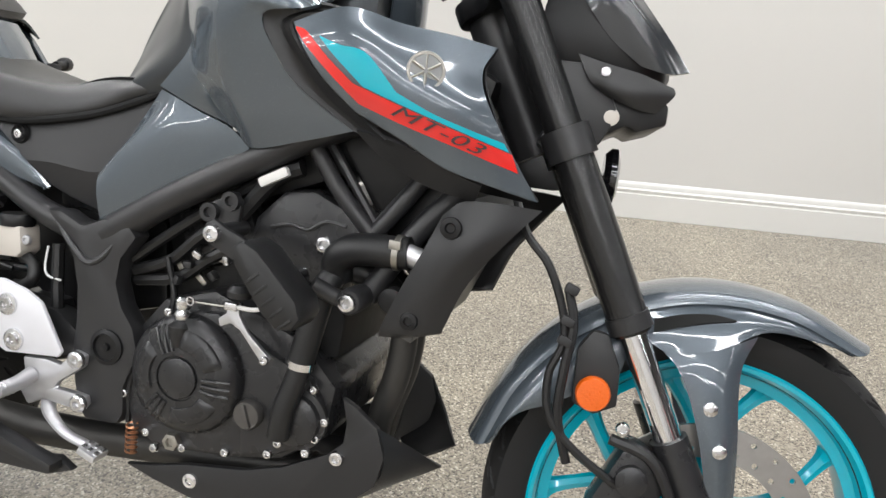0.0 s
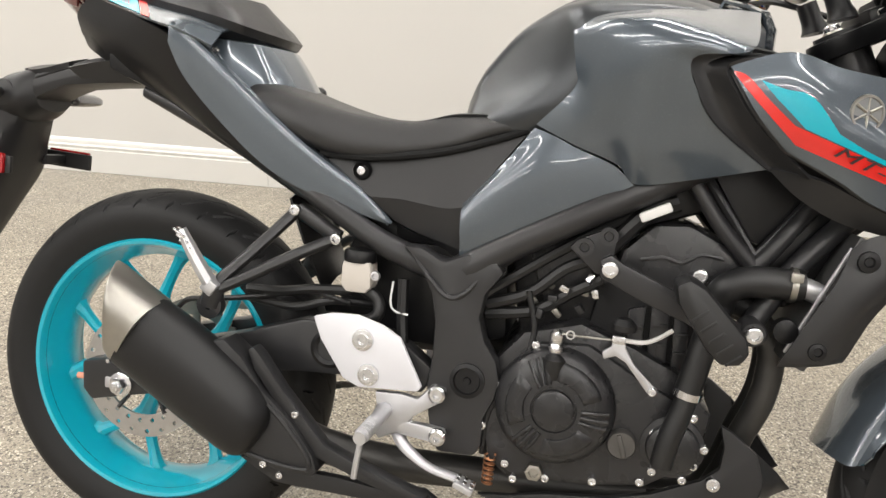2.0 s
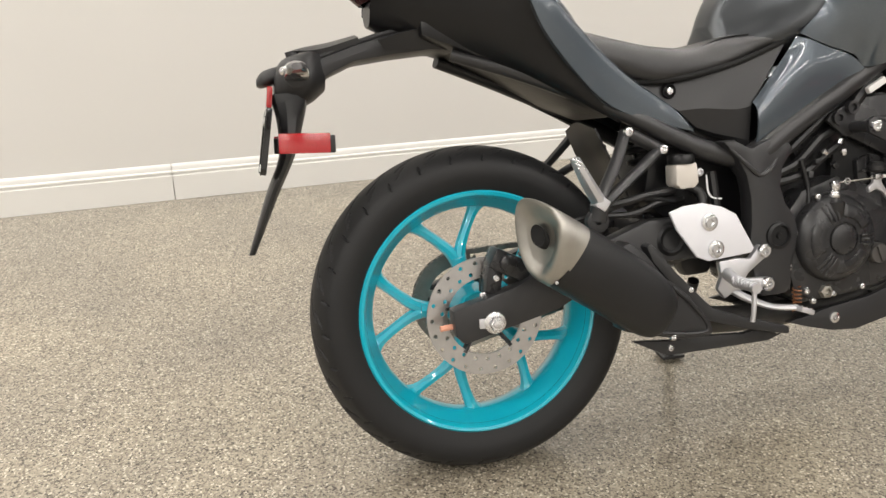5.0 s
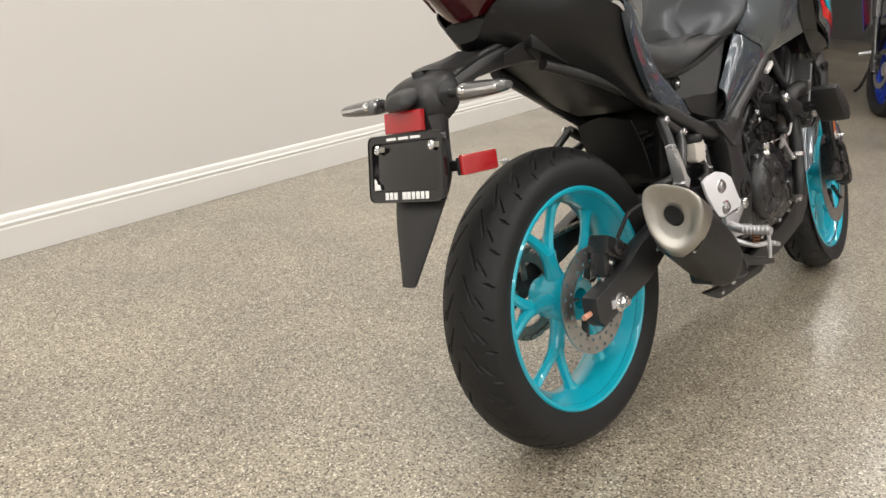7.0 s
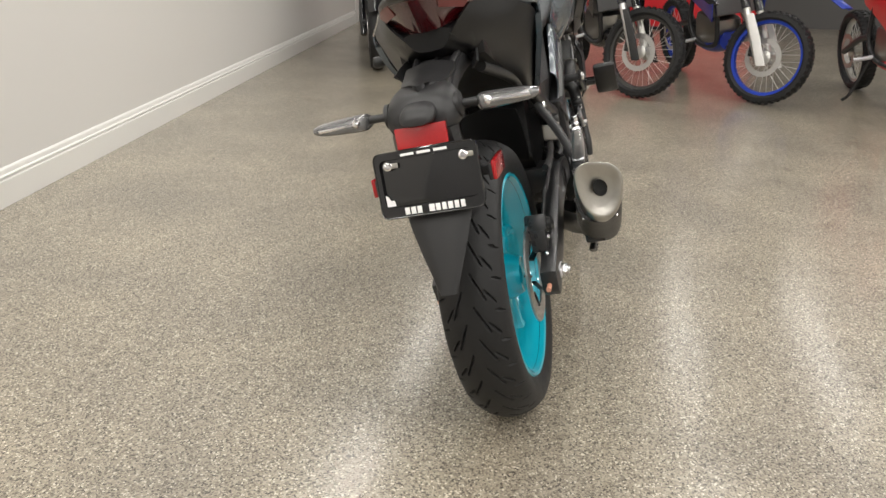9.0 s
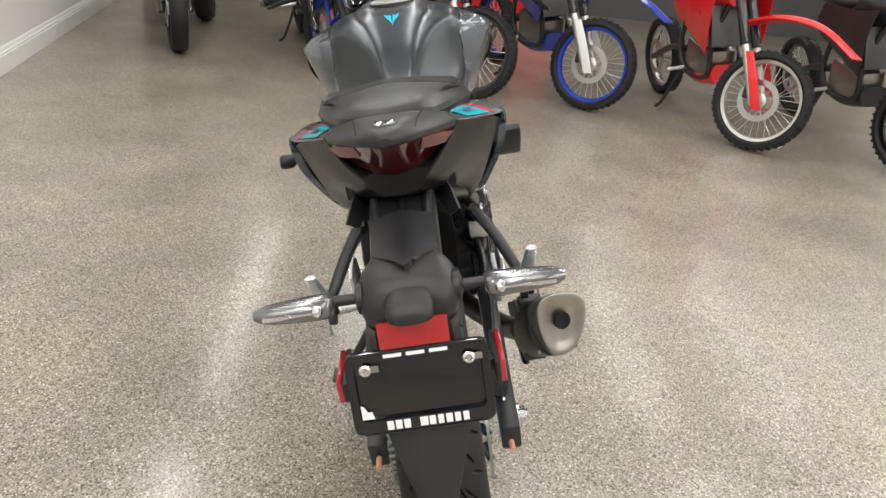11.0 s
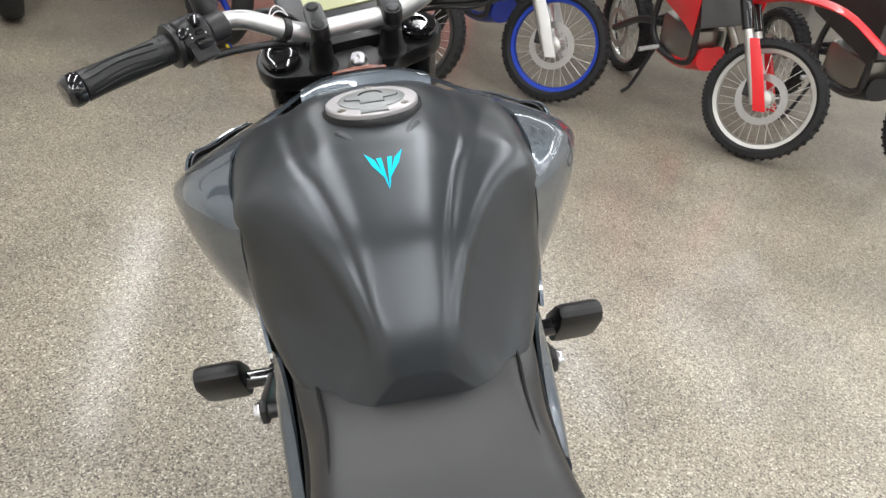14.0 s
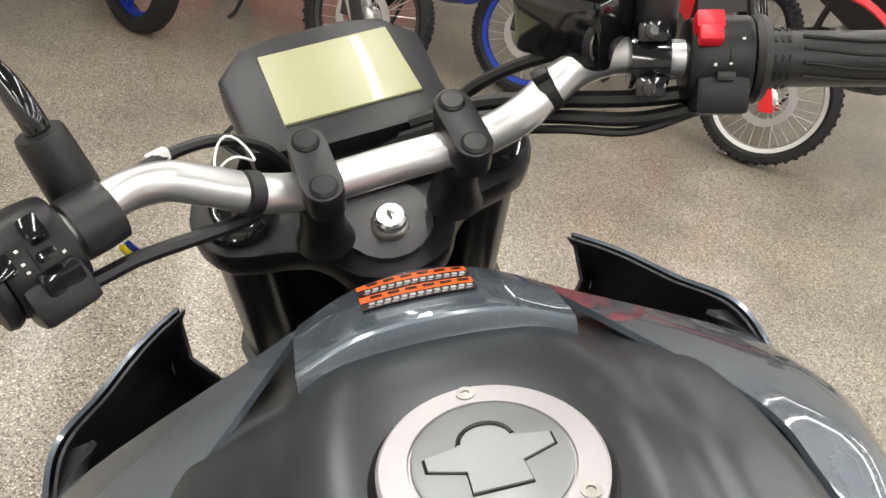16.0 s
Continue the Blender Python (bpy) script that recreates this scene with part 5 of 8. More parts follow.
def tail_band(corners, material, s, label, lift=0.0016, name="tail_stripe"):
    """A decal between four corners (x, y), laid on the tail's top panel."""
    c = [top_index(*q) for q in corners]
    bm = bmesh.new()
    rows = []
    for j in range(13):
        p, q = c[0] + (c[1] - c[0]) * j / 12, c[3] + (c[2] - c[3]) * j / 12
        rows.append([bm.verts.new(top_point(p + (q - p) * i / 8, s, lift)) for i in range(9)])
    for r0, r1 in zip(rows, rows[1:]):
        for i in range(8):
            bm.faces.new((r0[i], r0[i + 1], r1[i + 1], r1[i]))
    return part(name, bm, material, BIKE, label)


for s in (-1, 1):
    tail_band([(0.034, 0.1665), (-0.012, 0.108), (-0.03, 0.103), (0.014, 0.158)], "decal_red", s, "red tail stripe")
    tail_band([(0.01, 0.156), (-0.034, 0.102), (-0.1, 0.089), (-0.085, 0.1135)], "decal_teal", s, "teal tail stripe")
    tq = [np.array(q) for q in ((0.01, 0.156), (-0.034, 0.102), (-0.1, 0.089), (-0.085, 0.1135))]

    def on_teal(u, v):
        """A place on the teal stripe: u to the rear, v inwards."""
        return tuple((tq[0] * (1 - v) + tq[1] * v) * (1 - u) + (tq[3] * (1 - v) + tq[2] * v) * u)

    for k in range(6):
        u = 0.24 + 0.085 * k
        tail_band([on_teal(u, 0.3), on_teal(u, 0.6), on_teal(u + 0.04, 0.6), on_teal(u + 0.04, 0.3)], "decal_black", s, "", 0.0021, "stripe_print")

COWL = [
    (-0.1, [(0, 0.953), (0.06, 0.951), (0.092, 0.938), (0.1, 0.926), (0.085, 0.912), (0.045, 0.906)]),
    (-0.155, [(0, 0.966), (0.045, 0.964), (0.078, 0.95), (0.086, 0.939), (0.072, 0.929), (0.036, 0.925)]),
    (-0.2, [(0, 0.973), (0.035, 0.97), (0.062, 0.957), (0.067, 0.948), (0.055, 0.94), (0.025, 0.937)]),
    (-0.242, [(0, 0.974), (0.02, 0.972), (0.038, 0.963), (0.041, 0.955), (0.032, 0.949), (0.013, 0.946)]),
    (-0.26, [(0, 0.971), (0.012, 0.97), (0.02, 0.964), (0.021, 0.958), (0.015, 0.953), (0.006, 0.95)]),
    (-0.27, [(0, 0.965), (0.003, 0.9645), (0.006, 0.962), (0.006, 0.959), (0.004, 0.956), (0.002, 0.955)]),
]
part("tail_cowl", body(COWL, 4, 5), "plastic", BIKE, "matt black pointed tail cowl")
cow = np.stack([curve_pts([(x, *h[i]) for x, h in COWL], 8) for i in range(4)], 1)
COWL_PTS = np.concatenate([curve_pts(r, 8) for r in cow])


def cowl_z(x, y):
    d = (COWL_PTS[:, 0] - x) ** 2 + (COWL_PTS[:, 1] - abs(y)) ** 2
    k = np.argsort(d)[:5]
    w = 1 / (d[k] + 1e-8)
    return float((COWL_PTS[k, 2] * w).sum() / w.sum())


for s in (-1, 1):
    part("cowl_seam", tube([(x, s * y, cowl_z(x, y) + 0.0003) for x, y in ((-0.14, 0.05), (-0.165, 0.047), (-0.19, 0.044), (-0.215, 0.041), (-0.235, 0.039))], 0.0008, 6), "soot_and_gap_shade", BIKE)
BM = pose(-0.232, 0, 0.9752, 0, 2, 0)
bd = lathe([(0.0152, -0.001), (0.0152, 0.0015), (0.0135, 0.0024), (0.0, 0.0024)], (0, 0, 0), "z", 32)
bd.transform(BM @ Matrix.Diagonal((0.78, 1, 1, 1)))
badge_ = part("tail_badge", bd, "chrome", BIKE, "oval silver badge")
for k in range(4):
    mk_ = block((0.0, -0.0072 + 0.0048 * k, 0.0025), (0.0145 - abs(k - 1.5) * 0.003, 0.0018, 0.0008), 0, (0, 0, 12 - 8 * k))
    mk_.transform(BM)
    part("badge_mark", mk_, "decal_black", badge_)
lens = patch([
    [(-0.135, -0.092, 0.923), (-0.176, -0.077, 0.936), (-0.228, -0.043, 0.947), (-0.255, 0, 0.951), (-0.228, 0.043, 0.947), (-0.176, 0.077, 0.936), (-0.135, 0.092, 0.923)],
    [(-0.132, -0.08, 0.91), (-0.166, -0.064, 0.918), (-0.206, -0.036, 0.924), (-0.228, 0, 0.925), (-0.206, 0.036, 0.924), (-0.166, 0.064, 0.918), (-0.132, 0.08, 0.91)],
    [(-0.126, -0.066, 0.896), (-0.152, -0.05, 0.894), (-0.172, -0.03, 0.889), (-0.182, 0, 0.886), (-0.172, 0.03, 0.889), (-0.152, 0.05, 0.894), (-0.126, 0.066, 0.896)],
], 6, 4, 0.004)
lamp_ = part("tail_lamp", lens, "taillens", BIKE, "dark red tail lamp lens")
for s in (-1, 1):
    lobe = patch([[(-0.15, s * 0.0885, 0.927), (-0.19, s * 0.0705, 0.9395), (-0.226, s * 0.0465, 0.9465)], [(-0.158, s * 0.076, 0.915), (-0.187, s * 0.0575, 0.921), (-0.208, s * 0.0415, 0.926)]], 5, 3, 0.003)
    part("lamp_lobe", lobe, "lobelens", lamp_, "clearer red corner of the lens")
    part("tail_shell", patch([[(-0.1, s * 0.098, 0.915), (-0.12, s * 0.088, 0.908), (-0.135, s * 0.072, 0.894), (-0.155, s * 0.048, 0.885), (-0.168, s * 0.022, 0.88)], [(-0.08, s * 0.098, 0.88), (-0.1, s * 0.085, 0.868), (-0.12, s * 0.068, 0.86), (-0.14, s * 0.045, 0.853), (-0.155, s * 0.022, 0.85)]], 5, 4, 0.004), "plastic", BIKE, "black shell under the tail lamp")

# licence stay and mudguard
stay = slab([(0.03, 0.79), (-0.057, 0.8), (-0.133, 0.793), (-0.2, 0.784), (-0.239, 0.767), (-0.272, 0.748), (-0.3, 0.75), (-0.305, 0.775), (-0.277, 0.788), (-0.2, 0.815), (-0.123, 0.834), (-0.057, 0.838), (0.03, 0.83)], -0.05, 0.05, 0.012)
part("licence_stay", stay, "plastic", BIKE, "matt black arm that carries the licence plate")
for s in (-1, 1):
    part("stay_ridge", tube([(-0.06, s * 0.046, 0.838), (-0.13, s * 0.04, 0.834), (-0.2, s * 0.035, 0.816), (-0.26, s * 0.04, 0.795)], 0.006, 8), "plastic", BIKE)
    fl = patch([[(-0.03, s * 0.06, 0.835), (-0.1, s * 0.075, 0.832), (-0.165, s * 0.085, 0.815)], [(-0.03, s * 0.05, 0.8), (-0.1, s * 0.06, 0.802), (-0.15, s * 0.07, 0.8)]], 5, 3, 0.004)
    part("stay_fin", fl, "plastic", BIKE)
part("undertray", slab([(0.27, 0.66), (0.19, 0.692), (0.085, 0.75), (-0.02, 0.795), (-0.09, 0.82), (-0.09, 0.86), (0.1, 0.86), (0.28, 0.77)], -0.088, 0.088, 0.012), "darkplastic", BIKE, "black undertray and inner fender")
part("tail_underside", loft([half_ring(-0.168, [(0, 0.888), (0.03, 0.887), (0.046, 0.88), (0.03, 0.856), (0.012, 0.85)]), half_ring(-0.12, [(0, 0.902), (0.05, 0.9), (0.086, 0.89), (0.062, 0.842), (0.02, 0.828)]), half_ring(-0.06, [(0, 0.9), (0.07, 0.898), (0.106, 0.885), (0.08, 0.825), (0.03, 0.81)]), half_ring(0.0, [(0, 0.89), (0.08, 0.882), (0.115, 0.852), (0.09, 0.8), (0.03, 0.79)])], 4, 4), "darkplastic", BIKE, "black smooth underside of the tail")
def base_ring(z, pts):
    return six_ring([(x, y, z + dz) for x, y, dz in pts])


SEATBASE = [
    base_ring(0.79, [(0.06, 0.0, 0.03), (0.06, 0.12, 0.03), (0.15, 0.13, 0.0), (0.215, 0.105, 0.0), (0.24, 0.06, 0.0), (0.248, 0.0, 0.0)]),
    base_ring(0.815, [(0.06, 0.0, 0.03), (0.06, 0.122, 0.03), (0.145, 0.129, 0.0), (0.205, 0.102, 0.0), (0.23, 0.056, 0.0), (0.24, 0.0, 0.0)]),
    base_ring(0.852, [(0.06, 0.0, 0.015), (0.06, 0.122, 0.015), (0.138, 0.124, 0.0), (0.188, 0.094, 0.0), (0.207, 0.05, 0.0), (0.216, 0.0, 0.0)]),
    base_ring(0.878, [(0.06, 0.0, 0.01), (0.06, 0.118, 0.01), (0.132, 0.116, 0.0), (0.172, 0.085, 0.0), (0.187, 0.045, 0.0), (0.196, 0.0, 0.0)]),
    base_ring(0.884, [(0.07, 0.0, 0.008), (0.07, 0.105, 0.008), (0.125, 0.105, 0.0), (0.16, 0.075, 0.0), (0.172, 0.04, 0.0), (0.18, 0.0, 0.0)])]
bb_ = bmesh.new()
skin(bb_, [eased(r) for r in SEATBASE])
sb_ = part("seat_base", bb_, "grey", BIKE, "glossy grey facets under the pillion seat", sharp=24)
for s in (-1, 1):
    part("base_rib", slab([(0.105, 0.868), (0.12, 0.866), (0.165, 0.818), (0.152, 0.815)], s * 0.12, s * 0.132, 0.003), "grey", sb_)
    part("base_screw", socket_bolt((0.126, s * 0.1315, 0.86), 0.006, 0.004, s), "zinc", sb_)

part("hugger", patch([[(0.31, 0.07, 0.50), (0.31, 0.0, 0.52), (0.31, -0.07, 0.50)], [(0.27, 0.075, 0.58), (0.265, 0.0, 0.6), (0.27, -0.075, 0.58)], [(0.24, 0.07, 0.645), (0.235, 0, 0.66), (0.24, -0.07, 0.645)]], 6, 4, 0.004), "darkplastic", BIKE)
blk = loft([half_ring(-0.255, [(0, 0.812), (0.03, 0.808), (0.045, 0.785), (0.045, 0.755), (0.02, 0.74)]), half_ring(-0.285, [(0, 0.808), (0.045, 0.803), (0.066, 0.778), (0.066, 0.745), (0.03, 0.72)]), half_ring(-0.325, [(0, 0.796), (0.042, 0.79), (0.062, 0.77), (0.06, 0.738), (0.03, 0.715)]), half_ring(-0.342, [(0, 0.77), (0.03, 0.768), (0.045, 0.76), (0.045, 0.735), (0.02, 0.72)])], 4, 4)
part("lamp_block", blk, "plastic", BIKE)
hood = loft([half_ring(x, [(y, z + 0.012) for y, z in h]) for x, h in ((-0.325, [(0, 0.776), (0.02, 0.774), (0.03, 0.765), (0.028, 0.752), (0.01, 0.748)]), (-0.36, [(0, 0.766), (0.02, 0.764), (0.03, 0.755), (0.028, 0.742), (0.01, 0.738)]), (-0.372, [(0, 0.752), (0.014, 0.751), (0.02, 0.747), (0.019, 0.742), (0.008, 0.74)]))], 4, 4)
part("plate_lamp", hood, "plastic", BIKE, "black licence plate lamp")
part("rear_reflector", block((-0.353, 0, 0.731), (0.01, 0.092, 0.036), 0.002, (0, 8, 0)), "redlens", BIKE, "red rear reflector")
mud = loft([[(x1, 0.9 * w, z), (x1, -0.9 * w, z), (x0, -w, z), (x0, w, z)] for z, x0, x1, w in ((0.735, -0.345, -0.29, 0.05), (0.69, -0.338, -0.3, 0.052), (0.628, -0.341, -0.319, 0.056), (0.56, -0.371, -0.353, 0.043), (0.456, -0.411, -0.401, 0.013))], 3, 5)
part("mudguard", mud, "plastic", BIKE, "black tapered mudguard flap")

part("stay_tip", patch([[(-0.19, 0.046, 0.817), (-0.24, 0.042, 0.803), (-0.272, 0.038, 0.798), (-0.3, 0.016, 0.801)], [(-0.19, 0.0, 0.827), (-0.24, 0.0, 0.815), (-0.285, 0.0, 0.808), (-0.316, 0.0, 0.8)], [(-0.19, -0.046, 0.817), (-0.24, -0.042, 0.803), (-0.272, -0.038, 0.798), (-0.3, -0.016, 0.801)]], 5, 3, 0.01, straight=True), "plastic", BIKE)
part("stay_keel", tube([(-0.1, 0, 0.838), (-0.15, 0, 0.831), (-0.2, 0, 0.825), (-0.26, 0, 0.812)], 0.0035, 6), "plastic", BIKE)

# plate and frame
PL = Matrix.Translation((-0.3635, 0.0015, 0.6545)) @ pose(0, 0, 0, 0, 10.4, 0)
pb = slab([(-0.092, -0.055), (0.092, -0.055), (0.092, 0.055), (-0.092, 0.055)], 0, 0.003, 0.001)
pb.transform(PL @ pose(0, 0, 0, 0, 0, -90))
plate = part("licence_plate", pb, "gloss", BIKE, "black dealer plate in a black frame")


def on_plate(bm):
    bm.transform(PL @ pose(0, 0, 0, 0, 0, -90))
    return bm


def frame_outline(w, h, r):
    out = []
    for cx, cz, a0 in ((w - r, h - r, 0), (-w + r, h - r, 90), (-w + r, -h + r, 180), (w - r, -h + r, 270)):
        for k in range(5):
            a = radians(a0 + 22.5 * k)
            out.append((cx + r * math.cos(a), cz + r * math.sin(a)))
    return out


fo, fi = frame_outline(0.0935, 0.0575, 0.012), frame_outline(0.084, 0.042, 0.01)
fi = [(x, z + 0.003) for x, z in fi]
fbm = bmesh.new()
for yy, fl in ((-0.006, 1), (0.002, -1)):
    a = [fbm.verts.new((x, yy, z)) for x, z in fo]
    b = [fbm.verts.new((x, yy, z)) for x, z in fi]
    for i in range(len(a)):
        j = (i + 1) % len(a)
        fbm.faces.new((a[i], a[j], b[j], b[i]))
    if fl == 1:
        oa, ob_ = a, b
for i in range(len(a)):
    j = (i + 1) % len(a)
    fbm.faces.new((oa[i], oa[j], a[j], a[i]))
    fbm.faces.new((ob_[i], ob_[j], b[j], b[i]))
part("plate_frame", on_plate(fbm), "gloss", plate, "glossy black plate frame with white print")
edge = tube([(x * 0.995, -0.0065, z * 0.995) for x, z in fo + fo[:1]], 0.0013, 6, 1, smooth=False)
part("frame_edge", on_plate(edge), "gloss", plate)
for k, w in enumerate((1, 1, 1, 0, 1.2, 1, 0.9, 1, 0.9, 0.9)):
    if w:
        part("plate_print", on_plate(block((-0.0465 + 0.0112 * k, -0.0066, -0.0472), (0.0086 * w, 0.0012, 0.0125), 0.0005)), "white", plate)
for k in range(3):
    part("plate_print", on_plate(block((-0.03 + 0.03 * k, -0.0066, 0.0502), (0.024, 0.0012, 0.0045), 0)), "white", plate)
for x, z in ((-0.068, 0.034), (0.068, 0.034)):
    sb = lathe([(0.008, 0), (0.008, -0.004), (0.005, -0.006), (0.003, -0.003)], (x, -0.004, z), "y", 14)
    part("plate_bolt", on_plate(sb), "chrome", plate)
    part("plate_slot", on_plate(block((x + 0.011, -0.0052, z), (0.014, 0.002, 0.009), 0.001)), "steel", plate)
# small white patch in the plate's lower left corner
part("plate_pale_patch", on_plate(slab([(-0.082, -0.036), (-0.066, -0.036), (-0.068, -0.026), (-0.074, -0.026), (-0.078, -0.018), (-0.082, -0.016)], -0.0045, -0.003, 0)), "white", plate)
for s in (-1, 1):
    part("side_reflector", block((-0.304, s * 0.11, 0.648), (0.086, 0.008, 0.034), 0.003, (0, 2, 0)), "redlens", BIKE, "red side reflector")
    part("reflector_back", block((-0.3, s * 0.103, 0.646), (0.096, 0.008, 0.03), 0.003, (0, 2, 0)), "plastic", BIKE)
    part("reflector_arm", block((-0.315, s * 0.075, 0.646), (0.02, 0.06, 0.018), 0.003), "plastic", BIKE)
    stalk = lathe([(0.022, 0), (0.022, s * 0.008), (0.0075, s * 0.012), (0.0075, s * 0.042)], (-0.305, s * 0.06, 0.765), "y", 20)
    part("indicator_stalk", stalk, "plastic", BIKE)
    il = loft([[(x, s * y, z) for x, z in [(cx - hx, 0.765 - hz), (cx - hx * 1.05, 0.765 + hz * 0.5), (cx, 0.765 + hz), (cx + hx, 0.765 + hz * 0.4), (cx + hx, 0.765 - hz)]] for y, cx, hx, hz in ((0.1, -0.306, 0.011, 0.01), (0.11, -0.308, 0.018, 0.0135), (0.15, -0.31, 0.0175, 0.0125), (0.19, -0.312, 0.014, 0.0095), (0.206, -0.313, 0.007, 0.005))], 4, 5)
    ind = part("indicator", il, "clear", BIKE, "clear-lens rear indicator")
    part("lens_ridge", block((-0.3285, s * 0.155, 0.764), (0.005, 0.075, 0.006), 0.001), "chrome", ind)
    part("bulb", lathe([(0.008, 0), (0.006, -0.006), (0.003, -0.008)], (-0.328, s * 0.12, 0.766), "x", 14), "chrome", ind)

# exhaust
def oval(c, u, v, a, b, power=2.4, n=14):
    out = []
    for t in np.linspace(0, 2 * np.pi, n, endpoint=False):
        ct, st = math.cos(t), math.sin(t)
        out.append(np.array(c) + a * math.copysign(abs(ct) ** (2 / power), ct) * np.array(u) + b * math.copysign(abs(st) ** (2 / power), st) * np.array(v))
    return out


AX = np.array([0.84, 0.09, -0.53])
AX = AX / np.linalg.norm(AX)
SIDEV = np.array([0.07, -0.99, -0.06])
SIDEV = SIDEV - AX * (SIDEV @ AX)
SIDEV /= np.linalg.norm(SIDEV)
UPV = np.cross(SIDEV, AX)
UPV *= 1 if UPV[2] > 0 else -1
C0 = np.array([0.063, -0.243, 0.453])


def mstation(d, a, b, off=(0, 0), n=14, power=2.4):
    c = C0 + AX * d + SIDEV * off[0] + UPV * off[1]
    return oval(c, SIDEV, UPV, a, b, power, n)


can = loft([mstation(0.03, 0.05, 0.0585, (0, 0.005)), mstation(0.1, 0.053, 0.06, (0, 0.006)), mstation(0.2, 0.053, 0.058, (0, 0.003)), mstation(0.24, 0.05, 0.052, (0, -0.001)), mstation(0.258, 0.043, 0.043, (-0.002, -0.003)), mstation(0.266, 0.03, 0.03, (-0.004, -0.004))], 4, 4)
muf = part("muffler", can, "muffler", BIKE, "short matt black muffler with a steel end cap")


def tri_face(d, a, b, tilt, n=14):
    """Rounded triangular end of the muffler, cut upright."""
    out = []
    for k, t in enumerate(np.linspace(0, 2 * np.pi, n, endpoint=False)):
        ct, st = math.cos(t), math.sin(t)
        w = a * (1 + 0.3 * st) * math.copysign(abs(ct) ** 0.8, ct)
        h = b * math.copysign(abs(st) ** 0.8, st)
        out.append(C0 + AX * (d + tilt * h + (0.42 * w if tilt else 0.0)) + SIDEV * (w + 0.004) + UPV * (h + 0.005))
    return out


capm = loft([tri_face(0.034, 0.0505, 0.0585, 0), tri_face(0.004, 0.05, 0.0585, -0.3), tri_face(-0.016, 0.05, 0.0575, -0.52), tri_face(-0.024, 0.045, 0.052, -0.55), tri_face(-0.014, 0.026, 0.03, -0.55)], 4, 4)
part("muffler_end_cap", capm, "steel", muf, "brushed steel end cap")
OUT = C0 + AX * -0.022 + SIDEV * 0.006 + UPV * 0.011
tip = loft([[OUT + AX * (d - 0.55 * r * math.sin(t) + 0.42 * r * math.cos(t)) + SIDEV * (r * math.cos(t)) + UPV * (r * math.sin(t)) for t in np.linspace(0, 2 * np.pi, 12, endpoint=False)] for d, r, h in ((0.02, 0.015, 0), (-0.002, 0.0158, 0), (-0.004, 0.0145, 0), (-0.003, 0.013, 0))], 2, 3)
part("outlet_pipe", tip, "soot_and_gap_shade", muf, "sooty exhaust outlet")
for k in range(4):
    t = radians(45 + 90 * k)
    c = C0 + AX * 0.028 + SIDEV * (0.052 * math.cos(t)) + UPV * (0.06 * math.sin(t))
    part("end_cap_rivet", lathe([(0.003, -0.002), (0.003, 0.002)], tuple(c), "y", 8), "zinc", muf)
sh = slab([(0.2, 0.44), (0.22, 0.447), (0.25, 0.425), (0.285, 0.38), (0.303, 0.367), (0.336, 0.339), (0.37, 0.297), (0.379, 0.275), (0.372, 0.265), (0.324, 0.263), (0.235, 0.284), (0.205, 0.292), (0.195, 0.34)], -0.234, -0.185, 0.01)
sh = part("exhaust_shield", sh, "plastic", BIKE, "black angular plastic exhaust shield")
part("shield_lip", tube([(0.297, -0.234, 0.362), (0.33, -0.235, 0.333), (0.36, -0.234, 0.298), (0.366, -0.233, 0.279), (0.35, -0.234, 0.274), (0.3, -0.234, 0.278), (0.25, -0.233, 0.288)], 0.004, 8), "plastic", sh)
part("heat_shield", slab([(0.255, 0.435), (0.264, 0.44), (0.275, 0.43), (0.315, 0.382), (0.384, 0.312), (0.45, 0.288), (0.54, 0.262), (0.54, 0.247), (0.446, 0.268), (0.372, 0.292), (0.303, 0.364), (0.268, 0.405)], -0.226, -0.198, 0.006), "plastic", BIKE, "black bracket that sweeps down from the muffler")
part("link_pipe", tube([(0.27, -0.19, 0.335), (0.36, -0.17, 0.29), (0.46, -0.13, 0.265), (0.58, -0.08, 0.25), (0.72, -0.05, 0.245), (0.86, -0.05, 0.26)], 0.026, 16), "header", BIKE, "dark exhaust link pipe")
part("lower_guard", slab([(0.238, 0.262), (0.269, 0.246), (0.303, 0.23), (0.338, 0.229), (0.514, 0.232), (0.556, 0.247), (0.53, 0.262), (0.459, 0.252), (0.398, 0.256), (0.313, 0.256)], -0.2, -0.185, 0.003), "plastic", BIKE)
for x, y, z in ((0.247, -0.233, 0.283), (0.297, -0.233, 0.272), (0.337, -0.226, 0.352), (0.31, -0.2, 0.243), (0.53, -0.2, 0.25)):
    part("shield_bolt", socket_bolt((x, y, z), 0.006, 0.005), "zinc", BIKE)
for y in (-0.075, -0.035):
    part("header_pipe", tube([(0.9, y, 0.575), (0.95, y - 0.005, 0.565), (0.985, y - 0.01, 0.52), (0.985, y - 0.01, 0.45), (0.965, y, 0.38), (0.95, y + 0.01, 0.32), (0.92, y + 0.01, 0.27), (0.85, y, 0.255)], 0.019, 14), "header", BIKE, "dark header pipe")

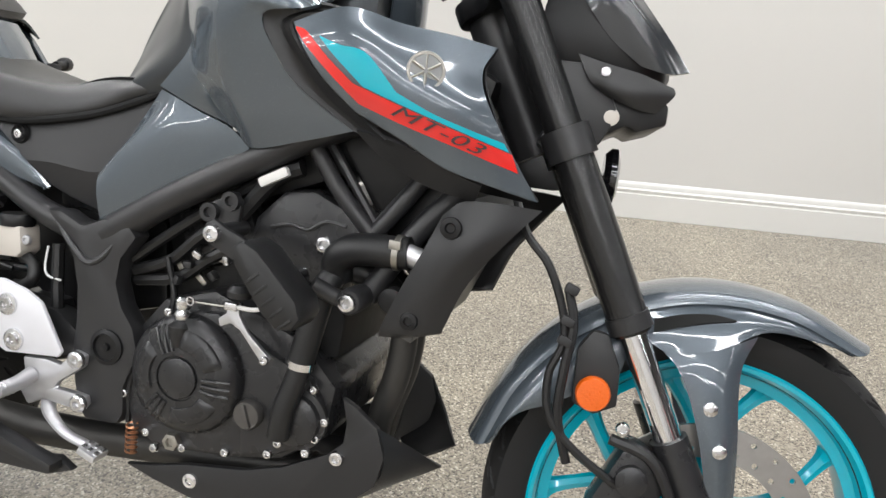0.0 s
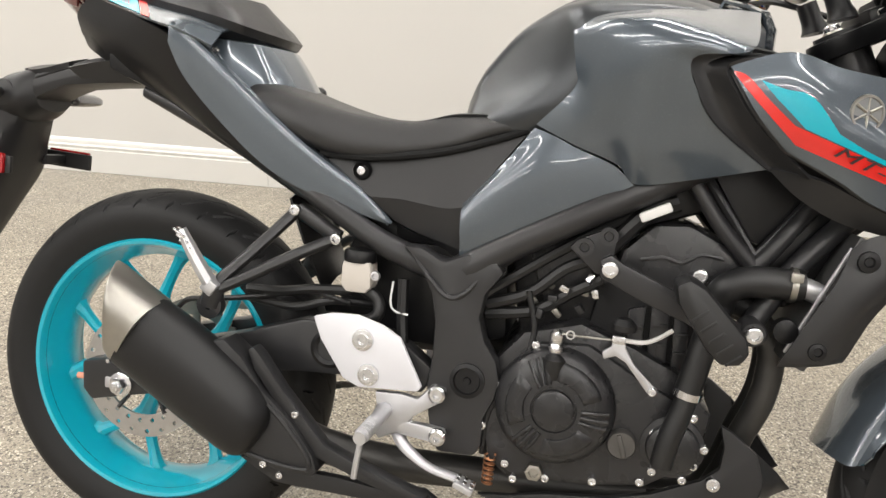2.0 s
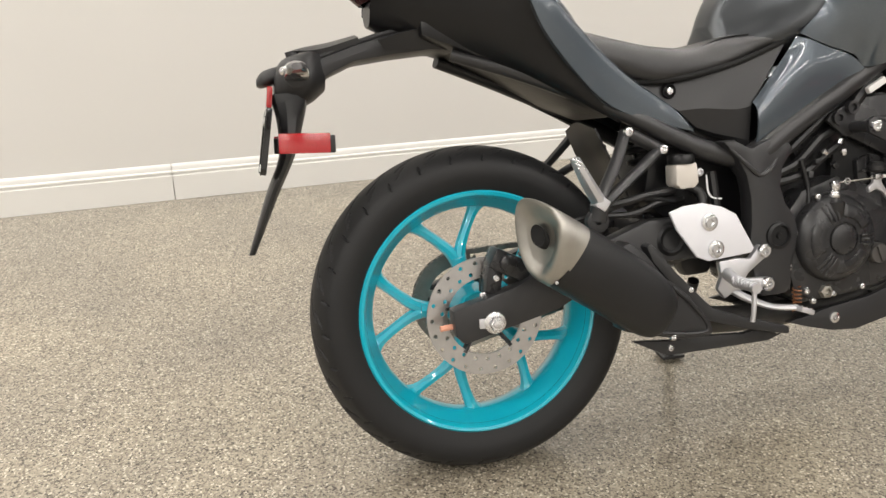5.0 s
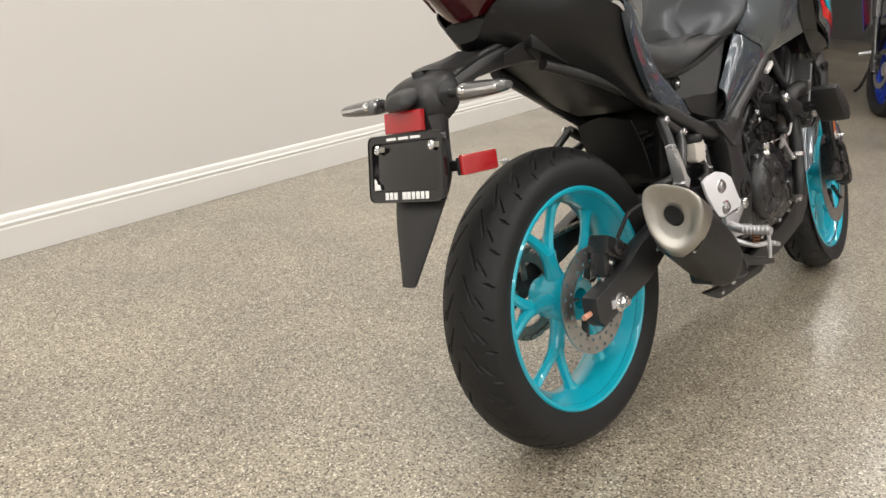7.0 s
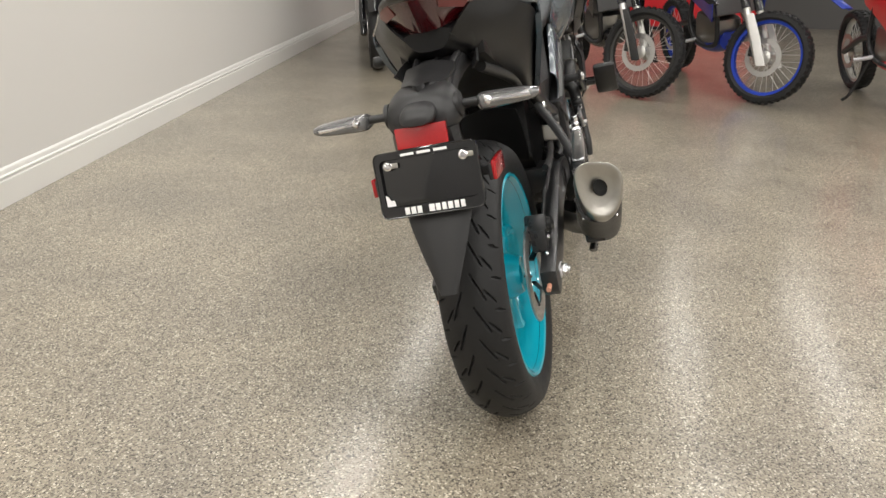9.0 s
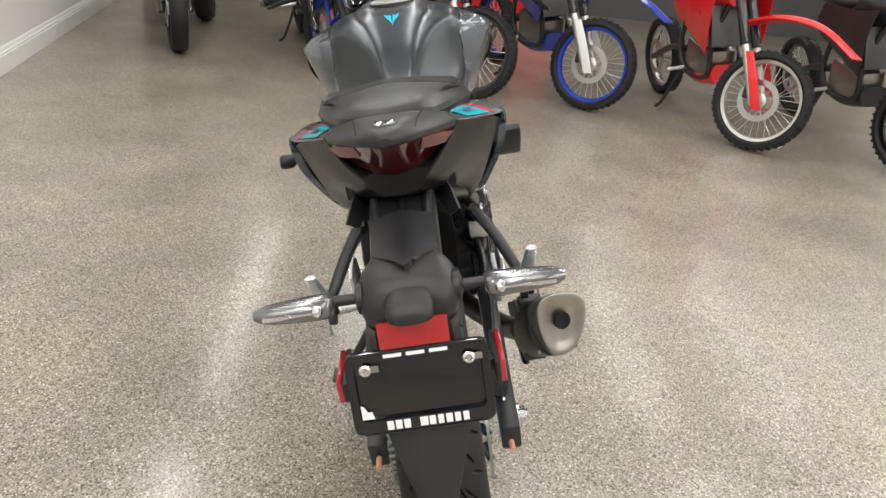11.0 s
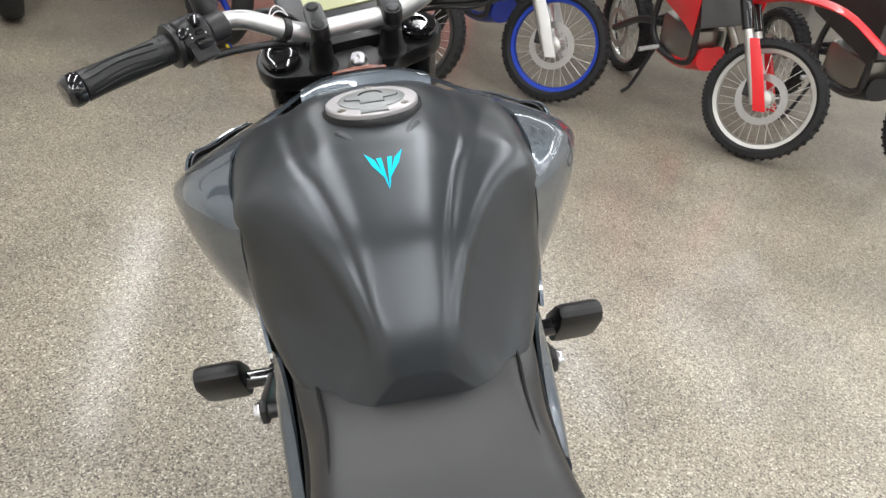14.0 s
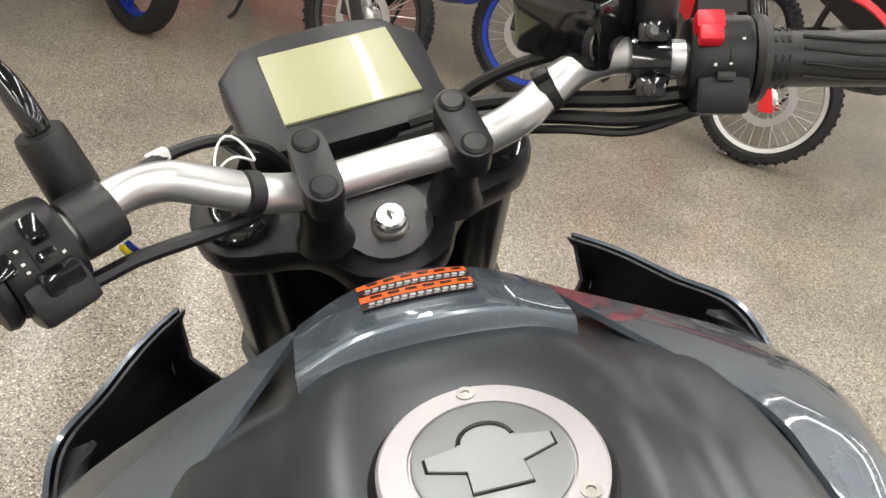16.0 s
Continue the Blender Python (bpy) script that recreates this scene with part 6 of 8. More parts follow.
# belly pan: two sides and a floor
BEL = [(0.599, 0.245), (0.646, 0.252), (0.7, 0.265), (0.789, 0.277), (0.848, 0.295), (0.912, 0.328), (0.934, 0.349), (0.936, 0.38), (0.927, 0.412), (0.945, 0.404), (0.981, 0.378), (0.994, 0.34), (0.985, 0.298), (0.94, 0.256), (0.86, 0.236), (0.76, 0.213), (0.706, 0.216), (0.647, 0.23)]
for s in (-1, 1):
    part("belly_pan", slab(BEL, s * 0.128, s * 0.14, 0.003), "plastic", BIKE, "matt black belly pan side")
    nose = patch([[(0.981, s * 0.136, 0.379), (0.993, s * 0.136, 0.342), (0.985, s * 0.134, 0.3), (0.94, s * 0.132, 0.258)], [(1.02, s * 0.09, 0.342), (1.022, s * 0.09, 0.322), (1.005, s * 0.09, 0.29), (0.96, s * 0.09, 0.258)], [(1.053, s * 0.044, 0.303), (1.043, s * 0.044, 0.297), (1.022, s * 0.044, 0.283), (0.98, s * 0.044, 0.26)]], 4, 4, 0.004, straight=True)
    part("belly_nose", nose, "plastic", BIKE)
    part("belly_bolt", socket_bolt((0.928, s * 0.14, 0.327), 0.011, 0.007, s), "zinc", BIKE)
    part("belly_bolt", lathe([(0.012, 0), (0.011, s * 0.003), (0.006, s * 0.004), (0.005, s * 0.001)], (0.708, s * 0.14, 0.243), "y", 16), "chrome", BIKE)
part("belly_floor", block((0.79, 0, 0.238), (0.27, 0.25, 0.006), 0.002, (0, -4, 0)), "plastic", BIKE)

# rider rests
for s in (-1, 1):
    hp = slab([(0.331, 0.485), (0.36, 0.494), (0.4, 0.497), (0.44, 0.487), (0.468, 0.472), (0.506, 0.405), (0.5, 0.396), (0.41, 0.388), (0.385, 0.398), (0.345, 0.452)], s * 0.164, s * 0.172, 0.004)
    heel = part("heel_guard", hp, "guard", BIKE, "silver aluminium heel guard")
    for x, z in ((0.411, 0.461), (0.424, 0.41)):
        part("heel_bolt", lathe([(0.017, 0), (0.016, s * 0.003), (0.0105, s * 0.004), (0.0105, s * 0.008), (0.006, s * 0.008), (0.0055, s * 0.003)], (x, s * 0.172, z), "y", 22), "zinc", heel)
    ybr = slab([(0.434, 0.385), (0.475, 0.388), (0.5, 0.384), (0.521, 0.409), (0.541, 0.404), (0.538, 0.386), (0.498, 0.357), (0.491, 0.347), (0.521, 0.346), (0.545, 0.344), (0.548, 0.331), (0.537, 0.32), (0.471, 0.326), (0.446, 0.312), (0.431, 0.332), (0.44, 0.355)], s * 0.152, s * 0.166, 0.005)
    part("rest_bracket", ybr, "alu", BIKE, "cast aluminium footrest bracket")
    for x, z in ((0.529, 0.397), (0.536, 0.333)):
        part("bracket_bolt", lathe([(0.0135, 0), (0.013, s * 0.006), (0.0095, s * 0.009), (0.0055, s * 0.009), (0.005, s * 0.003)], (x, s * 0.166, z), "y", 20), "zinc", BIKE)
    pg = tube([(0.452, s * 0.165, 0.36), (0.449, s * 0.2, 0.352), (0.446, s * 0.262, 0.348)], [0.0125, 0.0105, 0.0095], 12)
    peg = part("footrest", pg, "alu", BIKE, "ribbed aluminium footrest")
    for k in range(7):
        part("rest_rib", lathe([(0.0105, -0.0022), (0.0116, 0.0), (0.0105, 0.0022)], (0.4475, s * (0.2 + 0.009 * k), 0.351), "y", 12), "alu", peg)
    part("rest_feeler", tube([(0.446, s * 0.255, 0.345), (0.443, s * 0.257, 0.31), (0.441, s * 0.256, 0.288)], 0.0045, 8), "alu", peg)
part("brake_pedal", tube([(0.47, -0.15, 0.325), (0.49, -0.17, 0.31), (0.53, -0.185, 0.293), (0.575, -0.195, 0.288)], [0.011, 0.01, 0.008, 0.008], 10, flat=0.7), "alu", BIKE, "polished brake pedal")
tp = block((0.588, -0.2, 0.283), (0.03, 0.032, 0.01), 0.003, (0, 20, 0))
part("pedal_pad", tp, "alu", BIKE)
for k in range(6):
    part("pad_stud", block((0.579 + 0.01 * (k % 3), -0.192 - 0.014 * (k // 3), 0.291 - 0.0035 * (k % 3)), (0.006, 0.009, 0.005), 0.001, (0, 20, 0)), "zinc", BIKE)
part("pedal_spring", tube([(0.614 + 0.008 * math.cos(t), -0.15 + 0.008 * math.sin(t), 0.315 - 0.0012 * t) for t in np.linspace(0, 40, 60)], 0.0016, 5, 1), "copper", BIKE)

# pillion rests
for s in (-1, 1):
    hg = tube([(0.274, s * 0.12, 0.634), (0.235, s * 0.158, 0.58), (0.19, s * 0.19, 0.525), (0.18, s * 0.2, 0.505)], 0.0115, 10, flat=0.8)
    tube([(0.343, s * 0.12, 0.599), (0.29, s * 0.152, 0.57), (0.22, s * 0.182, 0.528), (0.185, s * 0.2, 0.508)], 0.0115, 10, bm=hg, flat=0.8)
    tube([(0.274, s * 0.12, 0.634), (0.343, s * 0.12, 0.599)], 0.012, 10, bm=hg)
    tube([(0.185, s * 0.2, 0.515), (0.178, s * 0.196, 0.485)], 0.016, 12, bm=hg)
    part("pillion_hanger", hg, "frame", BIKE, "black triangular pillion footrest hanger")
    part("hanger_boss", lathe([(0.02, 0), (0.02, s * 0.014), (0.012, s * 0.016), (0.006, s * 0.016), (0.005, s * 0.006)], (0.178, s * 0.188, 0.484), "y", 22), "frame", BIKE)
    for x, z in ((0.274, 0.634), (0.343, 0.598)):
        part("hanger_bolt", socket_bolt((x, s * 0.131, z), 0.0095, 0.007, s), "zinc", BIKE)
    pp = tube([(0.178, s * 0.204, 0.52), (0.157, s * 0.209, 0.553), (0.133, s * 0.214, 0.594)], [0.016, 0.0145, 0.011], 8, flat=0.7)
    peg = part("pillion_footrest", pp, "alu", BIKE, "folded ribbed pillion footrest")
    for k in range(8):
        q = np.array([0.168, s * 0.207, 0.534]) + (np.array([0.133, s * 0.217, 0.594]) - np.array([0.168, s * 0.207, 0.534])) * k / 7.5
        part("peg_rib", block(tuple(q), (0.022, 0.017, 0.0035), 0.001, (0, 30, 0)), "zinc", peg)
    part("peg_joint", block((0.182, s * 0.203, 0.515), (0.022, 0.028, 0.022), 0.004, (0, 35, 0)), "alu", peg)

# strap knob under the far side of the tail
kn = part("strap_knob", tube([(0.172, 0.178, 0.818), (0.168, 0.198, 0.82), (0.165, 0.204, 0.821), (0.16, 0.222, 0.823), (0.159, 0.226, 0.8235)], [0.007, 0.007, 0.0125, 0.013, 0.008], 14, 3), "hose", BIKE, "black rubber strap knob")
part("knob_bracket", block((0.175, 0.165, 0.805), (0.02, 0.03, 0.03), 0.004), "plastic", kn)

# brake fluid reservoir, hoses and wiring behind the pivot plate
res = part("fluid_reservoir", slab([(0.36, 0.532), (0.37, 0.523), (0.4, 0.524), (0.408, 0.534), (0.404, 0.572), (0.36, 0.569)], -0.148, -0.106, 0.006), "reservoir", BIKE, "milky brake fluid reservoir with a black cap")
part("reservoir_cap", lathe([(0.0245, 0), (0.025, 0.004), (0.025, 0.014), (0.022, 0.018), (0.0, 0.018)], (0.382, -0.127, 0.569), "z", 20), "darkplastic", res)
part("reservoir_bolt", socket_bolt((0.412, -0.14, 0.552), 0.008), "alu", res)
part("reservoir_hose", tube([(0.39, -0.127, 0.528), (0.415, -0.13, 0.515), (0.42, -0.135, 0.495), (0.405, -0.135, 0.482), (0.385, -0.13, 0.478)], 0.0095, 10), "hose", BIKE)
part("shock", lathe([(0.024, 0), (0.024, 0.02), (0.016, 0.022), (0.016, 0.14), (0.024, 0.142), (0.022, 0.16)], (0.385, -0.02, 0.455), "z", 20, turn=pose(0, 0, 0, 0, -12, 0)), "engine", BIKE)
part("shock_spring", tube([(0.385 - 0.19 * (0.003 * t) + 0.034 * math.cos(t), -0.02 + 0.034 * math.sin(t), 0.475 + 0.0035 * t) for t in np.linspace(0, 40, 120)], 0.006, 6, 1), "darkplastic", BIKE)
part("pipe_clip", tube([(0.436, -0.125, 0.545), (0.436, -0.13, 0.515), (0.444, -0.132, 0.502), (0.465, -0.13, 0.498)], 0.0018, 6), "white", BIKE)
for pts, r in (
    ([(0.2, -0.12, 0.5), (0.26, -0.125, 0.505), (0.31, -0.125, 0.515), (0.37, -0.12, 0.52)], 0.008),
    ([(0.2, -0.115, 0.485), (0.28, -0.12, 0.482), (0.34, -0.12, 0.5), (0.4, -0.1, 0.5)], 0.0065),
    ([(0.58, -0.115, 0.53), (0.64, -0.118, 0.555), (0.69, -0.12, 0.6), (0.74, -0.115, 0.62)], 0.009),
    ([(0.58, -0.11, 0.515), (0.65, -0.115, 0.53), (0.7, -0.12, 0.565), (0.74, -0.12, 0.59)], 0.009),
    ([(0.575, -0.12, 0.545), (0.62, -0.12, 0.58), (0.68, -0.118, 0.625), (0.76, -0.11, 0.68), (0.82, -0.1, 0.72)], 0.008),
    ([(0.74, -0.12, 0.63), (0.79, -0.12, 0.69), (0.83, -0.118, 0.71)], 0.012),
    ([(0.64, -0.128, 0.56), (0.655, -0.13, 0.5), (0.64, -0.14, 0.44), (0.605, -0.145, 0.38), (0.6, -0.14, 0.31)], 0.0045),
    ([(0.45, -0.12, 0.55), (0.455, -0.125, 0.49), (0.46, -0.13, 0.44), (0.44, -0.13, 0.4)], 0.009),
):
    part("hose", tube(pts, r, 8, 6), "hose", BIKE)
part("throttle_body", block((0.7, 0, 0.6), (0.12, 0.2, 0.09), 0.015, (0, -20, 0)), "engine", BIKE)
part("airbox", block((0.78, 0, 0.71), (0.3, 0.18, 0.09), 0.02, (0, -22, 0)), "darkplastic", BIKE)
part("battery_box", block((0.5, 0, 0.66), (0.16, 0.18, 0.12), 0.015), "darkplastic", BIKE)
for k, (x, y, z) in enumerate(((0.675, -0.13, 0.555), (0.69, -0.132, 0.572), (0.715, -0.13, 0.545), (0.735, -0.13, 0.57), (0.66, -0.13, 0.53), (0.725, -0.132, 0.59))):
    part("cable_clip", block((x, y, z), (0.014, 0.012, 0.01), 0.003, (10 * k, 25 * k, 5 * k)), "zinc" if k % 2 else "plastic", BIKE)
part("white_connector", block((0.8, -0.14, 0.695), (0.045, 0.012, 0.014), 0.004, (0, -28, 0)), "mx_white", BIKE, "white connector on the frame tube")

# side stand on the far side
part("side_stand", tube([(0.56, 0.13, 0.29), (0.57, 0.19, 0.2), (0.575, 0.27, 0.085)], [0.013, 0.012, 0.011], 12), "frame", BIKE, "black side stand")
part("stand_foot", block((0.578, 0.278, 0.081), (0.06, 0.05, 0.008), 0.003, (14, 0, 0)), "frame", BIKE)

# ---- the motorcycle: radiator, fork, bars, lamp ----
def leg(z, y=0.0, off=0.0):
    """A point on the fork leg's line at height z; off moves it forward, square to the leg."""
    return (1.07 + (0.964 - z) * 0.5 + off * math.cos(RAKE), y, z + off * math.sin(RAKE))


rad = block((1.036, 0, 0.602), (0.035, 0.31, 0.19), 0.004, (0, 22, 0))
part("radiator", rad, "radiator", BIKE, "aluminium radiator core")
part("radiator_edge", block((1.0175, -0.157, 0.606), (0.006, 0.005, 0.16), 0.002, (0, 22, 0)), "alu", BIKE, "bare aluminium radiator edge")
part("fan_shroud", slab([(0.945, 0.635), (0.965, 0.6), (0.99, 0.575), (1.02, 0.6), (1.055, 0.69), (1.05, 0.735), (0.99, 0.73), (0.95, 0.7)], -0.09, 0.09, 0.012), "darkplastic", BIKE, "black fan shroud behind the radiator")
for s in (-1, 1):
    part("down_tube", tube([(1.06, s * 0.095, 0.72), (0.997, s * 0.112, 0.645), (0.955, s * 0.125, 0.575), (0.943, s * 0.13, 0.553)], 0.0155, 14), "frame", BIKE, "black frame down tube")
for s in (-1, 1):
    g = patch([
        [(1.043, s * 0.17, 0.68), (1.068, s * 0.172, 0.7), (1.11, s * 0.168, 0.703), (1.161, s * 0.15, 0.7)],
        [(1.03, s * 0.185, 0.64), (1.06, s * 0.19, 0.645), (1.09, s * 0.185, 0.645), (1.128, s * 0.165, 0.66)],
        [(1.005, s * 0.185, 0.585), (1.03, s * 0.19, 0.585), (1.055, s * 0.187, 0.59), (1.085, s * 0.17, 0.6)],
        [(0.984, s * 0.18, 0.535), (1.005, s * 0.184, 0.532), (1.035, s * 0.18, 0.533), (1.063, s * 0.168, 0.545)],
        [(0.978, s * 0.172, 0.515), (1.0, s * 0.174, 0.518), (1.03, s * 0.173, 0.524), (1.058, s * 0.164, 0.531)]], 6, 5, 0.005)
    part("radiator_guard", g, "plastic", BIKE, "matt black radiator side guard")
    part("guard_screw", lathe([(0.014, 0), (0.013, s * 0.003), (0.007, s * 0.004), (0.005, s * 0.001)], (1.06, s * 0.189, 0.668), "y", 18), "darkplastic", BIKE)
    part("guard_screw", lathe([(0.012, 0), (0.011, s * 0.003), (0.006, s * 0.004), (0.005, s * 0.001)], (1.02, s * 0.186, 0.545), "y", 18), "darkplastic", BIKE)
part("upper_hose", tube([(0.9, -0.13, 0.575), (0.903, -0.142, 0.6), (0.93, -0.145, 0.617), (0.985, -0.145, 0.621), (1.0, -0.145, 0.622)], 0.0215, 14), "hose", BIKE, "black upper coolant hose")
part("hose_clamp", lathe([(0.0235, -0.004), (0.0235, 0.004)], (0.986, -0.145, 0.621), "x", 24), "steel", BIKE, "steel hose clamp")
part("clamp_screw", block((0.986, -0.168, 0.634), (0.016, 0.006, 0.012), 0.002), "steel", BIKE)
part("radiator_spigot", tube([(0.995, -0.145, 0.621), (1.018, -0.143, 0.614), (1.04, -0.135, 0.602)], 0.0145, 14), "alu", BIKE)
part("horn_bolt", lathe([(0.016, 0), (0.016, -0.02), (0.01, -0.022)], (0.985, -0.14, 0.56), "y", 18), "darkplastic", BIKE)
part("head_pipe", tube([leg(0.99, 0, -0.04), leg(0.78, 0, -0.04)], 0.034, 20), "frame", BIKE)
part("front_wiring", block((1.0, 0, 0.83), (0.12, 0.12, 0.1), 0.02, (0, 20, 0)), "darkplastic", BIKE)

# fork legs
for s in (-1, 1):
    y = s * 0.1
    up = tube([leg(0.985, y), leg(0.8, y), leg(0.78, y), leg(0.575, y), leg(0.56, y), leg(0.552, y)], [0.0245, 0.0245, 0.0265, 0.0265, 0.0275, 0.024], 24, 2, smooth=False)
    fk = turned("fork_leg", up, "forkblack", BIKE, "satin black upside-down fork tube")
    turned("fork_slider", tube([leg(0.556, y), leg(0.415, y)], 0.0185, 22), "chrome", fk, "chromed fork slider")
    turned("dust_seal", tube([leg(0.575, y), leg(0.556, y)], 0.0285, 22), "plastic", fk)
    ft = tube([leg(0.425, y), leg(0.36, y), leg(0.31, y), leg(0.27, y, 0.004)], [0.024, 0.0255, 0.027, 0.02], 18, 3)
    lathe([(0.026, -0.022), (0.026, 0.022)], leg(0.295, y), "y", 20, bm=ft)
    turned("axle_clamp", ft, "engine", fk, "black axle clamp")
    turned("clamp_ring", tube([leg(0.795, y), leg(0.76, y)], 0.0325, 22), "frame", fk)
    turned("fork_cap", lathe([(0.026, 0), (0.026, 0.006), (0.018, 0.01), (0.012, 0.01), (0.011, 0.006), (0.0, 0.006)], leg(0.988, y), "z", 24, turn=pose(0, 0, 0, 0, -26.6, 0)), "gloss", fk)
lt = bmesh.new()
block(leg(0.78, 0, -0.012), (0.055, 0.2, 0.032), 0.012, (0, 26.6, 0), bm=lt)
turned("lower_yoke", lt, "frame", BIKE, "black lower fork yoke")
# upper yoke: waisted plate
yo = [(-0.045, -0.06), (-0.03, -0.115), (0.0, -0.134), (0.03, -0.125), (0.036, -0.1), (0.03, -0.05), (0.034, 0.0), (0.03, 0.05), (0.036, 0.1), (0.03, 0.125), (0.0, 0.134), (-0.03, 0.115), (-0.045, 0.06), (-0.075, 0.035), (-0.085, 0.0), (-0.075, -0.035)]
yb = slab(yo, -0.014, 0.014, 0.005, 3)
YM = Matrix.Translation(leg(0.972, 0)) @ pose(0, 0, 0, 0, -26.6, 0)
yb.transform(YM @ pose(0, 0, 0, 90, 0, 0))
turned("upper_yoke", yb, "darkplastic", BIKE, "black upper fork yoke")


def on_yoke(bm):
    bm.transform(YM)
    return bm


ig = turned("ignition_lock", on_yoke(lathe([(0.021, 0.006), (0.021, 0.014), (0.019, 0.016), (0.0145, 0.017), (0.0135, 0.0225), (0.0115, 0.0245), (0.0, 0.0245)], (-0.046, 0, 0), "z", 32)), "steel", BIKE, "bright ignition lock")
turned("lock_barrel", on_yoke(lathe([(0.0115, 0.02), (0.0115, 0.0305), (0.0095, 0.033), (0.0035, 0.033), (0.003, 0.031), (0.0, 0.031)], (-0.046, 0, 0), "z", 24)), "zinc", ig)
turned("key_slot", on_yoke(block((-0.046, 0, 0.0332), (0.009, 0.0016, 0.0006), 0)), "header", ig)
turned("lock_bezel", on_yoke(lathe([(0.0225, 0.004), (0.0245, 0.01), (0.0235, 0.0135), (0.021, 0.012)], (-0.046, 0, 0), "z", 32)), "darkplastic", ig)
turned("stem_nut", on_yoke(lathe([(0.022, 0.012), (0.022, 0.02), (0.012, 0.02), (0.012, 0.014), (0, 0.014)], (-0.004, 0, 0), "z", 24)), "gloss", BIKE)

# handlebar: clamps and bar
barh = [(0.982, 0.0, 1.034), (0.981, 0.05, 1.034), (0.979, 0.068, 1.037), (0.974, 0.09, 1.047), (0.976, 0.112, 1.058), (0.976, 0.13, 1.0667), (0.967, 0.146, 1.0725), (0.953, 0.16, 1.0762), (0.934, 0.178, 1.0757), (0.922, 0.2, 1.0735), (0.866, 0.312, 1.064)]
barp = barh[::-1] + [(x, -y, z) for x, y, z in barh[1:]]
bar_r = [0.0112, 0.0112, 0.0112, 0.0114, 0.0116, 0.012, 0.0122, 0.0124, 0.0124, 0.0124, 0.0124]
hb = turned("handlebar", tube(barp, bar_r + bar_r[::-1][1:], 20, 6), "bar", BIKE, "silver anodised handlebar with two bends")
GD = np.array([-0.056, 0.112, -0.0095])
GD /= np.linalg.norm(GD)


def on_bar(bm, s, t):
    """Sets a body, built about the z axis, on the grip's line, t from the switch's inner edge; its x side faces the rider."""
    d = np.array([GD[0], s * GD[1], GD[2]])
    o = np.array([0.934, s * 0.178, 1.0747]) + d * t
    back = np.array([-1.0, 0, 0.35])
    back -= d * (back @ d)
    back /= np.linalg.norm(back)
    w = np.cross(d, back)
    bm.transform(Matrix([[back[i], w[i], d[i], o[i]] for i in range(3)] + [[0, 0, 0, 1]]))
    return bm


def on_switch(bm, s):
    """Sets a piece of a switch housing, built about the z axis, on the grip's line."""
    bm.transform(Matrix.Diagonal((0.95, 0.95, 0.82, 1.0)))
    return on_bar(bm, s, 0.003 if s < 0 else 0.006)


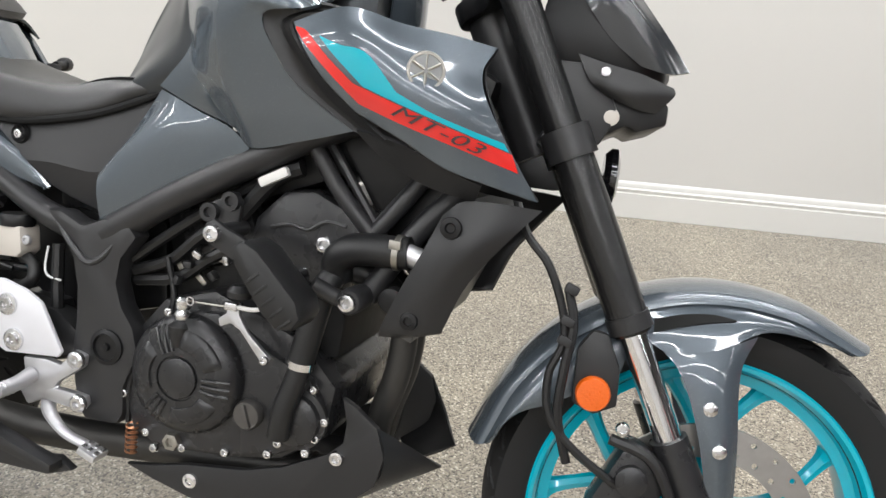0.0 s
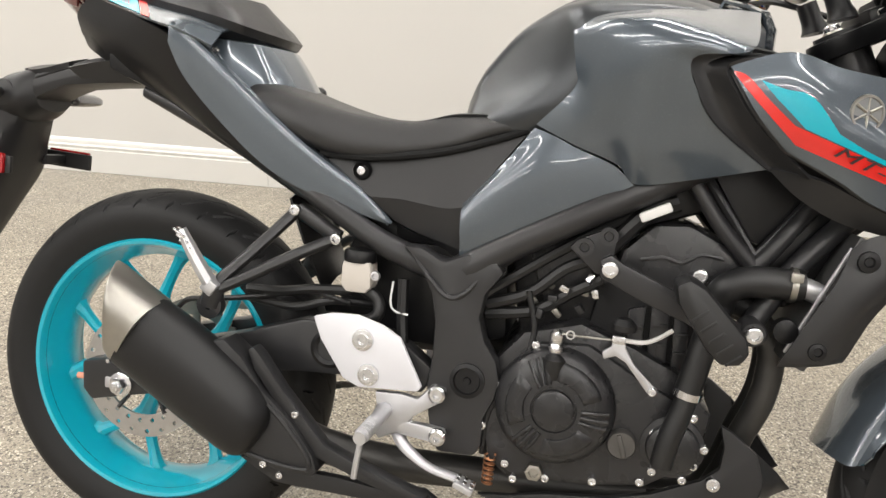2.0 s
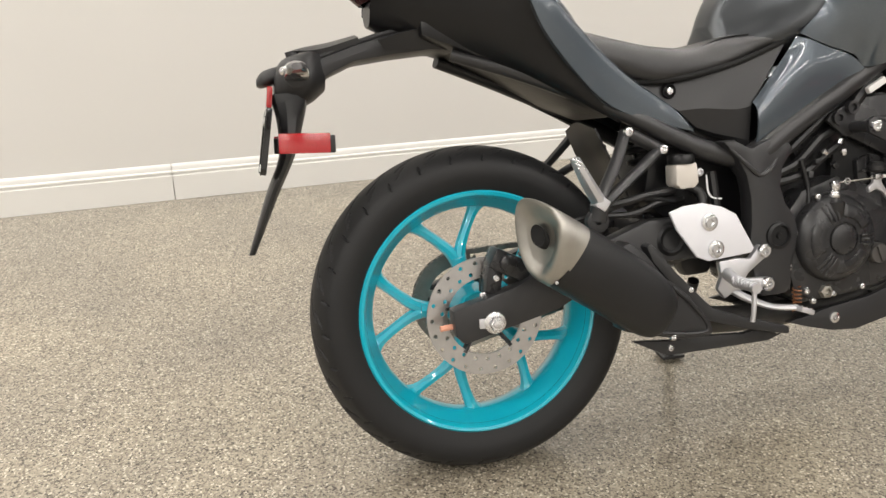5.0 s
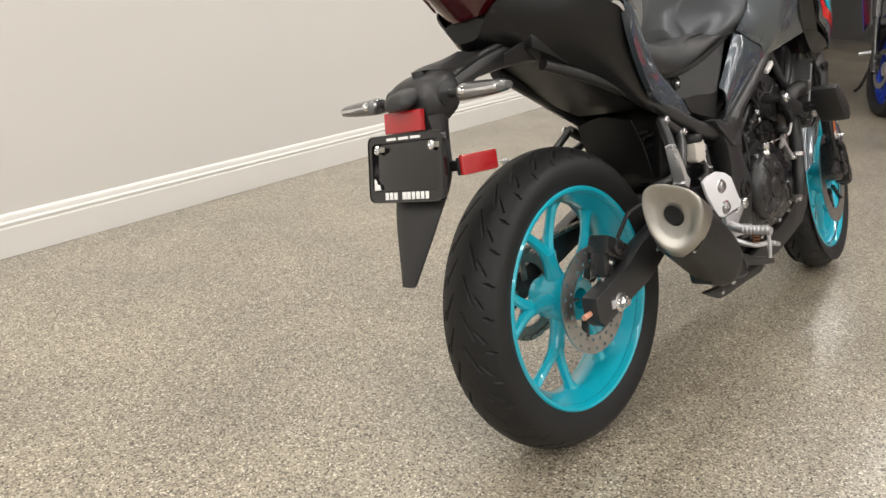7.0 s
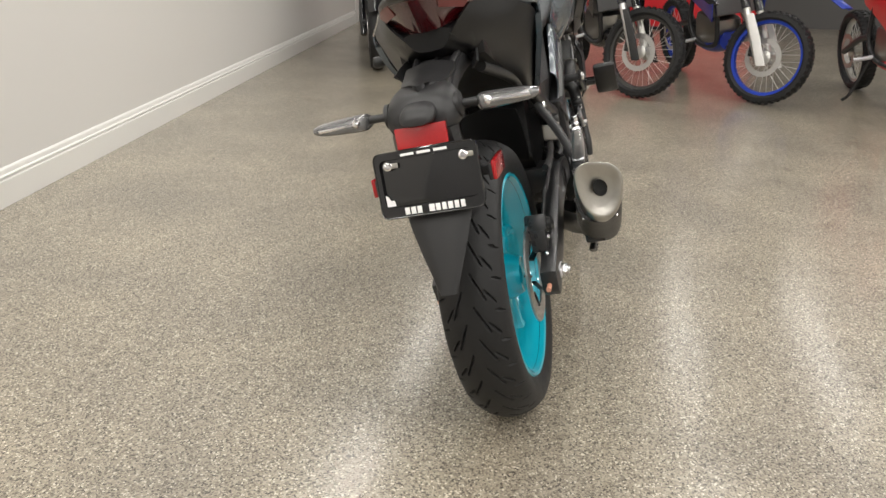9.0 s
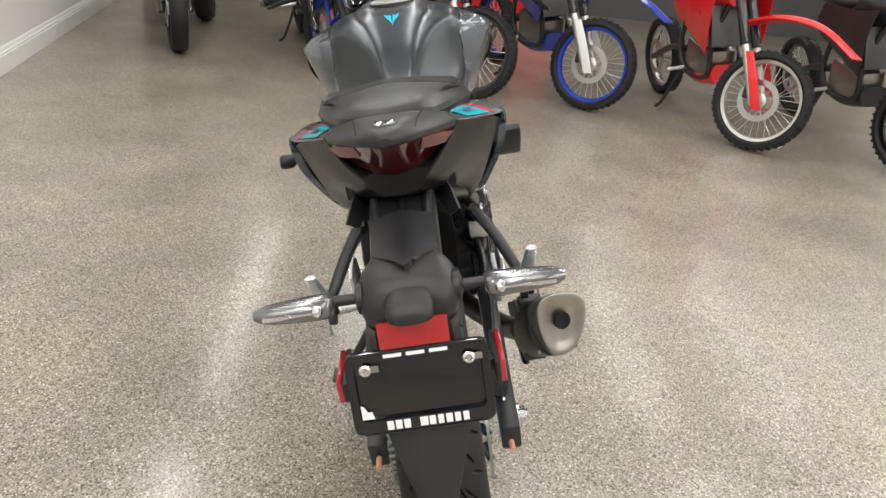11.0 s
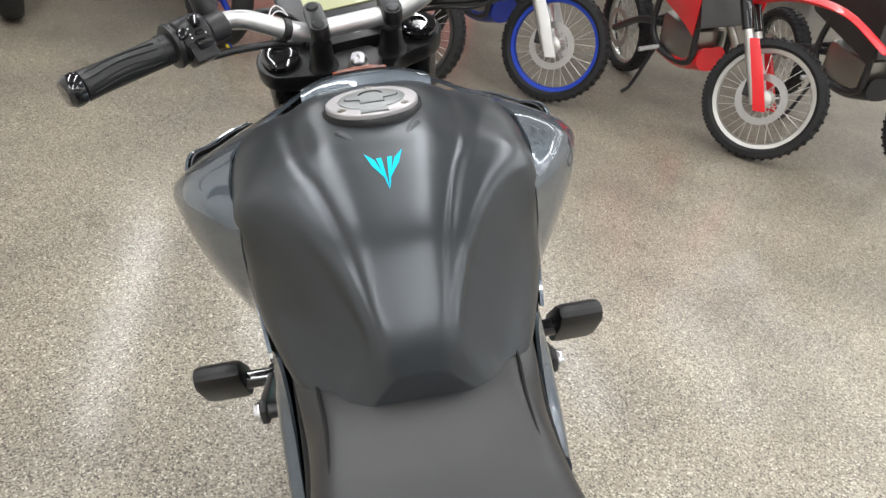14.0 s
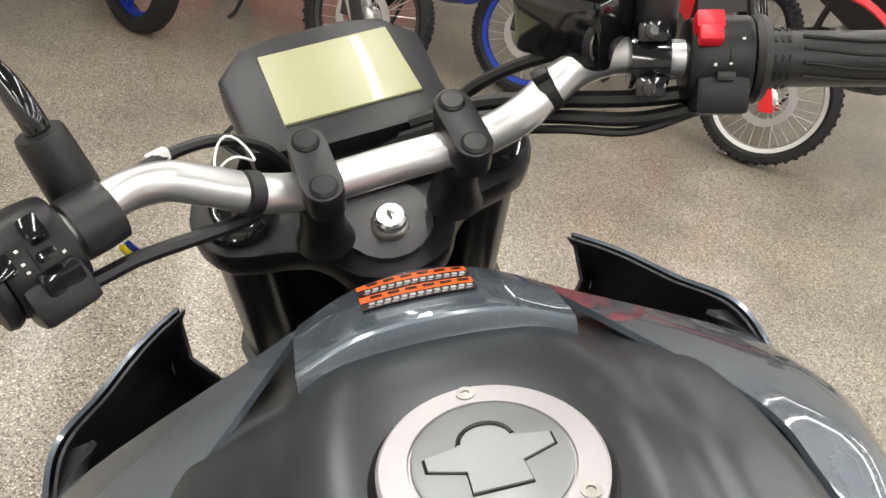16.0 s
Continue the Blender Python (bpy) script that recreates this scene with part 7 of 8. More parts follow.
for s in (-1, 1):
    y = s * 0.048
    turned("bar_riser", tube([(1.008, y, 0.978), (1.006, y, 0.984), (1.0, y, 0.996), (0.988, y, 1.02)], [0.0205, 0.019, 0.0155, 0.0145], 20, 3), "darkplastic", BIKE, "black handlebar riser")
    cap = slab(frame_outline(0.0295, 0.0122, 0.0121), -0.009, 0.012, 0.003)
    CM = Matrix.Translation((0.975, y, 1.0445)) @ pose(0, 0, 0, 0, -24, 0)
    cap.transform(CM @ pose(0, 0, 0, 90, 0, 0))
    cl = turned("bar_clamp", cap, "darkplastic", BIKE, "black handlebar clamp")
    for dx in (-0.0185, 0.0185):
        bb = lathe([(0.0088, 0), (0.0088, 0.004), (0.007, 0.0055), (0.0, 0.0057)], (0, 0, 0), "z", 20)
        bb.transform(CM @ pose(dx, 0, 0.0088))
        turned("clamp_plug", bb, "darkplastic", cl)
    bd = lathe([(0.0122, -0.0055), (0.0137, -0.0045), (0.0137, 0.0045), (0.0122, 0.0055)], (0, 0, 0), "z", 24)
    block((0.0, 0.0155, 0), (0.008, 0.008, 0.011), 0.002, bm=bd)
    e = np.array([-0.0255, s * 0.067, 0.032])
    e /= np.linalg.norm(e)
    q = Vector((0, 0, 1)).rotation_difference(Vector(e)).to_matrix().to_4x4()
    bd.transform(Matrix.Translation((0.9755, -0.111, 1.0575) if s < 0 else (0.9738, 0.089, 1.0465)) @ q)
    turned("bar_band", bd, "hose", BIKE, "black rubber cable band")
    # switch drum, its collar and its rear boss
    sw = loft([oval((0, 0, h), (1, 0, 0), (0, 1, 0), r, r * 1.04, 2.3, 14) for h, r in ((0.0, 0.0215), (0.0025, 0.0245), (0.016, 0.0262), (0.03, 0.0262), (0.043, 0.0258), (0.0455, 0.0235))], 3, 3)
    sg = turned("switch_gear", on_switch(sw, s), "darkplastic", BIKE, "black switch housing with white symbols")
    turned("housing_seam", on_switch(lathe([(0.0264, -0.0006), (0.0266, 0.0), (0.0264, 0.0006)], (0, 0, 0.027), "z", 40), s), "soot_and_gap_shade", sg)
    boss = block((0.012, -s * 0.022, 0.024), (0.03, 0.024, 0.038), 0.005)
    turned("switch_boss", on_switch(boss, s), "darkplastic", sg)
    turned("grip_flange", on_bar(lathe([(0.0155, -0.004), (0.025, -0.004), (0.0268, 0.0), (0.0255, 0.004), (0.0175, 0.006)], (0, 0, 0.064), "z", 32), s, -0.019 if s < 0 else -0.016), "hose", BIKE, "black rubber grip flange")
    turned("grip", on_bar(lathe([(0.0165, 0.066), (0.0172, 0.07), (0.0172, 0.082), (0.0166, 0.084), (0.0164, 0.13), (0.0172, 0.168), (0.0176, 0.176), (0.012, 0.178)], (0, 0, 0), "z", 28), s, -0.019 if s < 0 else -0.016), "hose", BIKE, "black rubber grip with raised pads")
    for k in range(3):
        for j in range(10):
            bx = block((0.0173 * math.cos(j * 0.62), 0.0173 * math.sin(j * 0.62), 0.072 + 0.004 * k), (0.0012, 0.0042, 0.0014), 0, (0, 0, math.degrees(j * 0.62)))
            turned("grip_dimple", on_bar(bx, s, -0.019 if s < 0 else -0.016), "rubber", BIKE)
    for a in (-0.75, -0.25, 0.25, 0.75):
        pd = [(0.0169 * math.cos(a + 0.14 * math.sin(h * 60)), 0.0169 * math.sin(a + 0.14 * math.sin(h * 60)), h) for h in (0.088, 0.1, 0.112, 0.124, 0.136, 0.148, 0.16, 0.17)]
        turned("grip_pad", on_bar(tube(pd, 0.0012, 6, 3), s, -0.019 if s < 0 else -0.016), "rubber", BIKE)
    turned("bar_end", on_bar(lathe([(0.017, 0.178), (0.0185, 0.181), (0.0185, 0.191), (0.014, 0.197), (0.0, 0.198)], (0, 0, 0), "z", 24), s, -0.019 if s < 0 else -0.016), "gloss", BIKE, "black bar end weight")
    # lever clamp round the bar with two bolts on the rider's side
    pc = lathe([(0.0135, -0.012), (0.0172, -0.0115), (0.0178, 0.0), (0.0172, 0.0115), (0.0135, 0.012)], (0, 0, -0.018), "z", 28)
    if s < 0:
        block((0.01, 0.016, -0.018), (0.018, 0.013, 0.019), 0.004, bm=pc)
        block((0.01, -0.016, -0.018), (0.018, 0.013, 0.019), 0.004, bm=pc)
    perch = turned("lever_perch", on_bar(pc, s, 0.0 if s < 0 else 0.009), "gloss" if s < 0 else "plastic", BIKE, "black lever clamp with two bolts")
    for k in (-1, 1) if s < 0 else ():
        turned("perch_bolt", on_bar(lathe([(0.0055, 0.019), (0.0055, 0.024), (0.003, 0.0245), (0.0028, 0.021)], (0, k * 0.0165, -0.018), "x", 14), s, 0.0), "gloss", perch)
    lev = tube([(-0.02, -s * 0.004, -0.018), (-0.045, -s * 0.004, -0.005), (-0.062, -s * 0.004, 0.03), (-0.066, -s * 0.004, 0.08), (-0.058, -s * 0.004, 0.15)], [0.01, 0.009, 0.007, 0.006, 0.0065], 10, flat=0.6)
    turned("hand_lever", on_bar(lev, s, 0.0), "darkplastic", perch, "black hand lever")

# right-hand switches: red stop switch, hazard switch; left-hand: indicator, horn and dip switches
stop = block((0.019, -0.0195, 0.012), (0.019, 0.013, 0.02), 0.003, (0, 0, -30))
block((0.0285, -0.0135, 0.012), (0.01, 0.011, 0.017), 0.003, (0, 0, -30), bm=stop)
turned("stop_switch", on_switch(stop, -1), "redplastic", BIKE, "red engine stop switch")
turned("hazard_switch", on_switch(block((0.0275, 0.0105, 0.024), (0.008, 0.006, 0.013), 0.002), -1), "plastic", BIKE)
for v, w, sv in ((0.0035, 0.017, 0.003), (0.003, 0.0275, 0.002), (-0.012, 0.036, 0.003)):
    turned("switch_symbol", on_switch(block((math.sqrt(0.0267**2 - v * v) + 0.0002, v, w), (0.0005, sv * 0.6, 0.002), 0, (0, 0, math.degrees(math.asin(v / 0.0267)))), -1), "white", BIKE)
for v, w, sx, sv, sw_ in ((0.012, 0.018, 0.012, 0.014, 0.012), (0.004, 0.044, 0.01, 0.012, 0.014), (-0.014, 0.02, 0.014, 0.014, 0.024), (-0.001, 0.02, 0.007, 0.006, 0.012)):
    turned("thumb_switch", on_switch(block((math.sqrt(0.0262**2 - v * v) + 0.001, -v * -1, w), (sx, sv, sw_), 0.003, (0, 0, math.degrees(math.asin(v / 0.0267)))), 1), "gloss", BIKE)
for v, w in ((0.0075, 0.032), (0.0005, 0.033), (-0.004, 0.011), (-0.004, 0.033), (0.016, 0.033)):
    turned("switch_symbol", on_switch(block((math.sqrt(0.0267**2 - v * v) + 0.0003, v, w), (0.0005, 0.0014, 0.002), 0, (0, 0, math.degrees(math.asin(v / 0.0267)))), 1), "white", BIKE)

# front brake reservoir; mirrors on rubber-booted stems
rs = turned("front_reservoir", block((0.996, -0.15, 1.093), (0.075, 0.062, 0.046), 0.006, (0, 0, 20)), "gloss", BIKE, "black front brake reservoir")
turned("reservoir_lid", block((0.996, -0.15, 1.119), (0.08, 0.066, 0.008), 0.003, (0, 0, 20)), "gloss", rs)
for dx, dy in ((-0.03, -0.024), (0.03, 0.024)):
    turned("lid_screw", lathe([(0.004, 0), (0.004, 0.002), (0.001, 0.002)], (0.996 + dx, -0.15 + dy, 1.1228), "z", 12), "zinc", rs)
RM = Matrix.Translation((0.9605, -0.1375, 1.087)) @ pose(0, 0, 0, 0, 0, 20) @ pose(0, 0, 0, 0, 0, 180)
wn = lathe([(0.0145, 0), (0.0145, 0.0035), (0.0125, 0.0042), (0.0115, 0.0038), (0.0108, 0.0015), (0.0, 0.0012)], (0, 0, 0), "x", 28)
wn.transform(RM)
sgl = turned("sight_glass", wn, "darkplastic", rs, "round sight glass")
wr = lathe([(0.0108, 0.001), (0.0108, 0.0032), (0.0095, 0.0036), (0.009, 0.0022), (0.0, 0.0018)], (0, 0, 0), "x", 28)
wr.transform(RM)
turned("sight_ring", wr, "steel", sgl)
for s in (-1, 1):
    ms = lathe([(0.009, -0.012), (0.0125, -0.008), (0.0125, 0.002), (0.0105, 0.004), (0.0105, 0.008), (0.0138, 0.009), (0.014, 0.014), (0.0128, 0.044), (0.012, 0.047), (0.0075, 0.0475)], (0, 0, 0), "z", 24)
    bdir = Vector((-0.004, s * 0.13, 1.0)).normalized()
    ms.transform(Matrix.Translation((0.956, s * 0.173, 1.074)) @ Vector((0, 0, 1)).rotation_difference(bdir).to_matrix().to_4x4())
    mr = turned("mirror", ms, "hose", BIKE, "black mirror stem in a rubber boot")
    turned("mirror_stem", tube([(0.956, s * 0.1785, 1.115), (0.957, s * 0.18, 1.13), (0.966, s * 0.187, 1.148), (0.99, s * 0.208, 1.17), (1.015, s * 0.25, 1.195), (1.02, s * 0.29, 1.21)], 0.0068, 12), "gloss", mr)
    turned("mirror_head", block((1.02, s * 0.345, 1.225), (0.02, 0.13, 0.075), 0.009, (0, 8, 0)), "darkplastic", mr)

# instrument: bevelled housing with a pale LCD
DM = Matrix.Translation((1.132, 0.0, 1.035)) @ pose(0, 0, 0, 0, -17, 0)
dh = slab([(-0.06, -0.078), (0.03, -0.084), (0.062, -0.06), (0.07, -0.03), (0.07, 0.03), (0.062, 0.06), (0.03, 0.084), (-0.06, 0.078), (-0.072, 0.04), (-0.072, -0.04)], -0.008, 0.022, 0.006)
dh.transform(DM @ pose(0, 0, 0, -90, 0, 0))
dash = turned("instrument", dh, "darkplastic", BIKE, "black LCD instrument with a pale green screen")
ld = block((0.0, -0.006, 0.0088), (0.086, 0.108, 0.003), 0.0008)
ld.transform(DM)
turned("lcd_screen", ld, "lcd", dash, "pale yellow-green LCD screen")
turned("instrument_bracket", block((1.09, 0, 1.0), (0.1, 0.1, 0.03), 0.008, (0, -20, 0)), "darkplastic", BIKE)

# headlamp nacelle
hd = loft([
    [(1.12, 0.06, 0.985), (1.11, 0.085, 0.93), (1.13, 0.08, 0.87), (1.145, 0.05, 0.825), (1.145, -0.05, 0.825), (1.13, -0.08, 0.87), (1.11, -0.085, 0.93), (1.12, -0.06, 0.985)],
    [(1.16, 0.072, 1.002), (1.185, 0.096, 0.955), (1.205, 0.096, 0.885), (1.215, 0.058, 0.826), (1.215, -0.058, 0.826), (1.205, -0.096, 0.885), (1.185, -0.096, 0.955), (1.16, -0.072, 1.002)],
    [(1.19, 0.06, 0.995), (1.232, 0.084, 0.94), (1.262, 0.084, 0.882), (1.258, 0.05, 0.835), (1.258, -0.05, 0.835), (1.262, -0.084, 0.882), (1.232, -0.084, 0.94), (1.19, -0.06, 0.995)],
    [(1.205, 0.03, 0.98), (1.25, 0.05, 0.93), (1.28, 0.05, 0.885), (1.27, 0.03, 0.855), (1.27, -0.03, 0.855), (1.28, -0.05, 0.885), (1.25, -0.05, 0.93), (1.205, -0.03, 0.98)]], 4, 4)
turned("headlamp_shell", hd, "darkplastic", BIKE, "black headlamp shell")
for s in (-1, 1):
    fp = patch([[(1.12, s * 0.085, 1.0), (1.165, s * 0.095, 1.0), (1.205, s * 0.07, 1.0)], [(1.161, s * 0.1, 0.952), (1.205, s * 0.11, 0.958), (1.24, s * 0.085, 0.955)], [(1.197, s * 0.102, 0.911), (1.238, s * 0.108, 0.918), (1.272, s * 0.085, 0.918)], [(1.238, s * 0.1, 0.882), (1.272, s * 0.102, 0.876), (1.3, s * 0.08, 0.884)]], 5, 4, 0.004)
    turned("lamp_cowl", fp, "smoke", BIKE, "dark grey glossy headlamp cowl")
    wg = patch([[(1.16, s * 0.1, 0.89), (1.2, s * 0.104, 0.88), (1.24, s * 0.106, 0.872), (1.281, s * 0.1, 0.86)], [(1.178, s * 0.106, 0.858), (1.206, s * 0.113, 0.85), (1.24, s * 0.114, 0.848), (1.283, s * 0.102, 0.85)], [(1.2, s * 0.1, 0.843), (1.222, s * 0.104, 0.834), (1.244, s * 0.104, 0.828), (1.264, s * 0.098, 0.827)]], 5, 3, 0.004)
    turned("lamp_wing", wg, "plastic", BIKE, "matt black wing under the headlamp cowl")
    turned("lamp_bolt", lathe([(0.011, 0), (0.011, s * 0.004), (0.006, s * 0.005), (0.0, s * 0.005)], (1.21, s * 0.0935, 0.817), "y", 18), "reservoir", BIKE)
    turned("lamp_screw", socket_bolt((1.196, s * 0.108, 0.87), 0.007, 0.004, s), "zinc", BIKE)
    turned("lamp_bracket", slab([(1.13, 0.88), (1.19, 0.88), (1.22, 0.82), (1.2, 0.78), (1.16, 0.79), (1.12, 0.84)], s * 0.088, s * 0.098, 0.003), "plastic", BIKE)
turned("lamp_box", slab([(1.15, 0.86), (1.2, 0.875), (1.262, 0.856), (1.28, 0.838), (1.28, 0.814), (1.244, 0.801), (1.231, 0.808), (1.19, 0.785), (1.155, 0.795)], -0.093, 0.093, 0.006), "darkplastic", BIKE, "black box under the headlamp")
turned("horn", lathe([(0.0, 0), (0.03, 0.0), (0.038, 0.008), (0.038, 0.016), (0.025, 0.02), (0, 0.022)], (1.215, -0.03, 0.745), "x", 26), "gloss", BIKE, "round black horn")

# front mudguard: crown over the tyre and a stalk down to each leg
WC = (1.404, 0.295)


def guard_rail(y, r, a0, a1, n=7):
    return [(WC[0] + r * math.cos(radians(a)), y, WC[1] + r * math.sin(radians(a))) for a in np.linspace(a0, a1, n)]


def polar_rail(pts):
    """Points (angle, radius, y) about the front wheel's centre."""
    return [(WC[0] + r * math.cos(radians(a)), y, WC[1] + r * math.sin(radians(a))) for a, r, y in pts]


gp = patch([guard_rail(-0.071, 0.305, 60, 166), guard_rail(-0.066, 0.314, 58, 167), guard_rail(-0.04, 0.325, 57, 167), guard_rail(0, 0.3285, 56, 167), guard_rail(0.04, 0.325, 57, 167), guard_rail(0.066, 0.314, 58, 167), guard_rail(0.071, 0.305, 60, 166)], 6, 4, 0.003)
fg = turned("front_mudguard", gp, "grey", BIKE, "glossy grey front mudguard")
for s in (-1, 1):
    sp = patch([
        polar_rail([(117, 0.309, s * 0.0665), (104, 0.309, s * 0.0665), (90, 0.309, s * 0.0665), (74, 0.309, s * 0.0665), (60, 0.309, s * 0.0665)]),
        polar_rail([(115, 0.28, s * 0.08), (103, 0.279, s * 0.084), (91, 0.288, s * 0.082), (76, 0.298, s * 0.0755), (60.5, 0.304, s * 0.0705)]),
        polar_rail([(109, 0.25, s * 0.09), (101, 0.246, s * 0.095), (92, 0.255, s * 0.093), (81, 0.284, s * 0.08), (65, 0.3, s * 0.072)])], 5, 5, 0.003)
    turned("mudguard_shoulder", sp, "grey", fg)
    sp = patch([
        polar_rail([(109.5, 0.251, s * 0.089), (101, 0.247, s * 0.0945), (93, 0.254, s * 0.0925), (84, 0.274, s * 0.083)]),
        [(1.338, s * 0.097, 0.515), (1.37, s * 0.1, 0.517), (1.395, s * 0.099, 0.52), (1.419, s * 0.087, 0.53)],
        [(1.357, s * 0.103, 0.48), (1.377, s * 0.106, 0.48), (1.4, s * 0.105, 0.48), (1.418, s * 0.093, 0.49)],
        [(1.378, s * 0.109, 0.42), (1.395, s * 0.113, 0.42), (1.412, s * 0.11, 0.42), (1.425, s * 0.099, 0.425)],
        [(1.398, s * 0.106, 0.34), (1.41, s * 0.108, 0.34), (1.421, s * 0.107, 0.34), (1.431, s * 0.1, 0.345)]], 5, 5, 0.003)
    turned("mudguard_stalk", sp, "grey", fg, "grey mudguard stalk bolted to the fork")
    rp = patch([
        polar_rail([(166, 0.309, s * 0.0665), (155, 0.309, s * 0.0665), (143, 0.309, s * 0.0665), (130, 0.309, s * 0.0665), (114, 0.309, s * 0.0665)]),
        polar_rail([(165.5, 0.303, s * 0.076), (156, 0.3, s * 0.079), (145, 0.298, s * 0.08), (132, 0.296, s * 0.08), (115, 0.287, s * 0.079)]),
        polar_rail([(162, 0.298, s * 0.083), (155, 0.292, s * 0.087), (145, 0.283, s * 0.089), (132, 0.276, s * 0.089), (118, 0.268, s * 0.084)]),
        polar_rail([(159, 0.296, s * 0.082), (153, 0.284, s * 0.086), (146, 0.262, s * 0.088), (136, 0.246, s * 0.088), (124, 0.24, s * 0.084)])], 5, 4, 0.003)
    turned("mudguard_rear", rp, "grey", fg)
    vent = patch([polar_rail([(110, 0.294, s * 0.0785), (103, 0.2945, s * 0.0795), (96, 0.294, s * 0.08), (90, 0.2895, s * 0.083)]), polar_rail([(111, 0.278, s * 0.0845), (104, 0.28, s * 0.087), (97, 0.284, s * 0.087), (90.5, 0.288, s * 0.0845)])], 5, 3, 0.002)
    turned("mudguard_vent", vent, "soot_and_gap_shade", fg, "black slot in the side of the mudguard")
    for x, z in ((1.383, 0.472), (1.4, 0.422)):
        turned("mudguard_bolt", lathe([(0.0095, 0), (0.009, s * 0.004), (0.0055, s * 0.0065), (0.0025, s * 0.007)], (x, s * 0.1065 if z > 0.45 else s * 0.1125, z), "y", 18), "zinc", BIKE)
orr = lathe([(0.022, 0), (0.022, -0.008), (0.02, -0.011), (0.0, -0.012)], (1.236, -0.118, 0.472), "y", 32)
turned("orange_reflector", orr, "orange", BIKE, "round orange side reflector")
orl = lathe([(0.0245, 0), (0.0245, 0.008), (0.0225, 0.011), (0.0, 0.012)], (1.236, 0.118, 0.472), "y", 32)
turned("orange_reflector", orl, "orange", BIKE, "round orange side reflector")
for s in (-1, 1):
    turned("reflector_plate", slab([(1.21, 0.525), (1.226, 0.55), (1.246, 0.548), (1.266, 0.505), (1.268, 0.458), (1.24, 0.444), (1.212, 0.455)], s * 0.1, s * 0.117, 0.004), "plastic", BIKE)
# front caliper and its hoses
cp = bmesh.new()
block((1.3, -0.095, 0.355), (0.075, 0.05, 0.11), 0.014, (0, 25, 0), bm=cp)
lathe([(0.02, 0), (0.02, -0.012), (0.015, -0.015)], (1.298, -0.118, 0.37), "y", 20, bm=cp)
lathe([(0.02, 0), (0.02, -0.012), (0.015, -0.015)], (1.31, -0.118, 0.33), "y", 20, bm=cp)
turned("front_caliper", cp, "engine", BIKE, "black front brake caliper")
for pts, r in (
    ([(1.09, -0.09, 0.75), (1.125, -0.12, 0.665), (1.16, -0.13, 0.625), (1.185, -0.13, 0.57), (1.19, -0.13, 0.53), (1.178, -0.13, 0.49), (1.185, -0.13, 0.44), (1.22, -0.128, 0.4), (1.28, -0.12, 0.36)], 0.0055),
    ([(1.188, -0.125, 0.6), (1.2, -0.13, 0.555), (1.196, -0.132, 0.5), (1.196, -0.13, 0.44), (1.215, -0.125, 0.38)], 0.006),
    ([(1.265, -0.125, 0.42), (1.32, -0.128, 0.4), (1.36, -0.125, 0.33), (1.38, -0.12, 0.3)], 0.0075),
):
    turned("front_hose", tube(pts, r, 8, 6), "hose", BIKE)
for z in (0.6, 0.56, 0.535):
    turned("hose_clip", block((1.192, -0.132, z), (0.018, 0.014, 0.012), 0.003, (0, 20, 0)), "plastic", BIKE)
turned("caliper_bolt", socket_bolt((1.278, -0.126, 0.435), 0.009, 0.006), "zinc", BIKE)
for pts, r in (
    ([(0.955, 0.165, 1.072), (0.98, 0.15, 1.072), (1.015, 0.134, 1.064), (1.03, 0.1, 1.06), (1.045, 0.07, 1.04), (1.065, 0.05, 1.0)], 0.0042),
    ([(0.915, 0.2, 1.052), (0.93, 0.18, 1.045), (0.945, 0.155, 1.042), (0.96, 0.115, 1.036), (0.985, 0.09, 1.025), (1.03, 0.07, 1.01)], 0.0047),
    ([(0.925, -0.2, 1.052), (0.95, -0.16, 1.048), (0.985, -0.12, 1.045), (1.03, -0.085, 1.035), (1.06, -0.04, 1.02)], 0.006),
    ([(0.92, -0.19, 1.046), (0.945, -0.155, 1.037), (0.98, -0.115, 1.036), (1.02, -0.075, 1.03), (1.06, -0.03, 1.01)], 0.005),
    ([(0.925, -0.19, 1.041), (0.945, -0.155, 1.028), (0.968, -0.12, 1.03), (1.0, -0.09, 1.025)], 0.003),
    ([(1.0, -0.13, 1.07), (1.03, -0.11, 1.055), (1.055, -0.085, 1.035), (1.08, -0.06, 1.0)], 0.0048),
    ([(1.07, 0.06, 0.995), (1.07, 0.0, 1.0), (1.06, -0.05, 1.01), (1.035, -0.09, 1.02)], 0.006),
):
    turned("bar_cable", tube(pts, r, 8, 6), "hose", BIKE)
turned("cable_connector", block((1.016, 0.134, 1.065), (0.008, 0.014, 0.008), 0.002, (0, 0, 25)), "mx_white", BIKE, "white cable connector")
turned("cable_wire", tube([(0.95, 0.16, 1.05), (0.955, 0.157, 1.04), (0.953, 0.15, 1.036)], 0.002, 6), "rim_blue", BIKE)
turned("cable_wire", tube([(0.948, 0.163, 1.05), (0.952, 0.16, 1.04), (0.95, 0.153, 1.036)], 0.002, 6), "yellow", BIKE)
turned("cable_tie", tube([(0.995 + 0.016 * math.cos(t), 0.092 + 0.012 * math.sin(t), 1.063 + 0.006 * math.cos(2 * t)) for t in np.linspace(0, 6.6, 24)], 0.0008, 5, 1), "white", BIKE, "loose white cable tie")

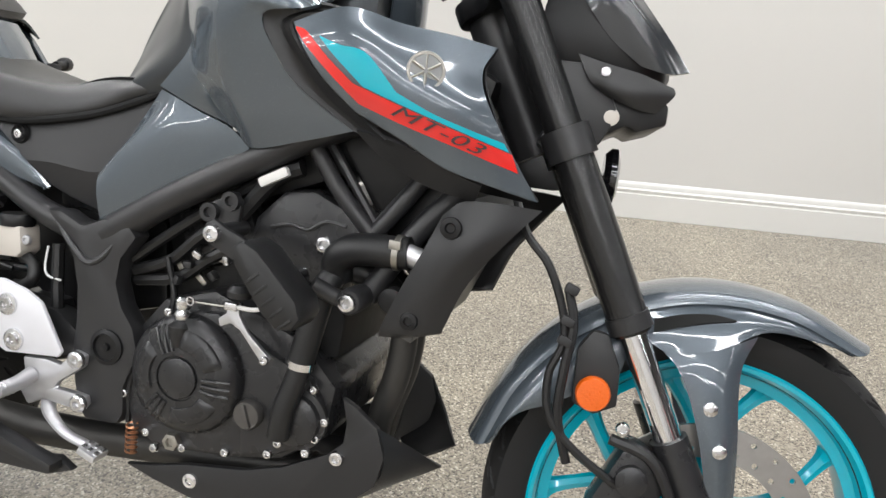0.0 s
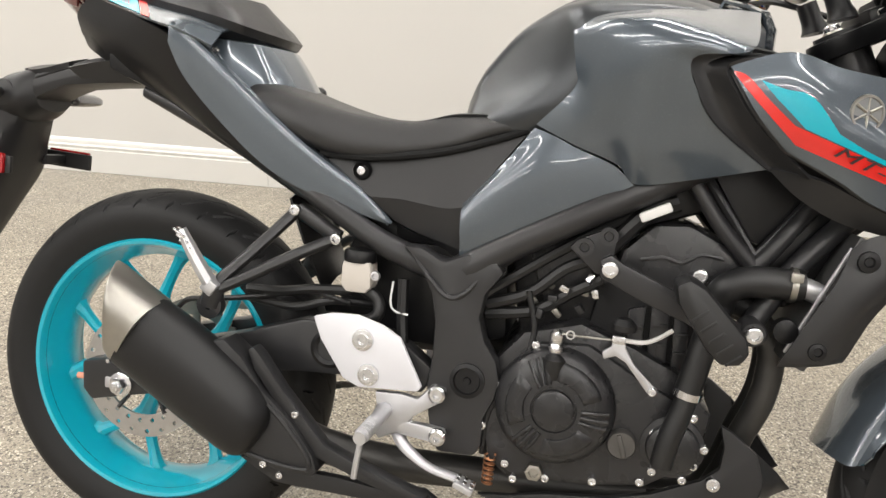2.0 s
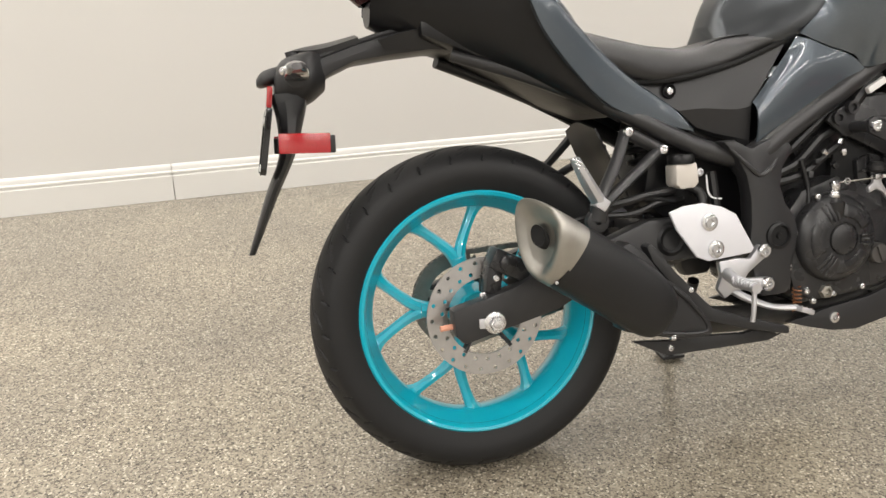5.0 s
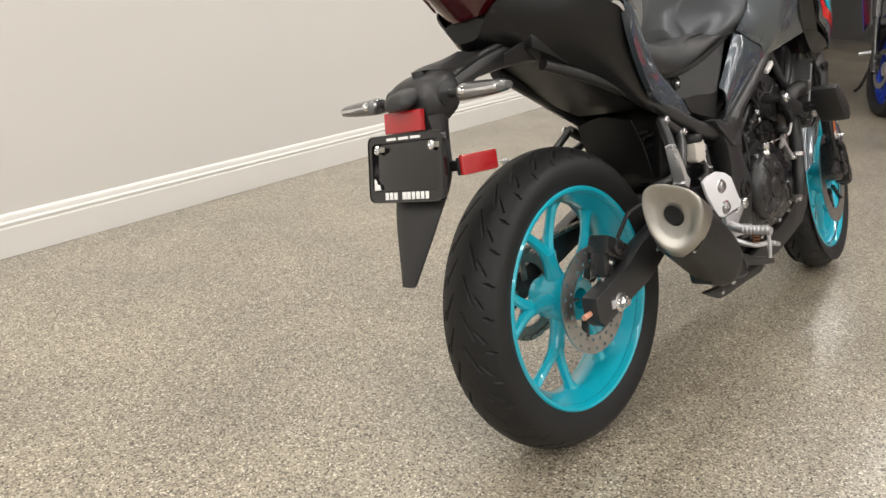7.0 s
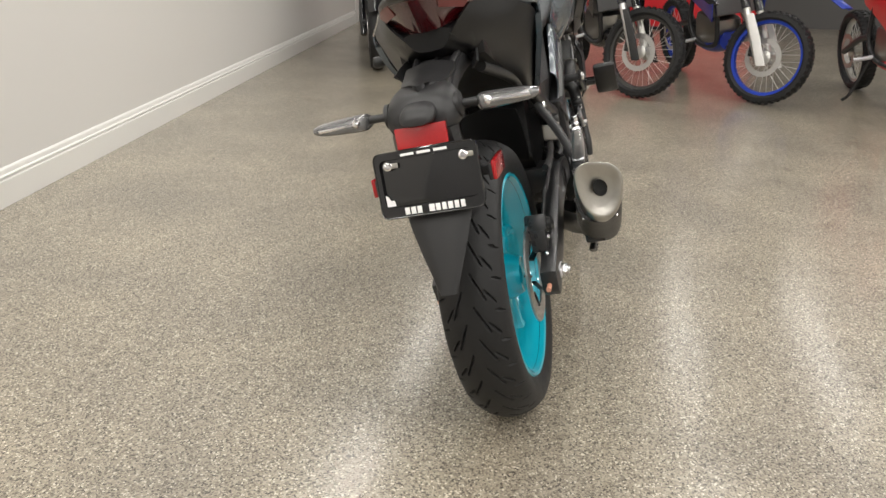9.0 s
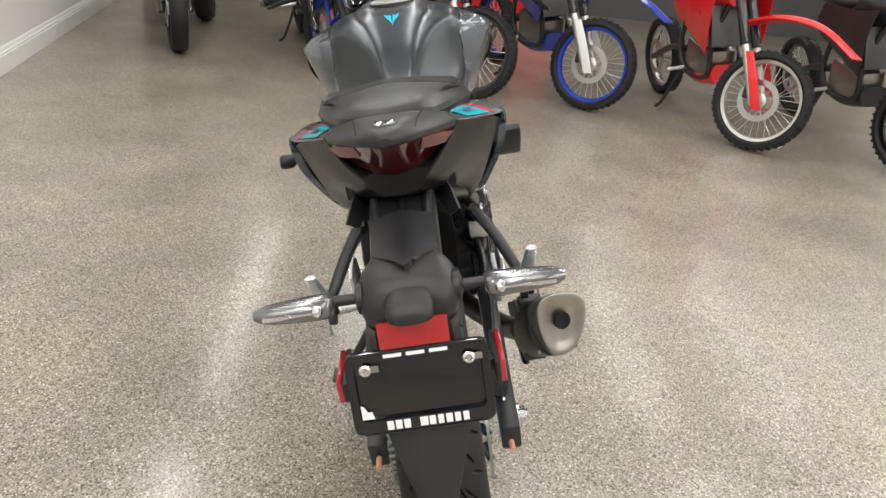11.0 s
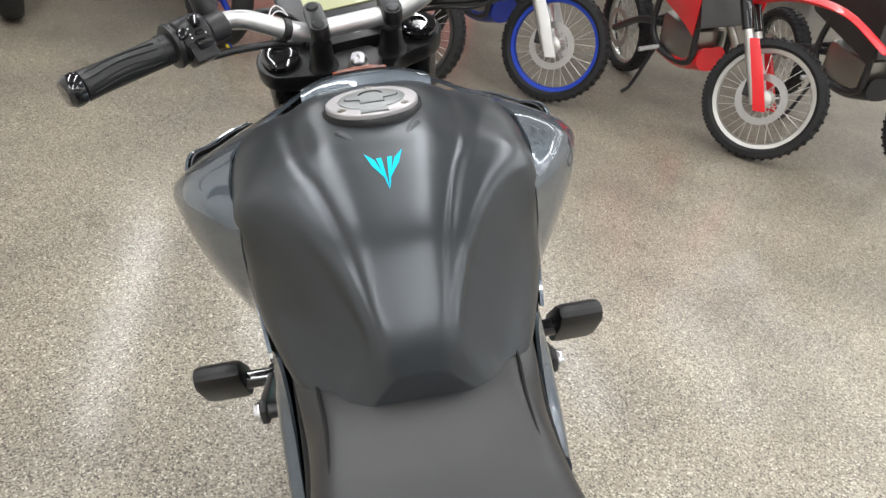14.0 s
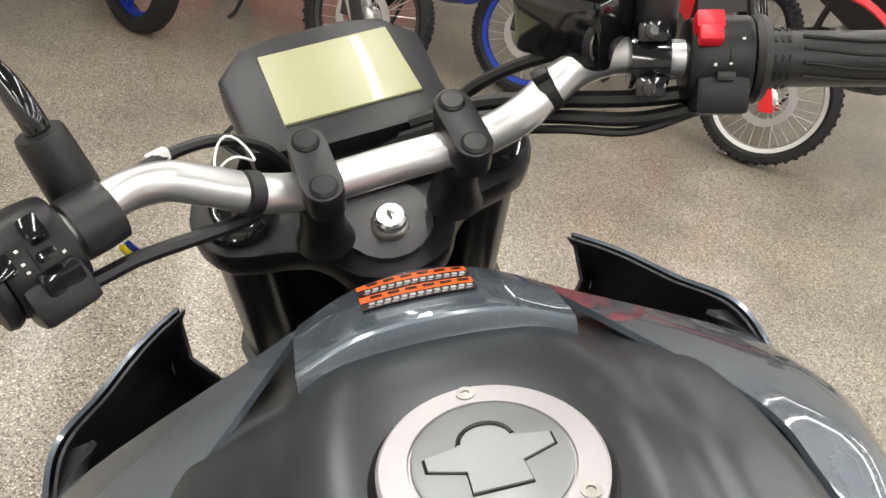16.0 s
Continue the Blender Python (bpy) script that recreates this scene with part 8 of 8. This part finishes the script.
# ---- parked motorcycles at the end of the room ----
def knob_tyre(R, half, knobs):
    bm = ring([(R - 0.06, -half * 0.7), (R - 0.045, -half), (R - 0.022, -half * 0.95), (R - 0.01, -half * 0.55), (R - 0.008, 0), (R - 0.01, half * 0.55), (R - 0.022, half * 0.95), (R - 0.045, half), (R - 0.06, half * 0.7)], 72)
    for k in range(knobs):
        a = 2 * math.pi * k / knobs
        for y, w, dr in ((-half * 0.72, 0.02, 0.016), (half * 0.72, 0.02, 0.016), (0.0, 0.024, 0.008)):
            aa = a + (math.pi / knobs if y == 0 else 0)
            r = R - dr
            block((r * math.cos(aa), y, r * math.sin(aa)), (0.011, w, 0.014), 0, (0, -math.degrees(aa), 0), bm=bm)
    return bm


def smooth_tyre(R, half):
    return ring([(R - 0.075, -half * 0.75), (R - 0.05, -half), (R - 0.025, -half * 0.92), (R - 0.006, -half * 0.5), (R, 0), (R - 0.006, half * 0.5), (R - 0.025, half * 0.92), (R - 0.05, half), (R - 0.075, half * 0.75)], 72)


def parked_wheel(name, parent, m, R, half, rim, spoked, knobby):
    w = part(name, lathe([(0.02, -0.06), (0.045, -0.05), (0.03, -0.02), (0.03, 0.02), (0.045, 0.05), (0.02, 0.06)], (0, 0, 0), "y", 24), "rim_silver", parent)
    w.matrix_basis = m
    part("tyre", knob_tyre(R, half, 44) if knobby else smooth_tyre(R, half), "rubber", w)
    r1 = R - (0.057 if knobby else 0.072)
    part("rim", ring([(r1 + 0.004, -0.022), (r1 + 0.004, 0.022), (r1 - 0.022, 0.017), (r1 - 0.027, 0), (r1 - 0.022, -0.017)], 64), rim, w)
    if spoked:
        for k in range(32):
            a = 2 * math.pi * k / 32
            b = a + (0.5 if k % 4 < 2 else -0.5)
            y = 0.035 if k % 2 else -0.035
            part("spoke", tube([(0.04 * math.cos(b), y, 0.04 * math.sin(b)), ((r1 - 0.015) * math.cos(a), 0, (r1 - 0.015) * math.sin(a))], 0.002, 5), "rim_silver", w)
    else:
        for k in range(5):
            a = 2 * math.pi * k / 5
            part("spoke", tube([(0.03 * math.cos(a), 0, 0.03 * math.sin(a)), ((r1 - 0.01) * math.cos(a), 0, (r1 - 0.01) * math.sin(a))], [0.02, 0.013], 8), rim, w)
    part("brake_disc", ring([(0.09, 0.062), (0.125, 0.062), (0.125, 0.066), (0.09, 0.066)], 40), "disc", w)
    return w


def parked_bike(name, label, x, y, yaw, steer, knobby, body_m, rim_m, guard_m, R=0.305, lean=-9, half=0.042, tail=True):
    """A parked motorcycle; its front tyre stands at x, y, and yaw 0 points it towards -x."""
    t = thing(name, label, "motorcycle", "parked motorcycles", Matrix.Translation((x, y, 0)) @ pose(0, 0, 0, 0, 0, yaw) @ pose(0, 0, 0, lean, 0, 0))
    # local: front wheel at the origin, the machine runs back along +x
    S = Matrix.Rotation(radians(steer), 4, Vector((0.43, 0, 0.9)).normalized())
    rake = 0.48
    parked_wheel("front_wheel", t, Matrix.Translation((0, 0, R)) @ S, R, half, rim_m, knobby, knobby)

    def fk(z, yy, dx=0.0):
        return (rake * (z - R) + 0.03 + dx, yy, z - R)

    def tp(nm, bm, mt, lab=""):
        bm.transform(Matrix.Translation((0, 0, R)) @ S)
        return part(nm, bm, mt, t, lab)

    for s in (-1, 1):
        tp("fork_leg", tube([fk(R - 0.03, s * 0.095), fk(0.62, s * 0.095)], 0.024, 14), "rim_silver" if knobby else "gloss")
        tp("fork_tube", tube([fk(0.6, s * 0.095), fk(1.0, s * 0.095)], 0.03, 14), "gloss")
        if knobby:
            g = slab([(-0.055, -0.05), (0.005, -0.06), (0.05, 0.05), (0.145, 0.26), (0.1, 0.27), (0.03, 0.14)], s * 0.118, s * 0.132, 0.008)
            tp("fork_guard", g, guard_m, "plastic fork guard")
    tp("front_hub_caliper", block((0.06, 0.085, 0.04), (0.06, 0.05, 0.09), 0.01), "engine")
    if knobby:
        ff = patch([[(-0.42, -0.05, 0.34), (-0.2, -0.07, 0.46), (0.05, -0.08, 0.475), (0.25, -0.07, 0.41)], [(-0.46, 0, 0.35), (-0.2, 0, 0.49), (0.05, 0, 0.505), (0.27, 0, 0.43)], [(-0.42, 0.05, 0.34), (-0.2, 0.07, 0.46), (0.05, 0.08, 0.475), (0.25, 0.07, 0.41)]], 5, 4, 0.004)
        tp("front_fender", ff, body_m, "long plastic front fender")
        tp("number_plate", slab([(0.22, 0.62), (0.2, 0.72), (0.24, 0.84), (0.29, 0.84), (0.28, 0.62)], -0.11, 0.11, 0.02), guard_m)
    else:
        ff = patch([[(-0.3, -0.05, 0.16), (-0.18, -0.06, 0.29), (0.03, -0.07, 0.35), (0.2, -0.06, 0.3)], [(-0.32, 0, 0.17), (-0.19, 0, 0.32), (0.03, 0, 0.375), (0.21, 0, 0.32)], [(-0.3, 0.05, 0.16), (-0.18, 0.06, 0.29), (0.03, 0.07, 0.35), (0.2, 0.06, 0.3)]], 5, 4, 0.004)
        tp("front_fender", ff, body_m)
        tp("headlamp", block((0.2, 0, 0.62), (0.18, 0.2, 0.2), 0.05), "gloss")
    tp("handlebar", tube([(0.42, -0.39, 0.74), (0.4, -0.2, 0.76), (0.36, -0.08, 0.7), (0.36, 0.08, 0.7), (0.4, 0.2, 0.76), (0.42, 0.39, 0.74)], 0.014, 12), "rim_silver" if knobby else "gloss")
    Lw = 1.46 if knobby else 1.4
    Rr = R - 0.015
    parked_wheel("rear_wheel", t, Matrix.Translation((Lw, 0, Rr)), Rr, half * 1.2, rim_m if knobby else rim_m, knobby, knobby)
    for s in (-1, 1):
        part("swing_arm", tube([(Lw, s * 0.09, Rr), (1.15, s * 0.09, 0.42), (0.9, s * 0.08, 0.46)], 0.022, 10), "frame", t)
        part("frame_tube", tube([(0.36, s * 0.03, 0.95), (0.5, s * 0.1, 0.6), (0.55, s * 0.1, 0.34), (0.85, s * 0.11, 0.33), (0.95, s * 0.11, 0.5), (0.75, s * 0.1, 0.85), (0.4, s * 0.04, 0.96)], 0.018, 10), "frame", t)
        part("side_panel", patch([[(0.34, s * 0.17, 0.93), (0.55, s * 0.16, 0.9), (0.8, s * 0.13, 0.88), (1.05, s * 0.11, 0.88)], [(0.36, s * 0.2, 0.8), (0.55, s * 0.18, 0.78), (0.8, s * 0.14, 0.74), (1.1, s * 0.12, 0.76)], [(0.42, s * 0.19, 0.52), (0.56, s * 0.17, 0.56), (0.8, s * 0.13, 0.6), (1.05, s * 0.11, 0.66)]], 5, 4, 0.005), body_m, t, "coloured plastic side panel")
        part("footrest", tube([(0.85, s * 0.12, 0.34), (0.86, s * 0.24, 0.33)], 0.014, 8), "alu", t)
    part("engine", block((0.72, 0, 0.42), (0.34, 0.22, 0.22), 0.05, (0, -8, 0)), "engine" if not knobby else "steel", t)
    part("cylinder", block((0.66, 0, 0.62), (0.18, 0.17, 0.22), 0.02, (0, 12, 0)), "steel" if knobby else "engine", t)
    part("radiator", block((0.46, 0, 0.68), (0.04, 0.3, 0.26), 0.008, (0, 12, 0)), "radiator", t)
    part("seat", loft([half_ring(0.62, [(0, 0.95), (0.05, 0.95), (0.07, 0.92), (0.05, 0.88)]), half_ring(0.9, [(0, 0.93), (0.08, 0.925), (0.1, 0.89), (0.06, 0.85)]), half_ring(1.3, [(0, 0.96), (0.08, 0.955), (0.1, 0.92), (0.06, 0.89)]), half_ring(1.45, [(0, 0.97), (0.05, 0.965), (0.06, 0.945), (0.04, 0.93)])], 4, 4), "seat", t)
    part("tank", loft([half_ring(0.38, [(0, 0.98), (0.06, 0.97), (0.1, 0.92), (0.06, 0.82)]), half_ring(0.52, [(0, 1.02), (0.08, 1.0), (0.14, 0.93), (0.08, 0.8)]), half_ring(0.68, [(0, 0.98), (0.07, 0.97), (0.11, 0.92), (0.07, 0.82)])], 4, 4), body_m, t)
    if knobby:
        part("skid_plate", loft([half_ring(0.5, [(0, 0.42), (0.06, 0.42), (0.09, 0.36), (0.05, 0.3)]), half_ring(0.68, [(0, 0.34), (0.09, 0.34), (0.12, 0.3), (0.06, 0.26)]), half_ring(0.9, [(0, 0.33), (0.08, 0.33), (0.1, 0.3), (0.05, 0.27)])], 4, 4), body_m, t)
    if tail:
        part("rear_fender", patch([[(1.2, -0.09, 0.9), (1.45, -0.09, 0.95), (1.75, -0.06, 0.97)], [(1.2, 0, 0.92), (1.45, 0, 0.97), (1.78, 0, 0.98)], [(1.2, 0.09, 0.9), (1.45, 0.09, 0.95), (1.75, 0.06, 0.97)]], 4, 4, 0.004), body_m, t)
    part("exhaust", tube([(0.5, -0.08, 0.55), (0.46, -0.12, 0.4), (0.7, -0.16, 0.33), (1.0, -0.15, 0.5), (1.4, -0.13, 0.7)], [0.022, 0.024, 0.026, 0.035, 0.045], 12), "steel", t)
    part("side_stand", tube([(0.88, 0.12, 0.33), (0.93, 0.22, 0.1), (0.95, 0.27, 0.046)], 0.011, 8), "frame", t)
    return t


parked_bike("parked_motorcycle", "black dirt bike with dark spoked wheels, parked on its stand", 3.98, -0.36, 22, 40, True, "gloss", "header", "plastic")
parked_bike("parked_motorcycle", "blue dirt bike with blue rims and white fork guards", 4.03, -1.165, 20, 38, True, "mx_blue", "rim_blue", "mx_white")
parked_bike("parked_motorcycle", "red dirt bike with silver rims and red fork guards", 3.395, -2.078, 6, 42, True, "mx_red", "rim_silver", "mx_red")
parked_bike("parked_motorcycle", "blue street bike with blue wheels, parked nose out", 4.42, 0.62, 14, 22, False, "mx_blue", "rim_blue", "plastic", R=0.3, half=0.06)
parked_bike("parked_motorcycle", "black street bike beside the white wall", 4.5, 1.68, 6, 14, False, "gloss", "gloss", "plastic", R=0.3, half=0.06)
parked_bike("parked_motorcycle", "dark grey dirt bike at the end of the row", 3.14, -2.95, 2, 24, True, "plastic", "gloss", "gloss")
